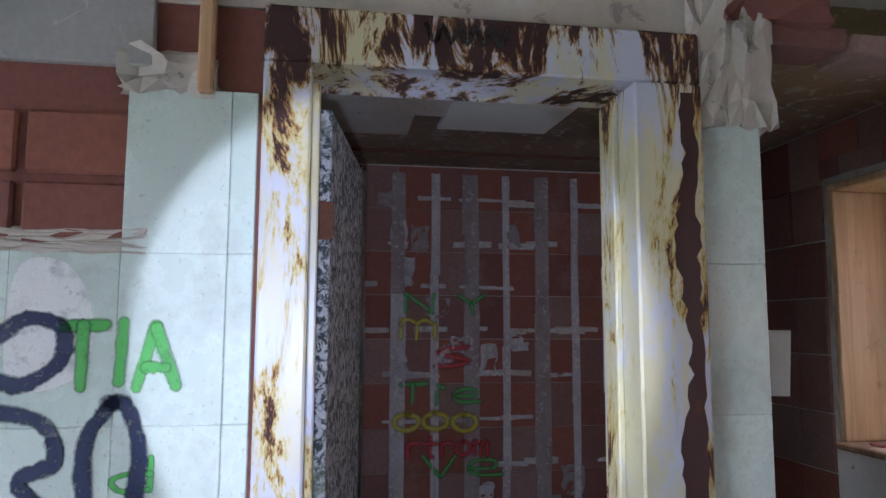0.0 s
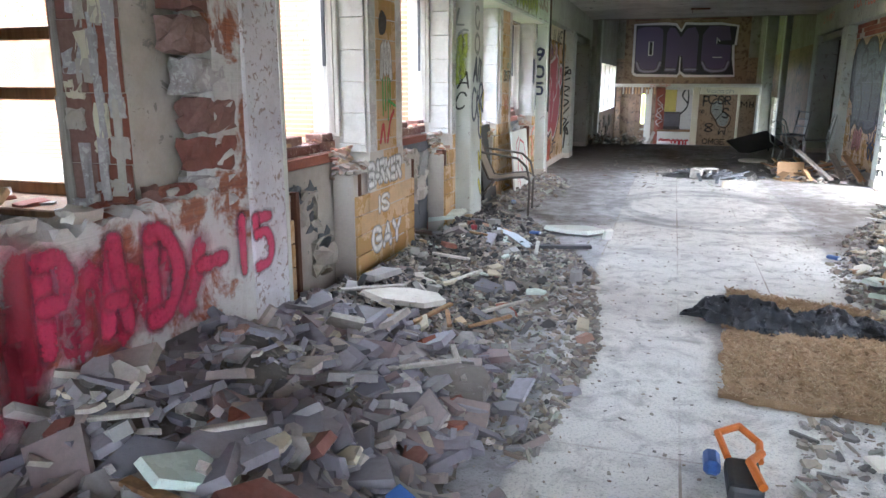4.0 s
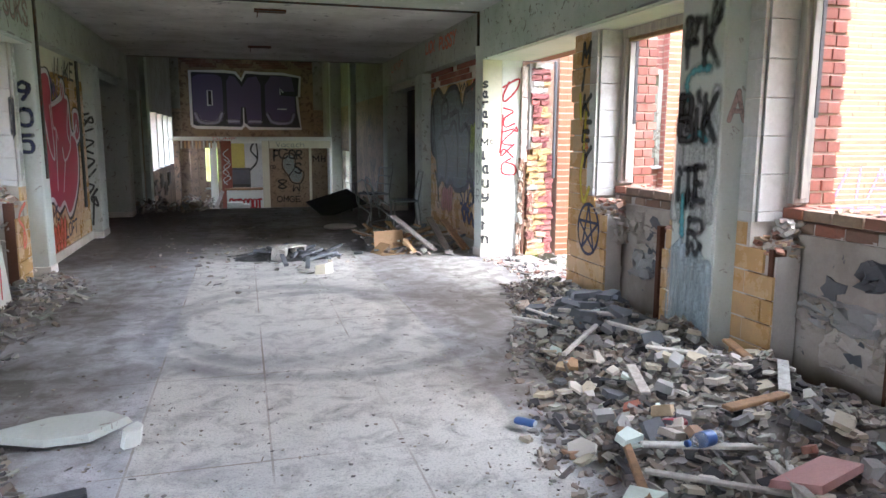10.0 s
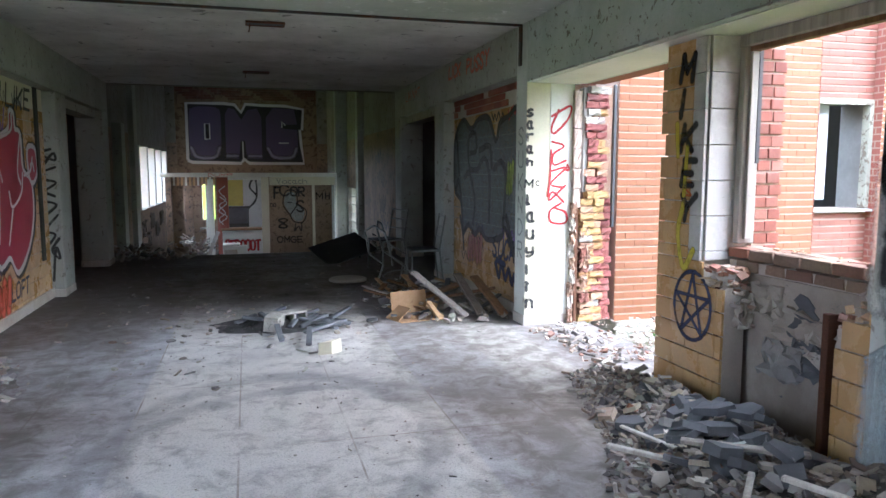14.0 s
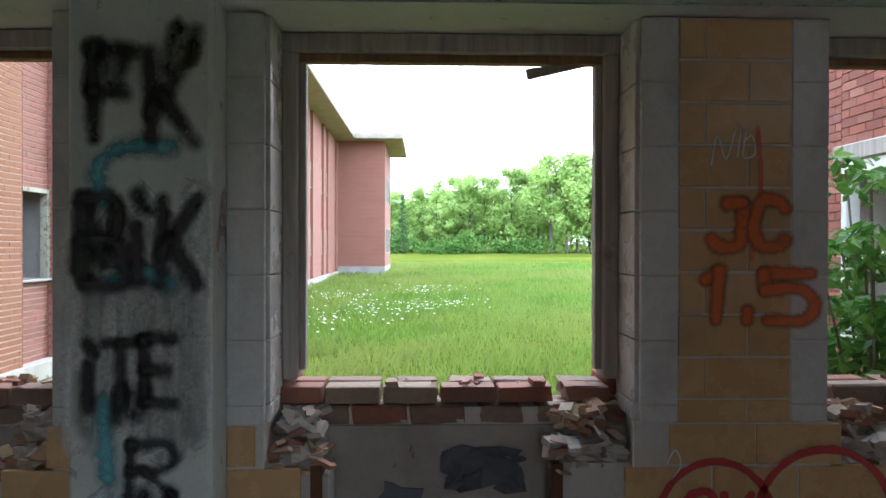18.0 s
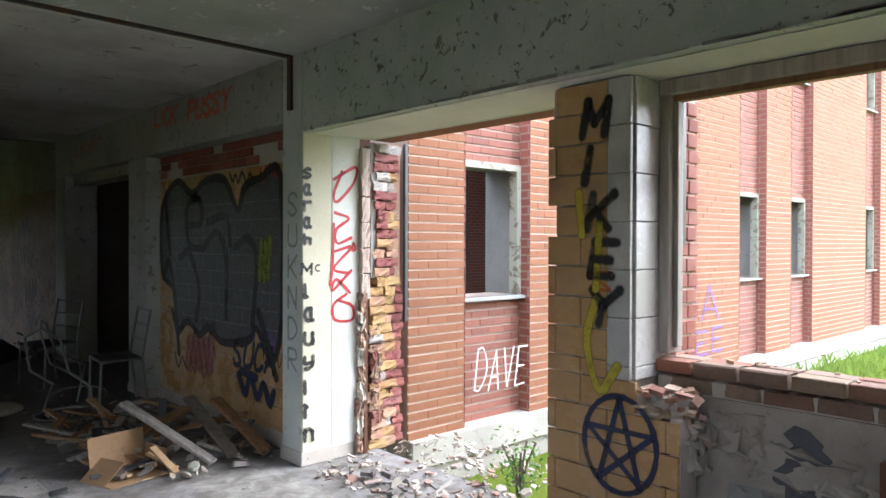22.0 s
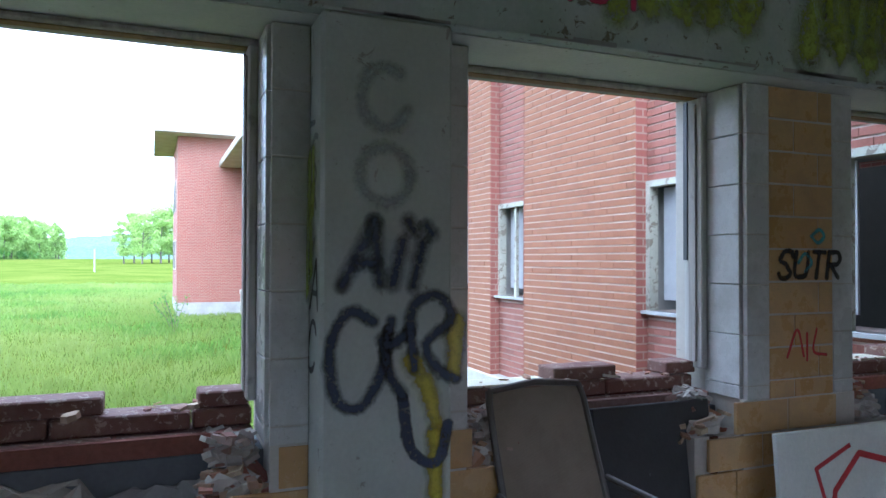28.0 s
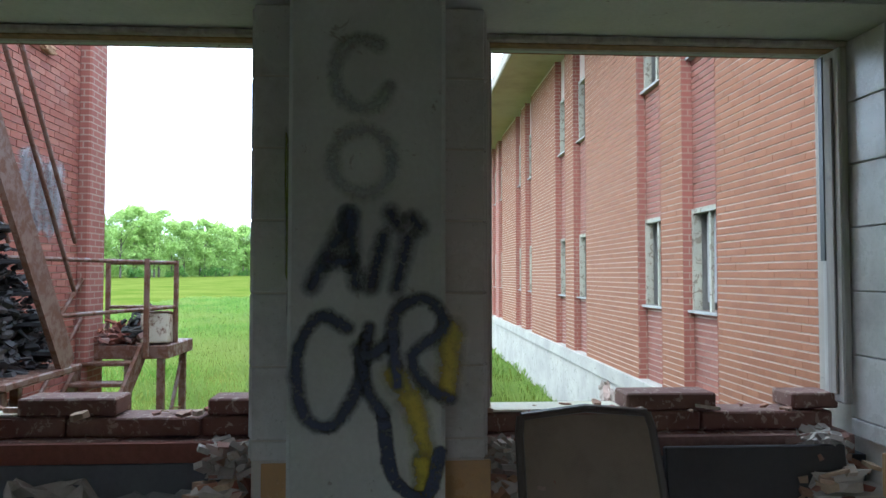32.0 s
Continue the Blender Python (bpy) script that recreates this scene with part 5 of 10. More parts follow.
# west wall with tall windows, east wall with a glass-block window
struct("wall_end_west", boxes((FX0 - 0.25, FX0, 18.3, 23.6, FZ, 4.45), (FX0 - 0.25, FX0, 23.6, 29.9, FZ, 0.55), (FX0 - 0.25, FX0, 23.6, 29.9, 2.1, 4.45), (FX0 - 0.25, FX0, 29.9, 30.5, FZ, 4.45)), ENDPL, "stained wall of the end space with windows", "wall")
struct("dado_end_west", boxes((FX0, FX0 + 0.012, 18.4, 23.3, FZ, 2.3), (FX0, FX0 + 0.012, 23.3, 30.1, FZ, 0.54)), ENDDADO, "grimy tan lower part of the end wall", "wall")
for i in range(5):
    y = 23.6 + i * 1.5
    struct("window_post_%d" % i, boxes((FX0 - 0.2, FX0 + 0.03, y, y + 0.22, 0.55, 2.1), bev=0.008), WHITEP, "pale post between the end windows", "window")
# dark slabs on the plaster, coloured as the shade of broken holes
for i, (y, z) in enumerate(((24.2, 0.1), (24.9, -0.25), (25.6, 0.2), (26.6, -0.1), (27.6, 0.15), (24.5, -0.6))):
    ob = part("plaster_hole", rough_box(0.03, 0.5, 0.34, 0.06, 620 + i, 2), DARKPASS)
    ob.matrix_basis = pose(FX0 + 0.008, y, z)
    tagged(ob, "dark patch painted as the shade of a plaster hole", "hole", "holes in the plaster")
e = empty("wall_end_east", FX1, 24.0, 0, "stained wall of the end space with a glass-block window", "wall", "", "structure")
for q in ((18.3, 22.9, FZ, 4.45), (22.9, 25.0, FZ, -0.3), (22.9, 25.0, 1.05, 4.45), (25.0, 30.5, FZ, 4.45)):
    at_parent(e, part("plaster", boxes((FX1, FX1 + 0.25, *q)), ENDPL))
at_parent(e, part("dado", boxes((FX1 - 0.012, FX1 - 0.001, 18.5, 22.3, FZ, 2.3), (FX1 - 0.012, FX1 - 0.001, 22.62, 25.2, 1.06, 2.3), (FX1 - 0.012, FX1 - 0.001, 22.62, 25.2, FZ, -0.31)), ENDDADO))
for i in range(1, 10):
    at_parent(e, part("mortar_bar", boxes((FX1 + 0.05, FX1 + 0.13, 22.9 + 0.21 * i - 0.012, 22.9 + 0.21 * i + 0.012, -0.3, 1.05)), MINT))
for i in range(1, 6):
    at_parent(e, part("mortar_bar", boxes((FX1 + 0.054, FX1 + 0.126, 22.9, 25.0, -0.3 + 0.225 * i - 0.012, -0.3 + 0.225 * i + 0.012)), MINT))
struct("pilaster_end_east", boxes((FX1 - 0.16, FX1, 22.3, 22.62, FZ, 4.3), (2.80, FX1, 25.22, 25.5, FZ, 4.4), bev=0.01), MINTDIM, "pale green pilasters of the end space", "pilaster")
struct("pilaster_end_west", boxes((FX0, FX0 + 0.18, 20.4, 20.8, FZ, 2.4), (FX0, FX0 + 0.12, 22.4, 22.9, FZ, 4.4)), MINTDIM, "pale pilasters of the end space", "pilaster")
for side, a in (("west", FX0 + 0.004), ("east", FX1 - 0.034)):
    struct("frame_upper_" + side, boxes((a, a + 0.03, 18.42, 18.46, 2.3, 2.86), (a, a + 0.03, 18.42, 18.75, 2.82, 2.86)), DARKSTEEL, "thin dark steel strip on the plaster", "trim")
# cross wall with a ledge and openings, and what stands behind it
e = empty("gallery_wall", 0.6, 25.1, FZ, "cross wall with a white ledge, openings and graffiti", "wall", "", "structure")
BROWNPANEL = aged("brown_panel", (0.30, 0.215, 0.14), (0.22, 0.15, 0.10), (0.13, 0.09, 0.06), big=2, chips=0.58)
for nm, q, mt, lb in (("ledge", (-1.68, 2.74, 24.85, 25.3, 1.335, 1.445), WHITEP, "white concrete ledge with a red tag"), ("ledge_beam", (1.03, 2.74, 24.95, 25.2, 1.12, 1.332), CREAM, "dirty cream beam under the ledge"),
                      ("post", (0.81, 1.0, 24.9, 25.12, FZ, 1.332), CREAM, ""), ("end_post", (2.745, 2.79, 24.9, 25.2, FZ, 1.44), WHITEP, ""), ("infill", (1.0, 2.74, 25.75, 25.85, FZ, 1.332), BROWNPANEL, "brown panel with black spray drawings"),
                      ("infill_post", (2.19, 2.26, 25.62, 25.74, FZ, 1.3), CREAM, ""), ("counter_front", (-0.20, 0.805, 24.95, 25.08, FZ, -0.06), WHITEP, "white counter front with red letters"),
                      ("counter_top", (-0.24, 0.805, 24.90, 25.35, -0.055, 0.0), WOODBROWN, ""), ("brick_pier", (-0.31, -0.03, 24.98, 25.2, FZ, 1.332), BRICK, "red brick pier with pale scrawl"),
                      ("side_post", (-1.55, -1.40, 24.9, 25.1, FZ, 1.332), ENDDADO, ""), ("lintel", (-0.03, 0.81, 25.0, 25.12, 1.26, 1.332), WHITEP, ""),
                      ("cross_panel", (-0.72, -0.5, 27.4, 27.5, FZ, 1.25), WHITEP, ""), ("cross_panel", (-1.25, -1.02, 26.6, 26.72, FZ, 1.25), ENDDADO, ""),
                      ("back_panel", (-0.10, 0.33, 27.0, 27.08, FZ, 1.4), aged("dirty_yellow_paint", (0.58, 0.50, 0.13), (0.48, 0.40, 0.12), (0.3, 0.24, 0.1), big=3), "dirty yellow panel"),
                      ("back_panel", (0.335, 1.0, 27.0, 27.08, FZ, 1.4), GREY, "pale grey panel with a black curve")):
    at_parent(e, part(nm, boxes(q, bev=0.008), mt, label=lb))
for i in range(11):
    x = -1.37 + i * 0.098
    at_parent(e, part("slat", boxes((x, x + 0.045, 25.0, 25.06, 1.12, 1.332), bev=0.004), WOODWARM if i % 3 else WHITEP))
ob = empty("white_appliance", 0.12, 24.6, FZ, "dented white appliance standing before the counter", "appliance")
part("body", bevel(boxes((-0.3, 0.3, -0.2, 0.2, 0, 0.68)), 0.03, 2), WHITEP, ob)
part("top", bevel(boxes((-0.31, 0.12, -0.21, 0.21, 0.685, 0.74)), 0.01), WHITEP, ob)
part("door", bevel(boxes((-0.27, 0.05, -0.215, -0.201, 0.08, 0.6)), 0.005), PLASTER, ob)
ob = empty("black_cabinet", 0.2, 26.2, FZ, "black box standing behind the counter", "cabinet")
part("body", bevel(boxes((-0.28, 0.28, -0.2, 0.2, 0, 1.62)), 0.01), DARKROOM, ob)
part("door", bevel(boxes((-0.26, 0.26, -0.215, -0.201, 1.15, 1.58)), 0.005), DARKC, ob)
ob = tagged(part("leaning_plank", bevel(boxes((-0.05, 0.05, -0.015, 0.015, 0, 1.15)), 0.004), WOODGREY), "pale plank leaning against the brick pier", "plank")
ob.matrix_world = pose(-0.72, 24.6, FZ, -14, 22, 0)

# ---------------------------------------------------------------- outside: ground, wings of the building
GW, GE = -1.3, -0.45
bm = bmesh.new()
gx = [-900, -300, -180, -90, -45, -15, -8, -4, -2.0, 0.7, 3.2, 5, 8, 15, 30, 60, 92, 120, 300, 900]
gy = [-900, -300, -100, -40, -15, -5, 0, 4, 8, 12, 20, 40, 100, 300, 900]
RISE = ((-900, 3.0), (-300, 1.4), (-180, 0.3), (-90, -0.75), (-45, GW), (-2, GW), (3.2, GE), (30, GE), (60, -0.05), (92, 0.6), (120, 0.9), (900, 2.0))
def gz(x):
    """The meadow's height: level by the house, rising gently far off."""
    for (a, p), (b, q) in zip(RISE, RISE[1:]):
        if x <= b:
            return p + (q - p) * (x - a) / (b - a)
    return RISE[-1][1]
gv = [[bm.verts.new((x, y, gz(x))) for y in gy] for x in gx]
for i in range(len(gx) - 1):
    for j in range(len(gy) - 1):
        if not (-2.0 <= gx[i] and gx[i + 1] <= 3.2 and -5 <= gy[j] and gy[j + 1] <= 40):
            bm.faces.new((gv[i][j], gv[i + 1][j], gv[i + 1][j + 1], gv[i][j + 1]))
struct("ground", bm, GRASSG, "bright green meadow ground", "ground")
struct("foundation", boxes((-2.28, -2.0, -3.2, 31, -1.6, -0.02), (3.45, 3.66, -3.2, 31, -1.6, -0.02)), CONC, "concrete foundation wall of the hall", "foundation")


def brick_field(name, x0, x1, yf, z0, z1, depth, mat, parent, step=0.2133, course=0.0765, joint=0.012, head=0.005):
    """Joined running-bond bricks standing proud of a wall that faces south."""
    vs, fs = [], []
    r = random.Random(int(x0 * 10) + 3)
    z, row = z0, 0
    while z < z1 - 0.03:
        h = min(course, z1 - z) - joint
        x = x0 - (row % 2) * step / 2
        while x < x1:
            a, b = max(x, x0) + head, min(x + step, x1) - head
            x += step
            if b - a < 0.03:
                continue
            y = yf - depth + r.uniform(-.002, .002)
            n = len(vs)
            vs += [(a, y, z), (b, y, z), (b, y, z + h), (a, y, z + h), (a, yf, z), (b, yf, z), (b, yf, z + h), (a, yf, z + h)]
            fs += [(n, n + 1, n + 2, n + 3), (n + 3, n + 2, n + 6, n + 7), (n + 4, n + 5, n + 1, n), (n + 1, n + 5, n + 6, n + 2), (n + 4, n, n + 3, n + 7)]
        z += course
        row += 1
    ob = new(name, ptmesh(name, vs, fs, mat))
    ob["kind"] = "stuff"
    return at_parent(parent, ob)


k = Nodes("brick_wall_far")
bt = k.n.new("ShaderNodeTexBrick")
sw = k.n.new("ShaderNodeCombineXYZ")
k.l.new(k.math("ADD", k.axis(0), k.axis(1)), sw.inputs[0])
k.l.new(k.axis(2), sw.inputs[1])
k.l.new(sw.outputs[0], bt.inputs["Vector"])
bt.inputs["Scale"].default_value, bt.inputs["Brick Width"].default_value, bt.inputs["Row Height"].default_value = 1.0, 0.2133, 0.0765
bt.inputs["Mortar Size"].default_value = 0.009
bt.inputs["Color1"].default_value, bt.inputs["Color2"].default_value, bt.inputs["Mortar"].default_value = (0.23, 0.072, 0.052, 1), (0.27, 0.09, 0.064, 1), (0.32, 0.22, 0.17, 1)
f = k.noise(1.2, 6, 0.7)
BRICKFAR = k.done(k.mix(k.ramp(f, (0.45, 0.0), (0.75, 0.4)), bt.outputs[0], (0.20, 0.085, 0.062)), 0.9)


RIBCORE = aged("rib_mortar", (0.46, 0.36, 0.30), (0.36, 0.27, 0.22), (0.27, 0.20, 0.16))
BRICK_RIB = brickish("rib_brick", (0.23, 0.085, 0.058), (0.28, 0.105, 0.07), (0.20, 0.075, 0.052), mortar=(0.34, 0.2, 0.15))


FOOTING = aged("weathered_footing", (0.42, 0.39, 0.33), (0.31, 0.29, 0.25), (0.22, 0.22, 0.18), big=1.3, cover=0.5, chips=0.6, rough=0.95)


def wing(name, x0, x1, yf, pairs, gap, ww, zb, ground, eave, label, xdetail, far_x, far_y, stone):
    """A two-storey brick wing that faces south, with recessed window strips, plinth, eaves and a far cross block."""
    e = empty(name, (x0 + x1) / 2, yf, ground, label, "building")
    strips = []
    for p in pairs:
        strips += [(p, p + ww), (p + ww + gap, p + 2 * ww + gap)]
    strips = sorted(q for q in strips if q[0] > x0 and q[1] < x1)
    cuts = [x0] + [v for q in strips for v in q] + [x1]
    for a, b in zip(cuts[::2], cuts[1::2]):
        near = xdetail[0] < (a + b) / 2 < xdetail[1]
        at_parent(e, part("wall", boxes((a, b, yf, yf + 0.5, zb, eave)), WINGMORTAR if near else BRICKFAR))
        if near:
            brick_field("bricks", a, b, yf, zb, min(6.2, eave), 0.008, BRICK_OUT, e, joint=0.017, head=0.0012)
            if eave > 6.3:
                at_parent(e, part("upper_wall", boxes((a, b, yf - 0.011, yf, 6.2, eave)), BRICKFAR))
            # brick returns into the window strips
            for q in (a - 0.004, b):
                if x0 + 0.1 < q < x1 - 0.1:
                    at_parent(e, part("reveal", boxes((q, q + 0.004, yf - 0.011, yf + 0.13, zb, eave)), BRICKFAR))
    for a, b in strips:
        near = xdetail[0] < (a + b) / 2 < xdetail[1]
        for z0, z1 in ((zb, 1.08), (2.30, 4.15), (5.35, eave)):
            at_parent(e, part("spandrel", boxes((a, b, yf + 0.13, yf + 0.5, z0, z1)), RIBCORE if near else BRICKFAR))
            if near and z0 < 5:
                brick_field("ribs", a, b, yf + 0.13, z0, z1, 0.012, BRICK_RIB, e, 0.2133, 0.0765, 0.021, 0.0015)
        for z0, z1 in ((1.08, 2.30), (4.15, 5.35)):
            w = at_parent(e, part("window", boxes((a, b, yf + 0.10, yf + 0.20, z1 - 0.06, z1), (a, a + 0.06, yf + 0.10, yf + 0.20, z0, z1 - 0.06), (b - 0.06, b, yf + 0.10, yf + 0.20, z0, z1 - 0.06)), WINGFRAME))
            lining = at_parent(e, part("lining", boxes((a, a + 0.012, yf + 0.204, yf + 0.56, z0, z1 - 0.02), (b - 0.012, b, yf + 0.204, yf + 0.56, z0, z1 - 0.02), (a + 0.012, b - 0.012, yf + 0.204, yf + 0.56, z1 - 0.032, z1 - 0.02)), WINGLINING))
            lining.parent = w
            lining.matrix_basis = w.matrix_basis.inverted() @ lining.matrix_basis
            # the back panel's dark colour carries the unlit room's shade
            for nm, bb, mm in (("sill", (a, b, yf + 0.04, yf + 0.22, z0 - 0.03, z0), CONC), ("mullion", (a + (b - a) * 0.45, a + (b - a) * 0.45 + 0.05, yf + 0.13, yf + 0.17, z0, z1 - 0.06), WINGFRAME),
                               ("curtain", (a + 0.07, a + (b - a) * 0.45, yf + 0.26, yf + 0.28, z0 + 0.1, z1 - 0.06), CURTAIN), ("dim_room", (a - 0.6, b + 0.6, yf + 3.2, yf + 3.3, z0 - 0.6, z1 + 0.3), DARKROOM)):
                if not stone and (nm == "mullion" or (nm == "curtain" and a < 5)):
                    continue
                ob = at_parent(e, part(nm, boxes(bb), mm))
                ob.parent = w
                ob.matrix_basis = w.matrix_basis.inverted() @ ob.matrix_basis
    at_parent(e, part("plinth", boxes((x0, x1, yf - 0.06, yf + 0.5, zb - 0.24, zb), bev=0.01), FOOTING, label="pale concrete plinth band"))
    at_parent(e, part("footing", boxes((x0, x1, yf - 0.02, yf + 0.5, ground - 0.4, zb - 0.24)), FOOTING))
    if stone:
        # panels of rounded field stones set in the footing
        r = random.Random(6)
        me = [meshof("stone", rough_box(0.30, 0.05, 0.25, 0.035, 40 + i, 2), STONE) for i in range(5)]
        for xa, xb in stone:
            at_parent(e, part("stone_panel", boxes((xa, xb, yf - 0.03, yf - 0.018, ground - 0.3, zb - 0.30)), STONEBED))
            for iz in range(4):
                for ix in range(int((xb - xa) / 0.29)):
                    piece("stone", me[r.randrange(5)], Matrix.Translation(-Vector(e.location)) @ pose(xa + 0.16 + 0.29 * ix + r.uniform(-.03, .03) + (0.07 if iz % 2 else -0.03), yf - 0.035, zb - 0.45 - 0.25 * iz + r.uniform(-.04, .04), 0, r.uniform(-50, 50), 0), e)
    at_parent(e, part("roof", boxes((x0, x1, yf - 1.1, yf + 9, eave, eave + 0.32), bev=0.03), ROOFEDGE, label="pale concrete roof edge with a deep overhang"))
    at_parent(e, part("rear_wall", boxes((x0, x1, yf + 8, yf + 8.3, ground, eave)), BRICKFAR))
    fx0, fx1 = sorted(far_x)
    high = max(eave, 7.7)
    at_parent(e, part("cross_block", boxes((fx0, fx1, far_y, yf + 7, ground + 0.7, high)), BRICKFAR, label="brick cross block at the end of the wing"))
    at_parent(e, part("cross_footing", boxes((fx0, fx1, far_y, yf + 7, ground - 0.4, ground + 0.7)), CONC))
    at_parent(e, part("cross_roof", boxes((fx0 - 1.1, fx1 + 1.1, far_y - 1.1, yf + 9, high + 0.004, high + 0.36), bev=0.03), ROOFEDGE))
    for i in range(3):
        xx = fx0 + 1.2 + i * 1.6
        if xx + 1.0 < fx1:
            for z in (1.0, 4.1):
                w = at_parent(e, part("window", boxes((xx, xx + 1.0, far_y - 0.03, far_y + 0.05, z, z + 1.6)), WOODGREY))
                # opaque pane; the dark of the room behind is put into its colour
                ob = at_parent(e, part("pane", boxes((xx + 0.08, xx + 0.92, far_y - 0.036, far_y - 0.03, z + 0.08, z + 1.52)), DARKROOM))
                ob.parent = w
                ob.matrix_basis = w.matrix_basis.inverted() @ ob.matrix_basis
    return e


wing("wing_east", 4.02, 44, 12.08, [4.65 + 5.25 * i for i in range(8)], 0.9, 0.86, -0.02, GE, 7.7, "long two-storey orange brick wing with tall window strips", (3, 24), (43, 50), 9.3, None)
wing("wing_west", -40, -2.35, 11.38, [-4.95, -9.68] + [-15.1 - 5.45 * i for i in range(5)], 0.72, 0.92, 0.02, GW, 6.25, "long two-storey orange brick wing on a stone footing", (-24, -2.3), (-44, -37), 8.3, [(-11.5, -9.6), (-9.3, -7.2), (-6.5, -4.2)])
struct("wall_link_west", boxes((-2.4, -2.2, 11.78, 18.3, -1.4, 4.4)), BRICKFAR, "brick return wall of the wing", "wall")
# brick block with the fire stairs, west
e = empty("stair_block", -8.0, 2.0, GW, "damaged red brick block beside the fire stairs", "building")
at_parent(e, part("wall", boxes((-8.5, -5.0, -6.0, 4.2, GW - 0.3, 7.5)), MORTAR))
ob = brick_field("bricks", 4.95, 8.5, 0, GW, 6.3, 0.014, BRICK, e)
ob.matrix_basis = Matrix.Translation(-Vector(e.location)) @ pose(0, 4.2, 0, 0, 0, 180)
at_parent(e, part("corner_pier", boxes((-8.56, -8.1, 4.2, 4.34, GW, 7.5), bev=0.02), BRICKFAR))
for i in range(26):
    chipped(e, "torn_brick", -5.2 - rng.uniform(0, 2.2), 4.235, 3.6 + rng.uniform(-.1, 1.6), 0.2, 0.10, 0.07, 0.012, BRICK_MIX, 700 + i)
# brick block on the east side, with a white window
e = empty("east_block", 7.0, 1.0, GE, "red brick block with a white framed window", "building")
at_parent(e, part("wall", boxes((3.7, 5.75, -6, 3.4, GE - 0.3, 6.5), (6.75, 11, -6, 3.4, GE - 0.3, 6.5), (5.75, 6.75, -6, 3.4, 2.25, 6.5), (5.75, 6.75, -6, 3.4, GE - 0.3, 0.75)), MORTAR))
for a, b, z0, z1 in ((3.72, 5.75, GE, 4.6), (6.75, 11, GE, 4.6), (5.75, 6.75, 2.4, 4.6), (5.75, 6.75, GE, 0.72)):
    ob = brick_field("bricks", -b, -a, 0, z0, z1, 0.016, BRICK, e)
    ob.matrix_basis = Matrix.Translation(-Vector(e.location)) @ pose(0, 3.4, 0, 0, 0, 180)
w = at_parent(e, part("window", boxes((5.75, 5.83, 3.3, 3.42, 0.75, 2.25), (6.67, 6.75, 3.3, 3.42, 0.75, 2.25), (5.83, 6.67, 3.3, 3.42, 2.15, 2.25), (5.83, 6.67, 3.3, 3.42, 1.42, 1.50), bev=0.005), WHITEP))
at_parent(e, part("lintel", boxes((5.65, 6.85, 3.3, 3.44, 2.26, 2.40), bev=0.01), WOODGREY))
# dark panel behind the window, the unlit room's shade in its colour
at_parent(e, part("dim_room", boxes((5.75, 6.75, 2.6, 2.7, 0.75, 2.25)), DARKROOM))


# ---------------------------------------------------------------- graffiti: flat paint on the walls
def facing(side, u, z):
    """The pose of a flat drawing on a wall: x to the reader's right, y up, z out of the wall."""
    if side == "west":
        return Matrix(((0, 0, 1, u[0]), (1, 0, 0, u[1]), (0, 1, 0, z), (0, 0, 0, 1)))
    if side == "east":
        return Matrix(((0, 0, -1, u[0]), (-1, 0, 0, u[1]), (0, 1, 0, z), (0, 0, 0, 1)))
    if side == "south":
        return Matrix(((1, 0, 0, u[0]), (0, 0, -1, u[1]), (0, 1, 0, z), (0, 0, 0, 1)))
    if side == "north":
        return Matrix(((-1, 0, 0, u[0]), (0, 0, 1, u[1]), (0, 1, 0, z), (0, 0, 0, 1)))
    if side == "colwest":   # the south face of a west column
        return Matrix(((1, 0, 0, u[0]), (0, 0, -1, u[1]), (0, 1, 0, z), (0, 0, 0, 1)))


def sprayed(parent, name, me, m, material, label=""):
    me.materials.clear()
    me.materials.append(material)
    ob = new(name, me)
    if parent:
        ob.parent = parent
        ob.matrix_basis = Matrix.Translation(-Vector(parent.location)) @ m
    else:
        ob.matrix_basis = m
    if label:
        ob["label"] = label
    return ob


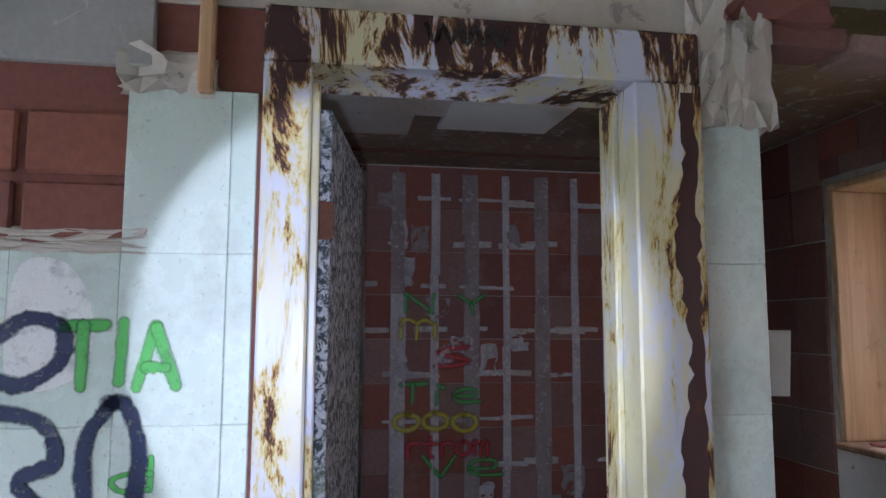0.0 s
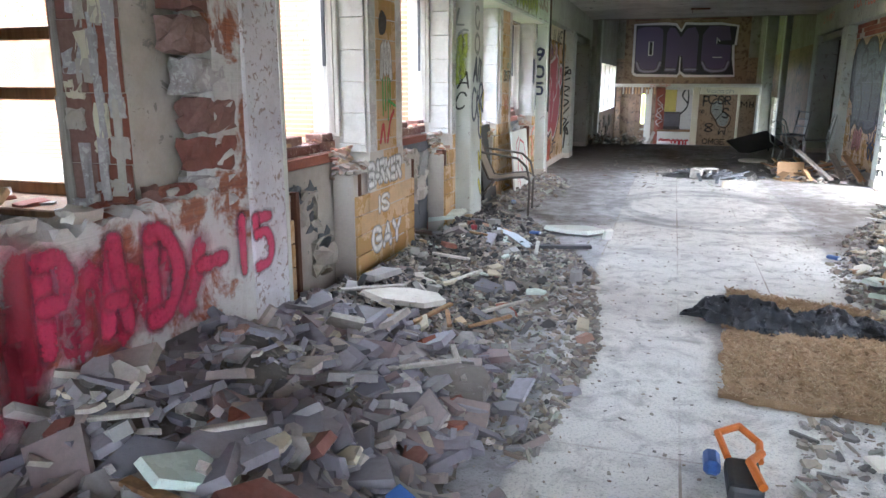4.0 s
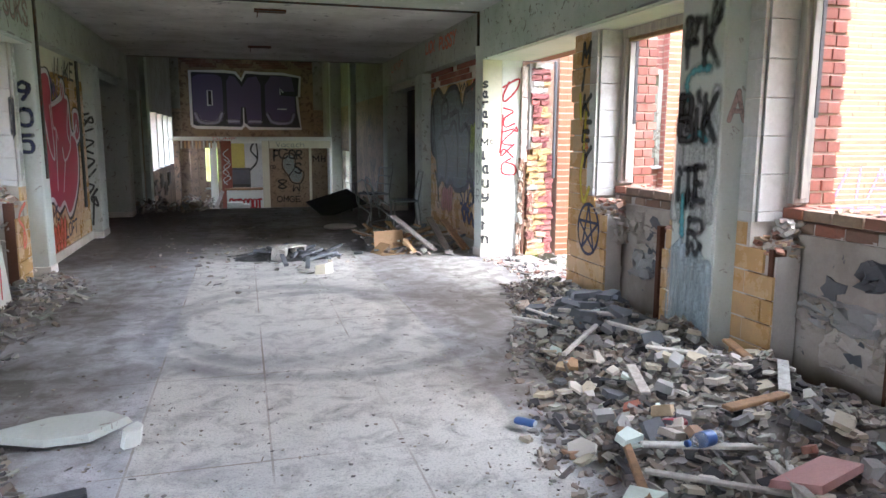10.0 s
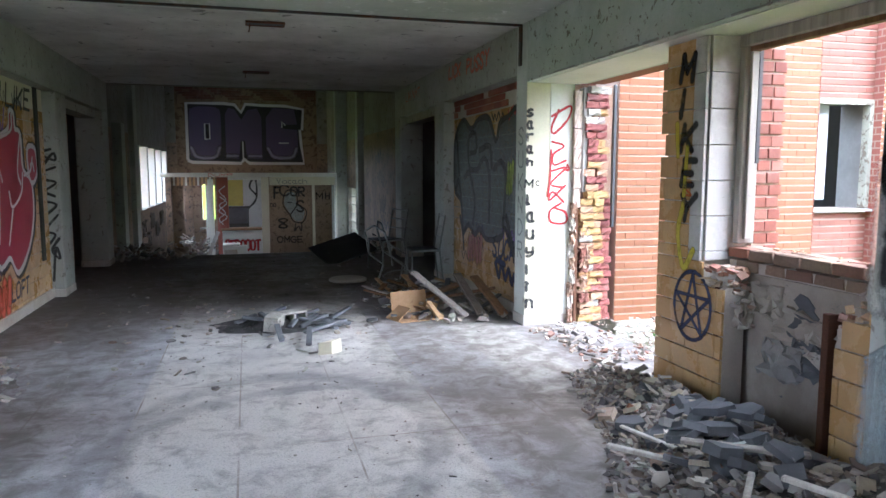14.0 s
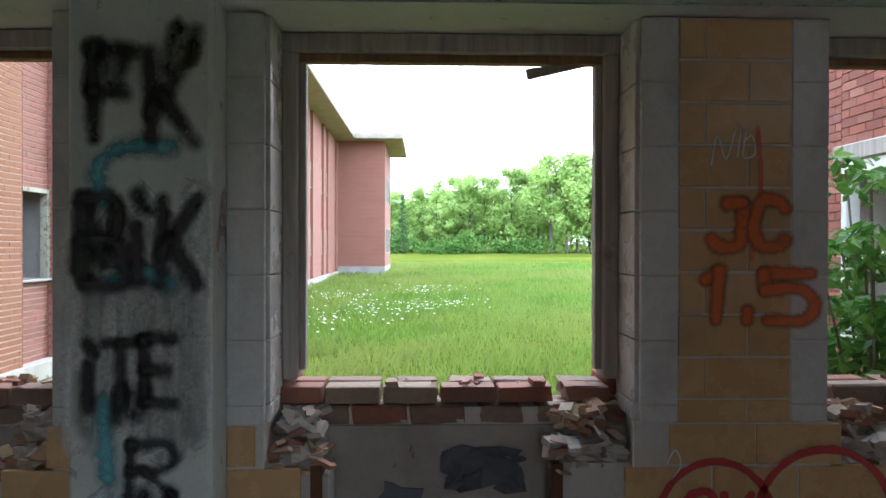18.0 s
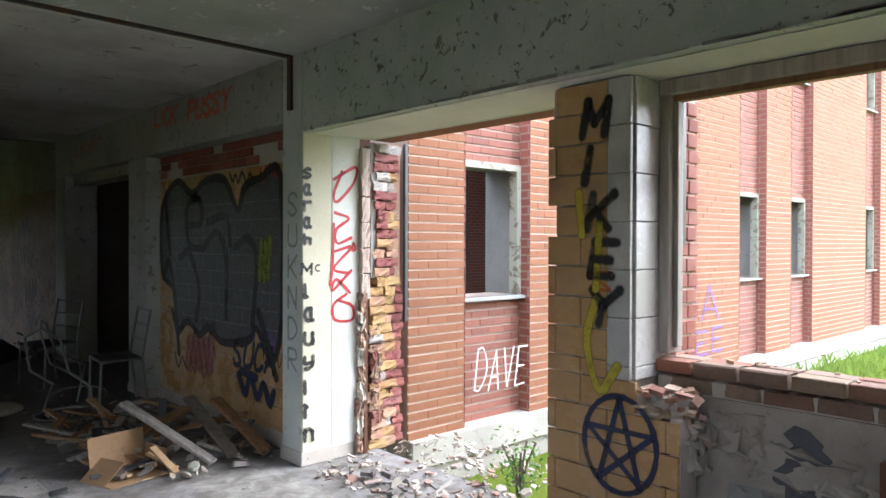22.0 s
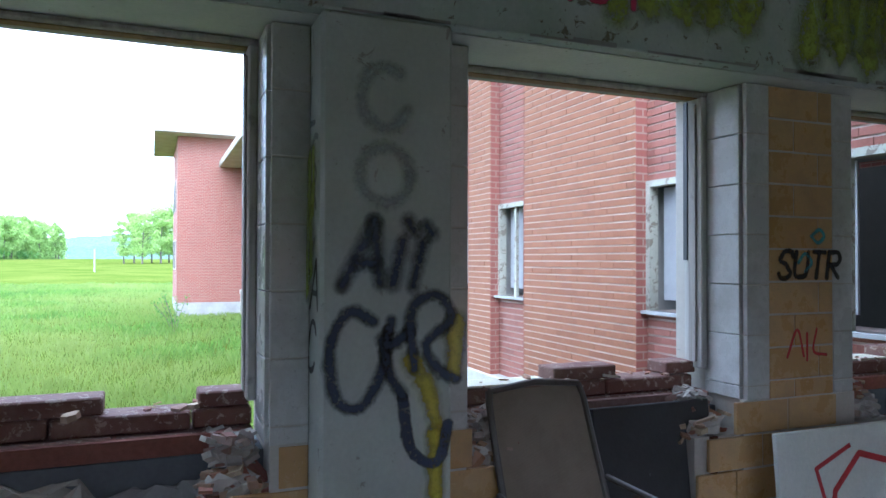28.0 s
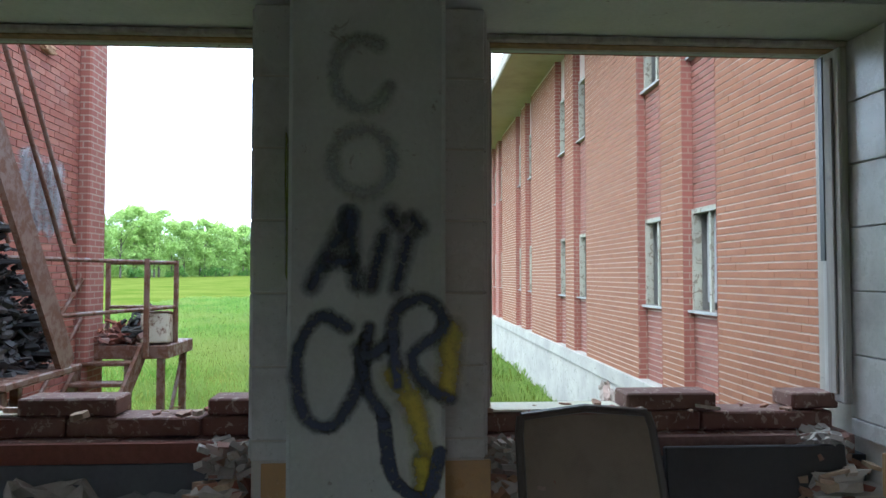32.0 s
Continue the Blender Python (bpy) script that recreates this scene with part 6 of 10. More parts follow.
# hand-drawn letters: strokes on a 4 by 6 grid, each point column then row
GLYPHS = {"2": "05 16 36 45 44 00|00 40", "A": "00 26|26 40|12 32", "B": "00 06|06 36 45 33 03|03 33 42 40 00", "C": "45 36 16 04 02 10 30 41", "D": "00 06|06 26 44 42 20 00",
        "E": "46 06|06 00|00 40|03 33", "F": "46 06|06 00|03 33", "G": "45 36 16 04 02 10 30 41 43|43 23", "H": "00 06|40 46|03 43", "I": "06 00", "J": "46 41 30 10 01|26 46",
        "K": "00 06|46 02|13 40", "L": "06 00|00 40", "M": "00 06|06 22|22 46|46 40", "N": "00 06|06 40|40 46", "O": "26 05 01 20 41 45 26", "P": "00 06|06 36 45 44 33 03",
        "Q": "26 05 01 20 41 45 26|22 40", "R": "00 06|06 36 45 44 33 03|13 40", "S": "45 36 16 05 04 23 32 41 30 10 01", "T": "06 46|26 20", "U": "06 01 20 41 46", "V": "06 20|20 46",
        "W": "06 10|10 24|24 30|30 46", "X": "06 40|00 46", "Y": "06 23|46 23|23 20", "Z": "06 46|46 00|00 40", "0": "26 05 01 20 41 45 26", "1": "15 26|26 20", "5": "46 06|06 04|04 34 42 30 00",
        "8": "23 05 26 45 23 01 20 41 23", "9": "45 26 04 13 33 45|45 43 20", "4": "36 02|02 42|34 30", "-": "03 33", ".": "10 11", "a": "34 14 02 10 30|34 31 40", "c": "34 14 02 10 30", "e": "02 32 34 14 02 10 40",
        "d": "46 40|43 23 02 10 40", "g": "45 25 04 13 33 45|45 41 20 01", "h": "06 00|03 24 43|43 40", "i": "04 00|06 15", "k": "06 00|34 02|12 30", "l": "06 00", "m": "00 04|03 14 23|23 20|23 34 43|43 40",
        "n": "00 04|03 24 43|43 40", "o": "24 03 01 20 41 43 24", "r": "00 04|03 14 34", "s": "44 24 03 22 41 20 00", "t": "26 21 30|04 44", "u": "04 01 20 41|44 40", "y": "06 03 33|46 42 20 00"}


def letters(text, w, h, fat=0.02, shear=0.0, soft=0.38):
    """Hand-sprayed letters as flat strokes, fitted into w by h."""
    r = random.Random(len(text) * 31 + int(w * 997) + int(h * 613))
    x, runs = 0.0, []
    for ch in text:
        if ch == " ":
            x += 2.5
            continue
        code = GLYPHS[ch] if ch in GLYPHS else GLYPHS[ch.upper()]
        dy, tilt, mx = r.uniform(-0.3, 0.3), r.uniform(-0.06, 0.06) + shear, 0
        for run in code.split("|"):
            pts = [(int(p[0]), int(p[1])) for p in run.split()]
            mx = max([mx] + [p[0] for p in pts])
            runs.append([(x + p + tilt * q + r.uniform(-0.14, 0.14), q + dy + r.uniform(-0.14, 0.14)) for p, q in pts])
        x += mx + 1.6
    sw = h * (0.085 + 1.9 * fat)
    xs, ys = [p[0] for q in runs for p in q], [p[1] for q in runs for p in q]
    kx, ky = max(0.0, w - sw) / max(0.6, max(xs) - min(xs)), max(0.02, h - sw) / max(0.5, max(ys) - min(ys))
    return ribbon([[(sw / 2 + (p - min(xs)) * kx, sw / 2 + (q - min(ys)) * ky) for p, q in run] for run in runs], sw, 5, soft=soft)


def smooth_line(pts, n=6, closed=False):
    """Catmull-Rom through a few points."""
    P = [Vector((*p, 0)) for p in pts]
    P = [P[-1]] + P + P[:2] if closed else [P[0] * 2 - P[1]] + P + [P[-1] * 2 - P[-2]]
    out = []
    for a, b, c, d in zip(P, P[1:], P[2:], P[3:]):
        for i in range(n):
            t = i / n
            out.append(0.5 * ((2 * b) + (c - a) * t + (2 * a - 5 * b + 4 * c - d) * t * t + (3 * b - a - 3 * c + d) * t ** 3))
    return out if closed else out + [P[-2]]


def ribbon(lines, w, n=6, closed=False, lift=0.0, soft=0.38):
    """Flat strokes of uneven width with round ends; soft tells how far the paint fades out to both sides."""
    bm = bmesh.new()
    uv, u = bm.loops.layers.uv.new("spray"), {}
    half = w / 2 / (1 - 0.5 * soft)
    for q, pts in enumerate(lines):
        c = smooth_line(pts, n, closed)
        if closed:
            c = c + [c[0]]
        prev, up = None, Vector((0, 0, lift + q * 0.00015))
        for i, p in enumerate(c):
            d = c[min(i + 1, len(c) - 1)] - c[max(i - 1, 0)]
            d = Vector((-d.y, d.x, 0)).normalized() if d.length else Vector((0, 1, 0))
            ww = half * (1 + 0.1 * math.sin(i * 0.5 + q * 1.7) + 0.05 * math.sin(i * 1.9 + q * 2))
            row = [bm.verts.new(v) for v in (p + d * ww + up, p + up, p - d * ww * (1 + 0.1 * math.sin(i * 3.7)) + up)]
            u[row[0]], u[row[1]], u[row[2]] = 1.0, 0.0, 1.0
            if prev:
                bm.faces.new((prev[0], prev[1], row[1], row[0]))
                bm.faces.new((prev[1], prev[2], row[2], row[1]))
            if not closed and i in (0, len(c) - 1):
                side = 1 if i == 0 else -1
                out = Vector((-d.y, d.x, 0)) * side
                fan = [p + (d * math.cos(t * 0.5236) + out * math.sin(t * 0.5236)) * ww + up for t in range(7)]
                fan = [bm.verts.new(v) for v in fan]
                mid = bm.verts.new(p + up)
                u[mid] = 0.0
                for v in fan:
                    u[v] = 1.0
                for a, b in zip(fan, fan[1:]):
                    bm.faces.new((mid, a, b))
            prev = row
    for f in bm.faces:
        for corner in f.loops:
            corner[uv].uv = (u[corner.vert], soft)
    bm.normal_update()
    me = bpy.data.meshes.new("strokes")
    bm.to_mesh(me)
    bm.free()
    return me


def scrub(w, h, n, wide, soft=0.9):
    """A patch sprayed in one up-and-down stroke."""
    r = random.Random(int(w * 731 + h * 177) + n)
    return ribbon([[(w * i / n + r.uniform(-.2, .2) * w / n, (h if i % 2 else 0.0) + r.uniform(-.12, .12) * h) for i in range(n + 1)]], wide, 5, soft=soft)


def blob(shapes, n=6, lift=0.0):
    """Filled smooth outlines."""
    bm = bmesh.new()
    for i, pts in enumerate(shapes):
        f = bm.faces.new([bm.verts.new(p + Vector((0, 0, lift + i * 0.0003))) for p in smooth_line(pts, n, True)])
    bmesh.ops.triangulate(bm, faces=bm.faces[:])
    me = bpy.data.meshes.new("fill")
    bm.to_mesh(me)
    bm.free()
    return me


G = 0.003
FAINT = paint("faint_grey_spray", (0.42, 0.46, 0.43), 0.18, seed=39)
PINKISH = paint("faint_rose_spray", (0.48, 0.33, 0.30), 0.1, seed=37)
# east column by the window
c = COLS["east", 1]
for txt, y, z, w, h, fat in (("FK", 8.04, 1.84, 0.36, 0.34, 0.025), ("BiK", 8.07, 1.40, 0.40, 0.32, 0.022), ("iTE", 8.05, 1.02, 0.30, 0.25, 0.025), ("R", 7.92, 0.74, 0.17, 0.20, 0.03)):
    sprayed(c, "graffiti", letters(txt, w, h, fat, soft=0.85), facing("east", (XR - G, y), z), BLK, "soft black sprayed letters")
for y, z, w, h in ((8.02, 2.02, 0.10, 0.12), (8.07, 1.45, 0.12, 0.22), (7.78, 2.1, 0.08, 0.12), (7.95, 1.0, 0.1, 0.1), (7.90, 0.70, 0.12, 0.08)):
    sprayed(c, "graffiti", scrub(w, h, 3, 0.035, 1.0), facing("east", (XR - G * 0.8, y), z), BLK, "black overspray blot")
sprayed(c, "graffiti", scrub(0.36, 0.55, 19, 0.08, 1.0), facing("east", (XR - G * 0.5, 8.06), 0.15), paint("pale_blue_wash", (0.62, 0.72, 0.76), 0.08, seed=43), "pale blue paint wash low on the column")
sprayed(c, "graffiti", scrub(0.36, 0.7, 17, 0.07, 1.0), facing("east", (XR - G * 0.5, 8.06), 0.95), paint("white_wash", (0.74, 0.75, 0.72), 0.10, seed=45), "white paint wash on the column")
sprayed(c, "graffiti", letters("A", 0.13, 0.2, 0.03), facing("colwest", (XR + 0.04, 7.65 - G), 1.52), PINKISH, "faint brown sprayed mark")
sprayed(c, "graffiti", ribbon([[(0, 0), (-0.02, 0.1), (0.06, 0.17), (0.2, 0.17)], [(0.02, -0.25), (0.12, -0.22), (0.2, -0.26)], [(0, -0.62), (0.0, -0.72), (0.01, -0.86)]], 0.045, soft=1.0), facing("east", (XR - G * 0.6, 7.98), 1.68), TEAL, "thin teal spray lines")
# west column
c = COLS["west", 1]
NAVYFADED = paint("faded_navy_spray", (0.04, 0.055, 0.10), 0.06, seed=53)
sprayed(c, "graffiti", letters("Aii", 0.34, 0.25, 0.03, 0.3, soft=1.0), facing("west", (XL + G, 7.70), 1.44), NAVYFADED, "blurred navy sprayed letters")
sprayed(c, "graffiti", ribbon([[(0.14, 0.30), (0.06, 0.33), (0.0, 0.22), (0.02, 0.06), (0.10, 0.03), (0.17, 0.14), (0.19, 0.27)], [(0.17, 0.24), (0.20, 0.12), (0.24, 0.06)], [(0.20, 0.30), (0.19, 0.22), (0.26, 0.26)], [(0.28, 0.14), (0.27, 0.33), (0.36, 0.38), (0.41, 0.30), (0.32, 0.22), (0.37, 0.13), (0.43, 0.10)]], 0.034, soft=0.75), facing("west", (XL + G, 7.68), 1.05), NAVYFADED, "navy sprayed loops on the column")
sprayed(c, "graffiti", ribbon([[(0.0, 0.22), (0.03, 0.05), (0.12, 0.0), (0.16, 0.12)]], 0.035), facing("west", (XL + G * 0.7, 7.92), 0.88), NAVYFADED)
sprayed(c, "graffiti", ribbon([[(0.0, 0.3), (0.06, 0.2), (0.10, 0.02)], [(0.16, 0.42), (0.15, 0.25)], [(0.08, 0.05), (0.09, -0.25)], [(0.0, -0.2), (0.05, -0.36)], [(0.02, -0.5), (0.10, -0.62)]], 0.05, soft=0.9), facing("west", (XL + G * 0.5, 7.95), 0.92), YEL, "yellow dripping spray on the column")
sprayed(c, "graffiti", ribbon([[(0.08 + 0.085 * math.cos(t * 0.7), 0.09 * math.sin(t * 0.7)) for t in range(10)], [(0.08 + 0.08 * math.cos(t * 0.7 + 1), 0.25 + 0.10 * math.sin(t * 0.7 + 1)) for t in range(8)]], 0.03, soft=1.0), facing("west", (XL + G * 0.5, 7.78), 1.82), FAINT, "faint grey-green circles on the column")
# the columns' south faces
sprayed(c, "graffiti", scrub(0.08, 0.4, 3, 0.05), facing("colwest", (XL - 0.14, 7.65 - 0.013), 1.45), LIME, "pale lime spray patch")
for i, (ch, w) in enumerate((("L", 0.10), ("s", 0.12), ("C", 0.12), ("A", 0.13), ("C", 0.13))):
    sprayed(COLS["west", 1], "graffiti", letters(ch, w, 0.17, 0.01, 0.2), facing("colwest", (XL - 0.17 + 0.02 * (i % 2), 7.65 - G), 1.98 - 0.2 * i), BLK if i > 2 else FAINT, "thin tag running down the column")
# pier with orange letters, hearts below
XP = XR + 0.156
def on(kind, y, z, me, mat, label="", parent=None, side="east"):
    x = (XP if side == "east" else XL - 0.156 + 0.0)
    ob = sprayed(parent, kind, me, facing(side, (x - (G if side == "east" else -G), y), z), mat, label)
    if not parent:
        tagged(ob, label, "graffiti")
    return ob


on("graffiti", 6.03, 1.52, letters("JC", 0.30, 0.20, 0.07, soft=0.7), ORANGE, "orange sprayed letters on glazed tile")
on("graffiti", 6.05, 1.27, letters("1.5", 0.42, 0.21, 0.06, soft=0.7), ORANGE, "orange sprayed number on glazed tile")
on("graffiti", 6.01, 1.82, ribbon([[(0, 0), (0.02, 0.10), (0.05, 0.02), (0.08, 0.11)], [(0.09, 0.03), (0.10, 0.12), (0.09, 0.14)], [(0.12, 0.12), (0.11, 0.03), (0.15, 0.04), (0.14, 0.1), (0.11, 0.08)]], 0.006), WHT, "small thin white tag on tile")
on("graffiti", 6.18, 0.43, ribbon([[(0.19 + 0.20 * math.cos(t * 0.628), 0.17 + 0.21 * math.sin(t * 0.628)) for t in range(10)]], 0.022, closed=True), RED, "red sprayed circle on tan tile")
on("graffiti", 5.80, 0.43, ribbon([[(0.19 + 0.24 * math.cos(t * 0.628), 0.17 + 0.25 * math.sin(t * 0.628)) for t in range(10)]], 0.024, closed=True), RED, "red sprayed circle on tan tile")
on("graffiti", 6.11, 0.50, letters("2K", 0.26, 0.22, 0.02), RED, "red letters inside a sprayed circle")
on("graffiti", 6.16, 0.80, ribbon([[(0, 0), (0.03, 0.05), (0.05, 0.0), (0.02, -0.05)]], 0.006), WHT, "tiny white tag on tan tile")
on("graffiti", 5.85, 1.95, ribbon([[(0, 0), (0.01, -0.2), (-0.02, -0.45)]], 0.012), SALMON, "faint pink spray streak on tile")
# pier with the star
pe = PIER_EAST2
def onp(y, z, me, mat, label=""):
    return sprayed(pe, "graffiti", me, facing("east", (XP - G, y), z), mat, label)


for i, ch in enumerate("MIKEY"):
    onp(9.80 - 0.015 * i, 2.05 - 0.22 * i, letters(ch, 0.19 if ch != "I" else 0.07, 0.20, 0.06, 0.15, soft=0.5), BLK, "black sprayed letters running down the tile")
circ = [(0.19 * math.cos(t * 0.628), 0.22 * math.sin(t * 0.628)) for t in range(10)]
onp(9.57, 0.645, ribbon([circ], 0.026, closed=True), BLU, "navy circle with a star")
star = [(0.18 * math.cos(radians(90 + 144 * t)), 0.21 * math.sin(radians(90 + 144 * t))) for t in range(6)]
onp(9.57, 0.645, ribbon([[a, b] for a, b in zip(star, star[1:])], 0.024, n=2, lift=0.0006), BLU)
onp(9.70, 1.30, ribbon([[(0, 0), (-0.05, -0.2), (0.02, -0.42), (0.12, -0.3)], [(-0.1, 0.5), (-0.08, 0.3)], [(0.02, 0.35), (0.0, 0.05)]], 0.04), YEL, "short yellow spray curves on tile")
onp(9.72, 1.35, ribbon([[(0.02, 0), (0.10, 0.0), (0.0, 0.06), (0.1, 0.08)]], 0.012), ORANGE)
# beam, west: large words
def word(side, x, y, z, t, w, h, mat, fat=0.02, label="", shear=0.0, soft=0.5):
    return tagged(sprayed(None, "graffiti", letters(t, w, h, fat, shear, soft=soft), facing(side, (x, y), z), mat), label or "sprayed letters on the wall", "graffiti")


word("west", XL + G, 4.12, 2.47, "TONY", 0.92, 0.24, BLU, 0.045, "navy sprayed letters on the pale beam", soft=0.9)
word("west", XL + G, 5.10, 2.45, "159AY", 0.92, 0.22, SALMON, 0.045, "red sprayed letters on the pale beam", soft=0.9)
word("west", XL + G, 6.35, 2.47, "LOFT", 1.18, 0.25, BLU, 0.04, "soft navy sprayed letters on the pale beam", soft=0.95)
word("west", XL + G, 7.9, 2.48, "SLONCY", 1.0, 0.24, MAGENTA, 0.008, "faint red sprayed letters on the beam")
word("west", XL + G, 11.2, 2.48, "SUKS", 0.75, 0.26, PINKISH, 0.02, "faint red sprayed letters at the beam's end", soft=1.0)
tagged(sprayed(None, "graffiti", scrub(1.35, 0.34, 15, 0.13), facing("west", (XL + G * 0.8, 9.75), 2.45), LIME), "lime green spray patch on the beam", "graffiti")
tagged(sprayed(None, "graffiti", scrub(0.7, 0.2, 9, 0.1), facing("west", (XL + G * 0.8, 8.75), 2.5), LIME), "lime green spray patch on the beam", "graffiti")
# piers, west
def onw(y, z, me, mat, label):
    return on("graffiti", y, z, me, mat, label, None, "west")


onw(5.44, 0.68, letters("BARKER", 0.66, 0.20, 0.085, soft=0.8), WHT, "white sprayed letters on tan tile")
onw(5.62, 0.47, letters("IS", 0.22, 0.14, 0.085, soft=0.8), WHT, "white sprayed letters on tan tile")
onw(5.48, 0.18, letters("GAY", 0.60, 0.20, 0.085, soft=0.8), WHT, "white sprayed letters on tan tile")
onw(5.70, 1.78, blob([[(0, 0), (0.10, 0.02), (0.13, 0.12), (0.04, 0.17), (-0.02, 0.1)]]), BLK, "black spray blot on tile")
onw(5.72, 1.50, scrub(0.18, 0.2, 6, 0.06, 0.5), WHT, "pale painted-out patch on tile")
onw(5.74, 1.20, ribbon([[(0, 0), (0, 0.26)], [(0.05, 0.04), (0.05, 0.27)], [(0.10, -0.04), (0.10, 0.27)], [(0.14, 0.06), (0.14, 0.26)], [(0.12, 0.1), (0.25, 0.06)]], 0.02), GRN, "green dripping spray lines")
onw(5.68, 1.0, ribbon([[(0, 0), (0.06, 0.13), (0.09, 0.0)], [(0.14, 0.0), (0.2, 0.15), (0.27, 0.22)]], 0.03), RED, "red sprayed scrawl on tile")
onw(9.72, 1.46, letters("SUTR", 0.40, 0.14, 0.035, 0.2), BLK, "black marker tag on tile")
onw(9.93, 1.66, ribbon([[(0, 0), (0.05, 0.03), (0.08, 0.0), (0.04, -0.03), (0.0, 0.0)], [(-0.08, -0.12), (-0.04, -0.08), (0.0, -0.12), (-0.04, -0.16)]], 0.016), TEAL, "small teal rings on tile")
onw(9.78, 1.12, ribbon([[(0, 0), (0.06, 0.12), (0.1, 0.0)], [(0.12, 0.1), (0.12, -0.02)], [(0.18, 0.12), (0.16, 0.02), (0.24, 0.0)]], 0.012), RED, "thin red tag on tile")
onw(11.70, 1.45, scrub(0.12, 0.36, 5, 0.06), BLU, "navy blue spray patch on tan tile")
onw(11.66, 0.35, ribbon([[(0.26, 0.42), (0.1, 0.36), (0.02, 0.28), (0.14, 0.2), (0.2, 0.06), (0.12, 0.0), (0.14, 0.14)]], 0.04), SALMON, "red sprayed curl on tan tile")
# 9 0 5 on the wall end, west
for ch, z in (("9", 1.78), ("0", 1.52), ("5", 1.26)):
    word("south", -1.86, 12.03 - G, z, ch, 0.15, 0.20, BLU, 0.05, "navy sprayed number on the pale wall end")
# names on the wall end, east
struct("wall_cream_strip", boxes((3.022, 3.26, 12.022, 12.03, 0.1, 2.33)), CREAM, "cream painted strip on the wall end", "wall")
struct("wall_white_strip", boxes((3.262, 3.50, 12.020, 12.03, 0.1, 2.33)), WHITEP, "white painted strip on the wall end", "wall")
z = 2.09
for ch in "sarah":
    z -= 0.115
    word("south", 3.015, 12.02 - G, z + 0.03, ch, 0.075, 0.085, BLK, 0.11, "black letters running down the wall end")
word("south", 3.0, 12.02 - G, 1.335, "M", 0.10, 0.09, BLK, 0.06, "black letters running down the wall end")
word("south", 3.115, 12.02 - G, 1.36, "c", 0.045, 0.05, BLK, 0.06, "black letters running down the wall end")
z = 1.32
for ch in "Lauylin":
    z -= 0.168
    word("south", 3.02, 12.02 - G, z + 0.02, ch, 0.095 if ch not in "Lil" else 0.05, 0.11, BLK, 0.09, "black letters running down the wall end")
for i, ch in enumerate("SUKNDR"):
    word("east", XR - G, 12.22, 1.75 - 0.22 * i, ch, 0.13, 0.17, FAINT, 0.01, "faint grey letters running down the wall end")
tagged(sprayed(None, "graffiti", ribbon([[(0.03, 1.02), (0.22, 1.12), (0.20, 1.0), (0.06, 0.86), (0.03, 0.92), (0.10, 1.08)], [(0.04, 0.78), (0.16, 0.74), (0.05, 0.66), (0.06, 0.56), (0.18, 0.6)], [(0.03, 0.70), (0.02, 0.42), (0.0, 0.26)], [(0.03, 0.50), (0.18, 0.53), (0.03, 0.38), (0.16, 0.34)], [(0.18, 0.36), (0.02, 0.22), (0.05, 0.3), (0.17, 0.2)], [(0.14, 0.19), (0.03, 0.12), (0.04, 0.01), (0.19, 0.0), (0.19, 0.1), (0.06, 0.15)], [(0.2, 0.56), (0.22, 0.52), (0.19, 0.51), (0.2, 0.56)]], 0.02, soft=0.3), facing("south", (3.245, 12.02 - G), 1.0), RED), "red looping tag running down the white wall end", "graffiti")
word("east", XR - G, 14.72, 2.66, "LICK", 0.55, 0.18, SALMON, 0.04, "red sprayed letters on the beam", 0.15)
word("east", XR - G, 13.95, 2.63, "PUSSY", 0.85, 0.20, SALMON, 0.04, "red sprayed letters on the beam", 0.15)
word("east", XR - G, 17.3, 2.62, "LM NMT", 1.0, 0.16, ORANGE, 0.01, "orange sprayed letters on the far beam")
# red throw-up on the west wall of the dark hall
X2 = XL - 0.138
def piece_of(side, x, u, z, label, layers):
    """A large graffiti piece: its layers of paint lie over one another."""
    e = empty("graffiti_piece", x, u, z, label, "graffiti")
    for i, (name, me, mat) in enumerate(layers):
        sprayed(e, name, me, facing(side, (x + (0.0012 + 0.0011 * i) * (1 if side == "west" else -1), u), z), mat)


BODY = [(0.03, 1.61), (0.25, 1.75), (0.47, 1.81), (0.63, 1.78), (0.69, 1.62), (0.70, 1.45), (1.15, 1.56), (1.22, 1.74), (1.33, 1.73), (1.36, 1.58), (1.52, 1.53), (1.55, 1.18), (1.82, 1.02), (1.85, 0.78), (1.76, 0.53), (1.55, 0.31), (1.20, 0.14), (0.97, 0.31), (0.70, 0.25), (0.48, 0.38), (0.28, 0.42), (0.17, 0.65), (0.20, 0.80), (0.08, 0.86), (0.19, 0.99), (0.05, 1.18)]
EYE = [(1.74, 1.36), (1.88, 1.42), (2.03, 1.38), (2.07, 1.17), (1.92, 1.04), (1.78, 1.08)]


def swell(pts, d):
    """The same outline pushed outwards from its middle."""
    mx, my = sum(p for p, _ in pts) / len(pts), sum(q for _, q in pts) / len(pts)
    return [(p + d * (p - mx) / max(0.2, math.hypot(p - mx, q - my)), q + d * (q - my) / max(0.2, math.hypot(p - mx, q - my))) for p, q in pts]


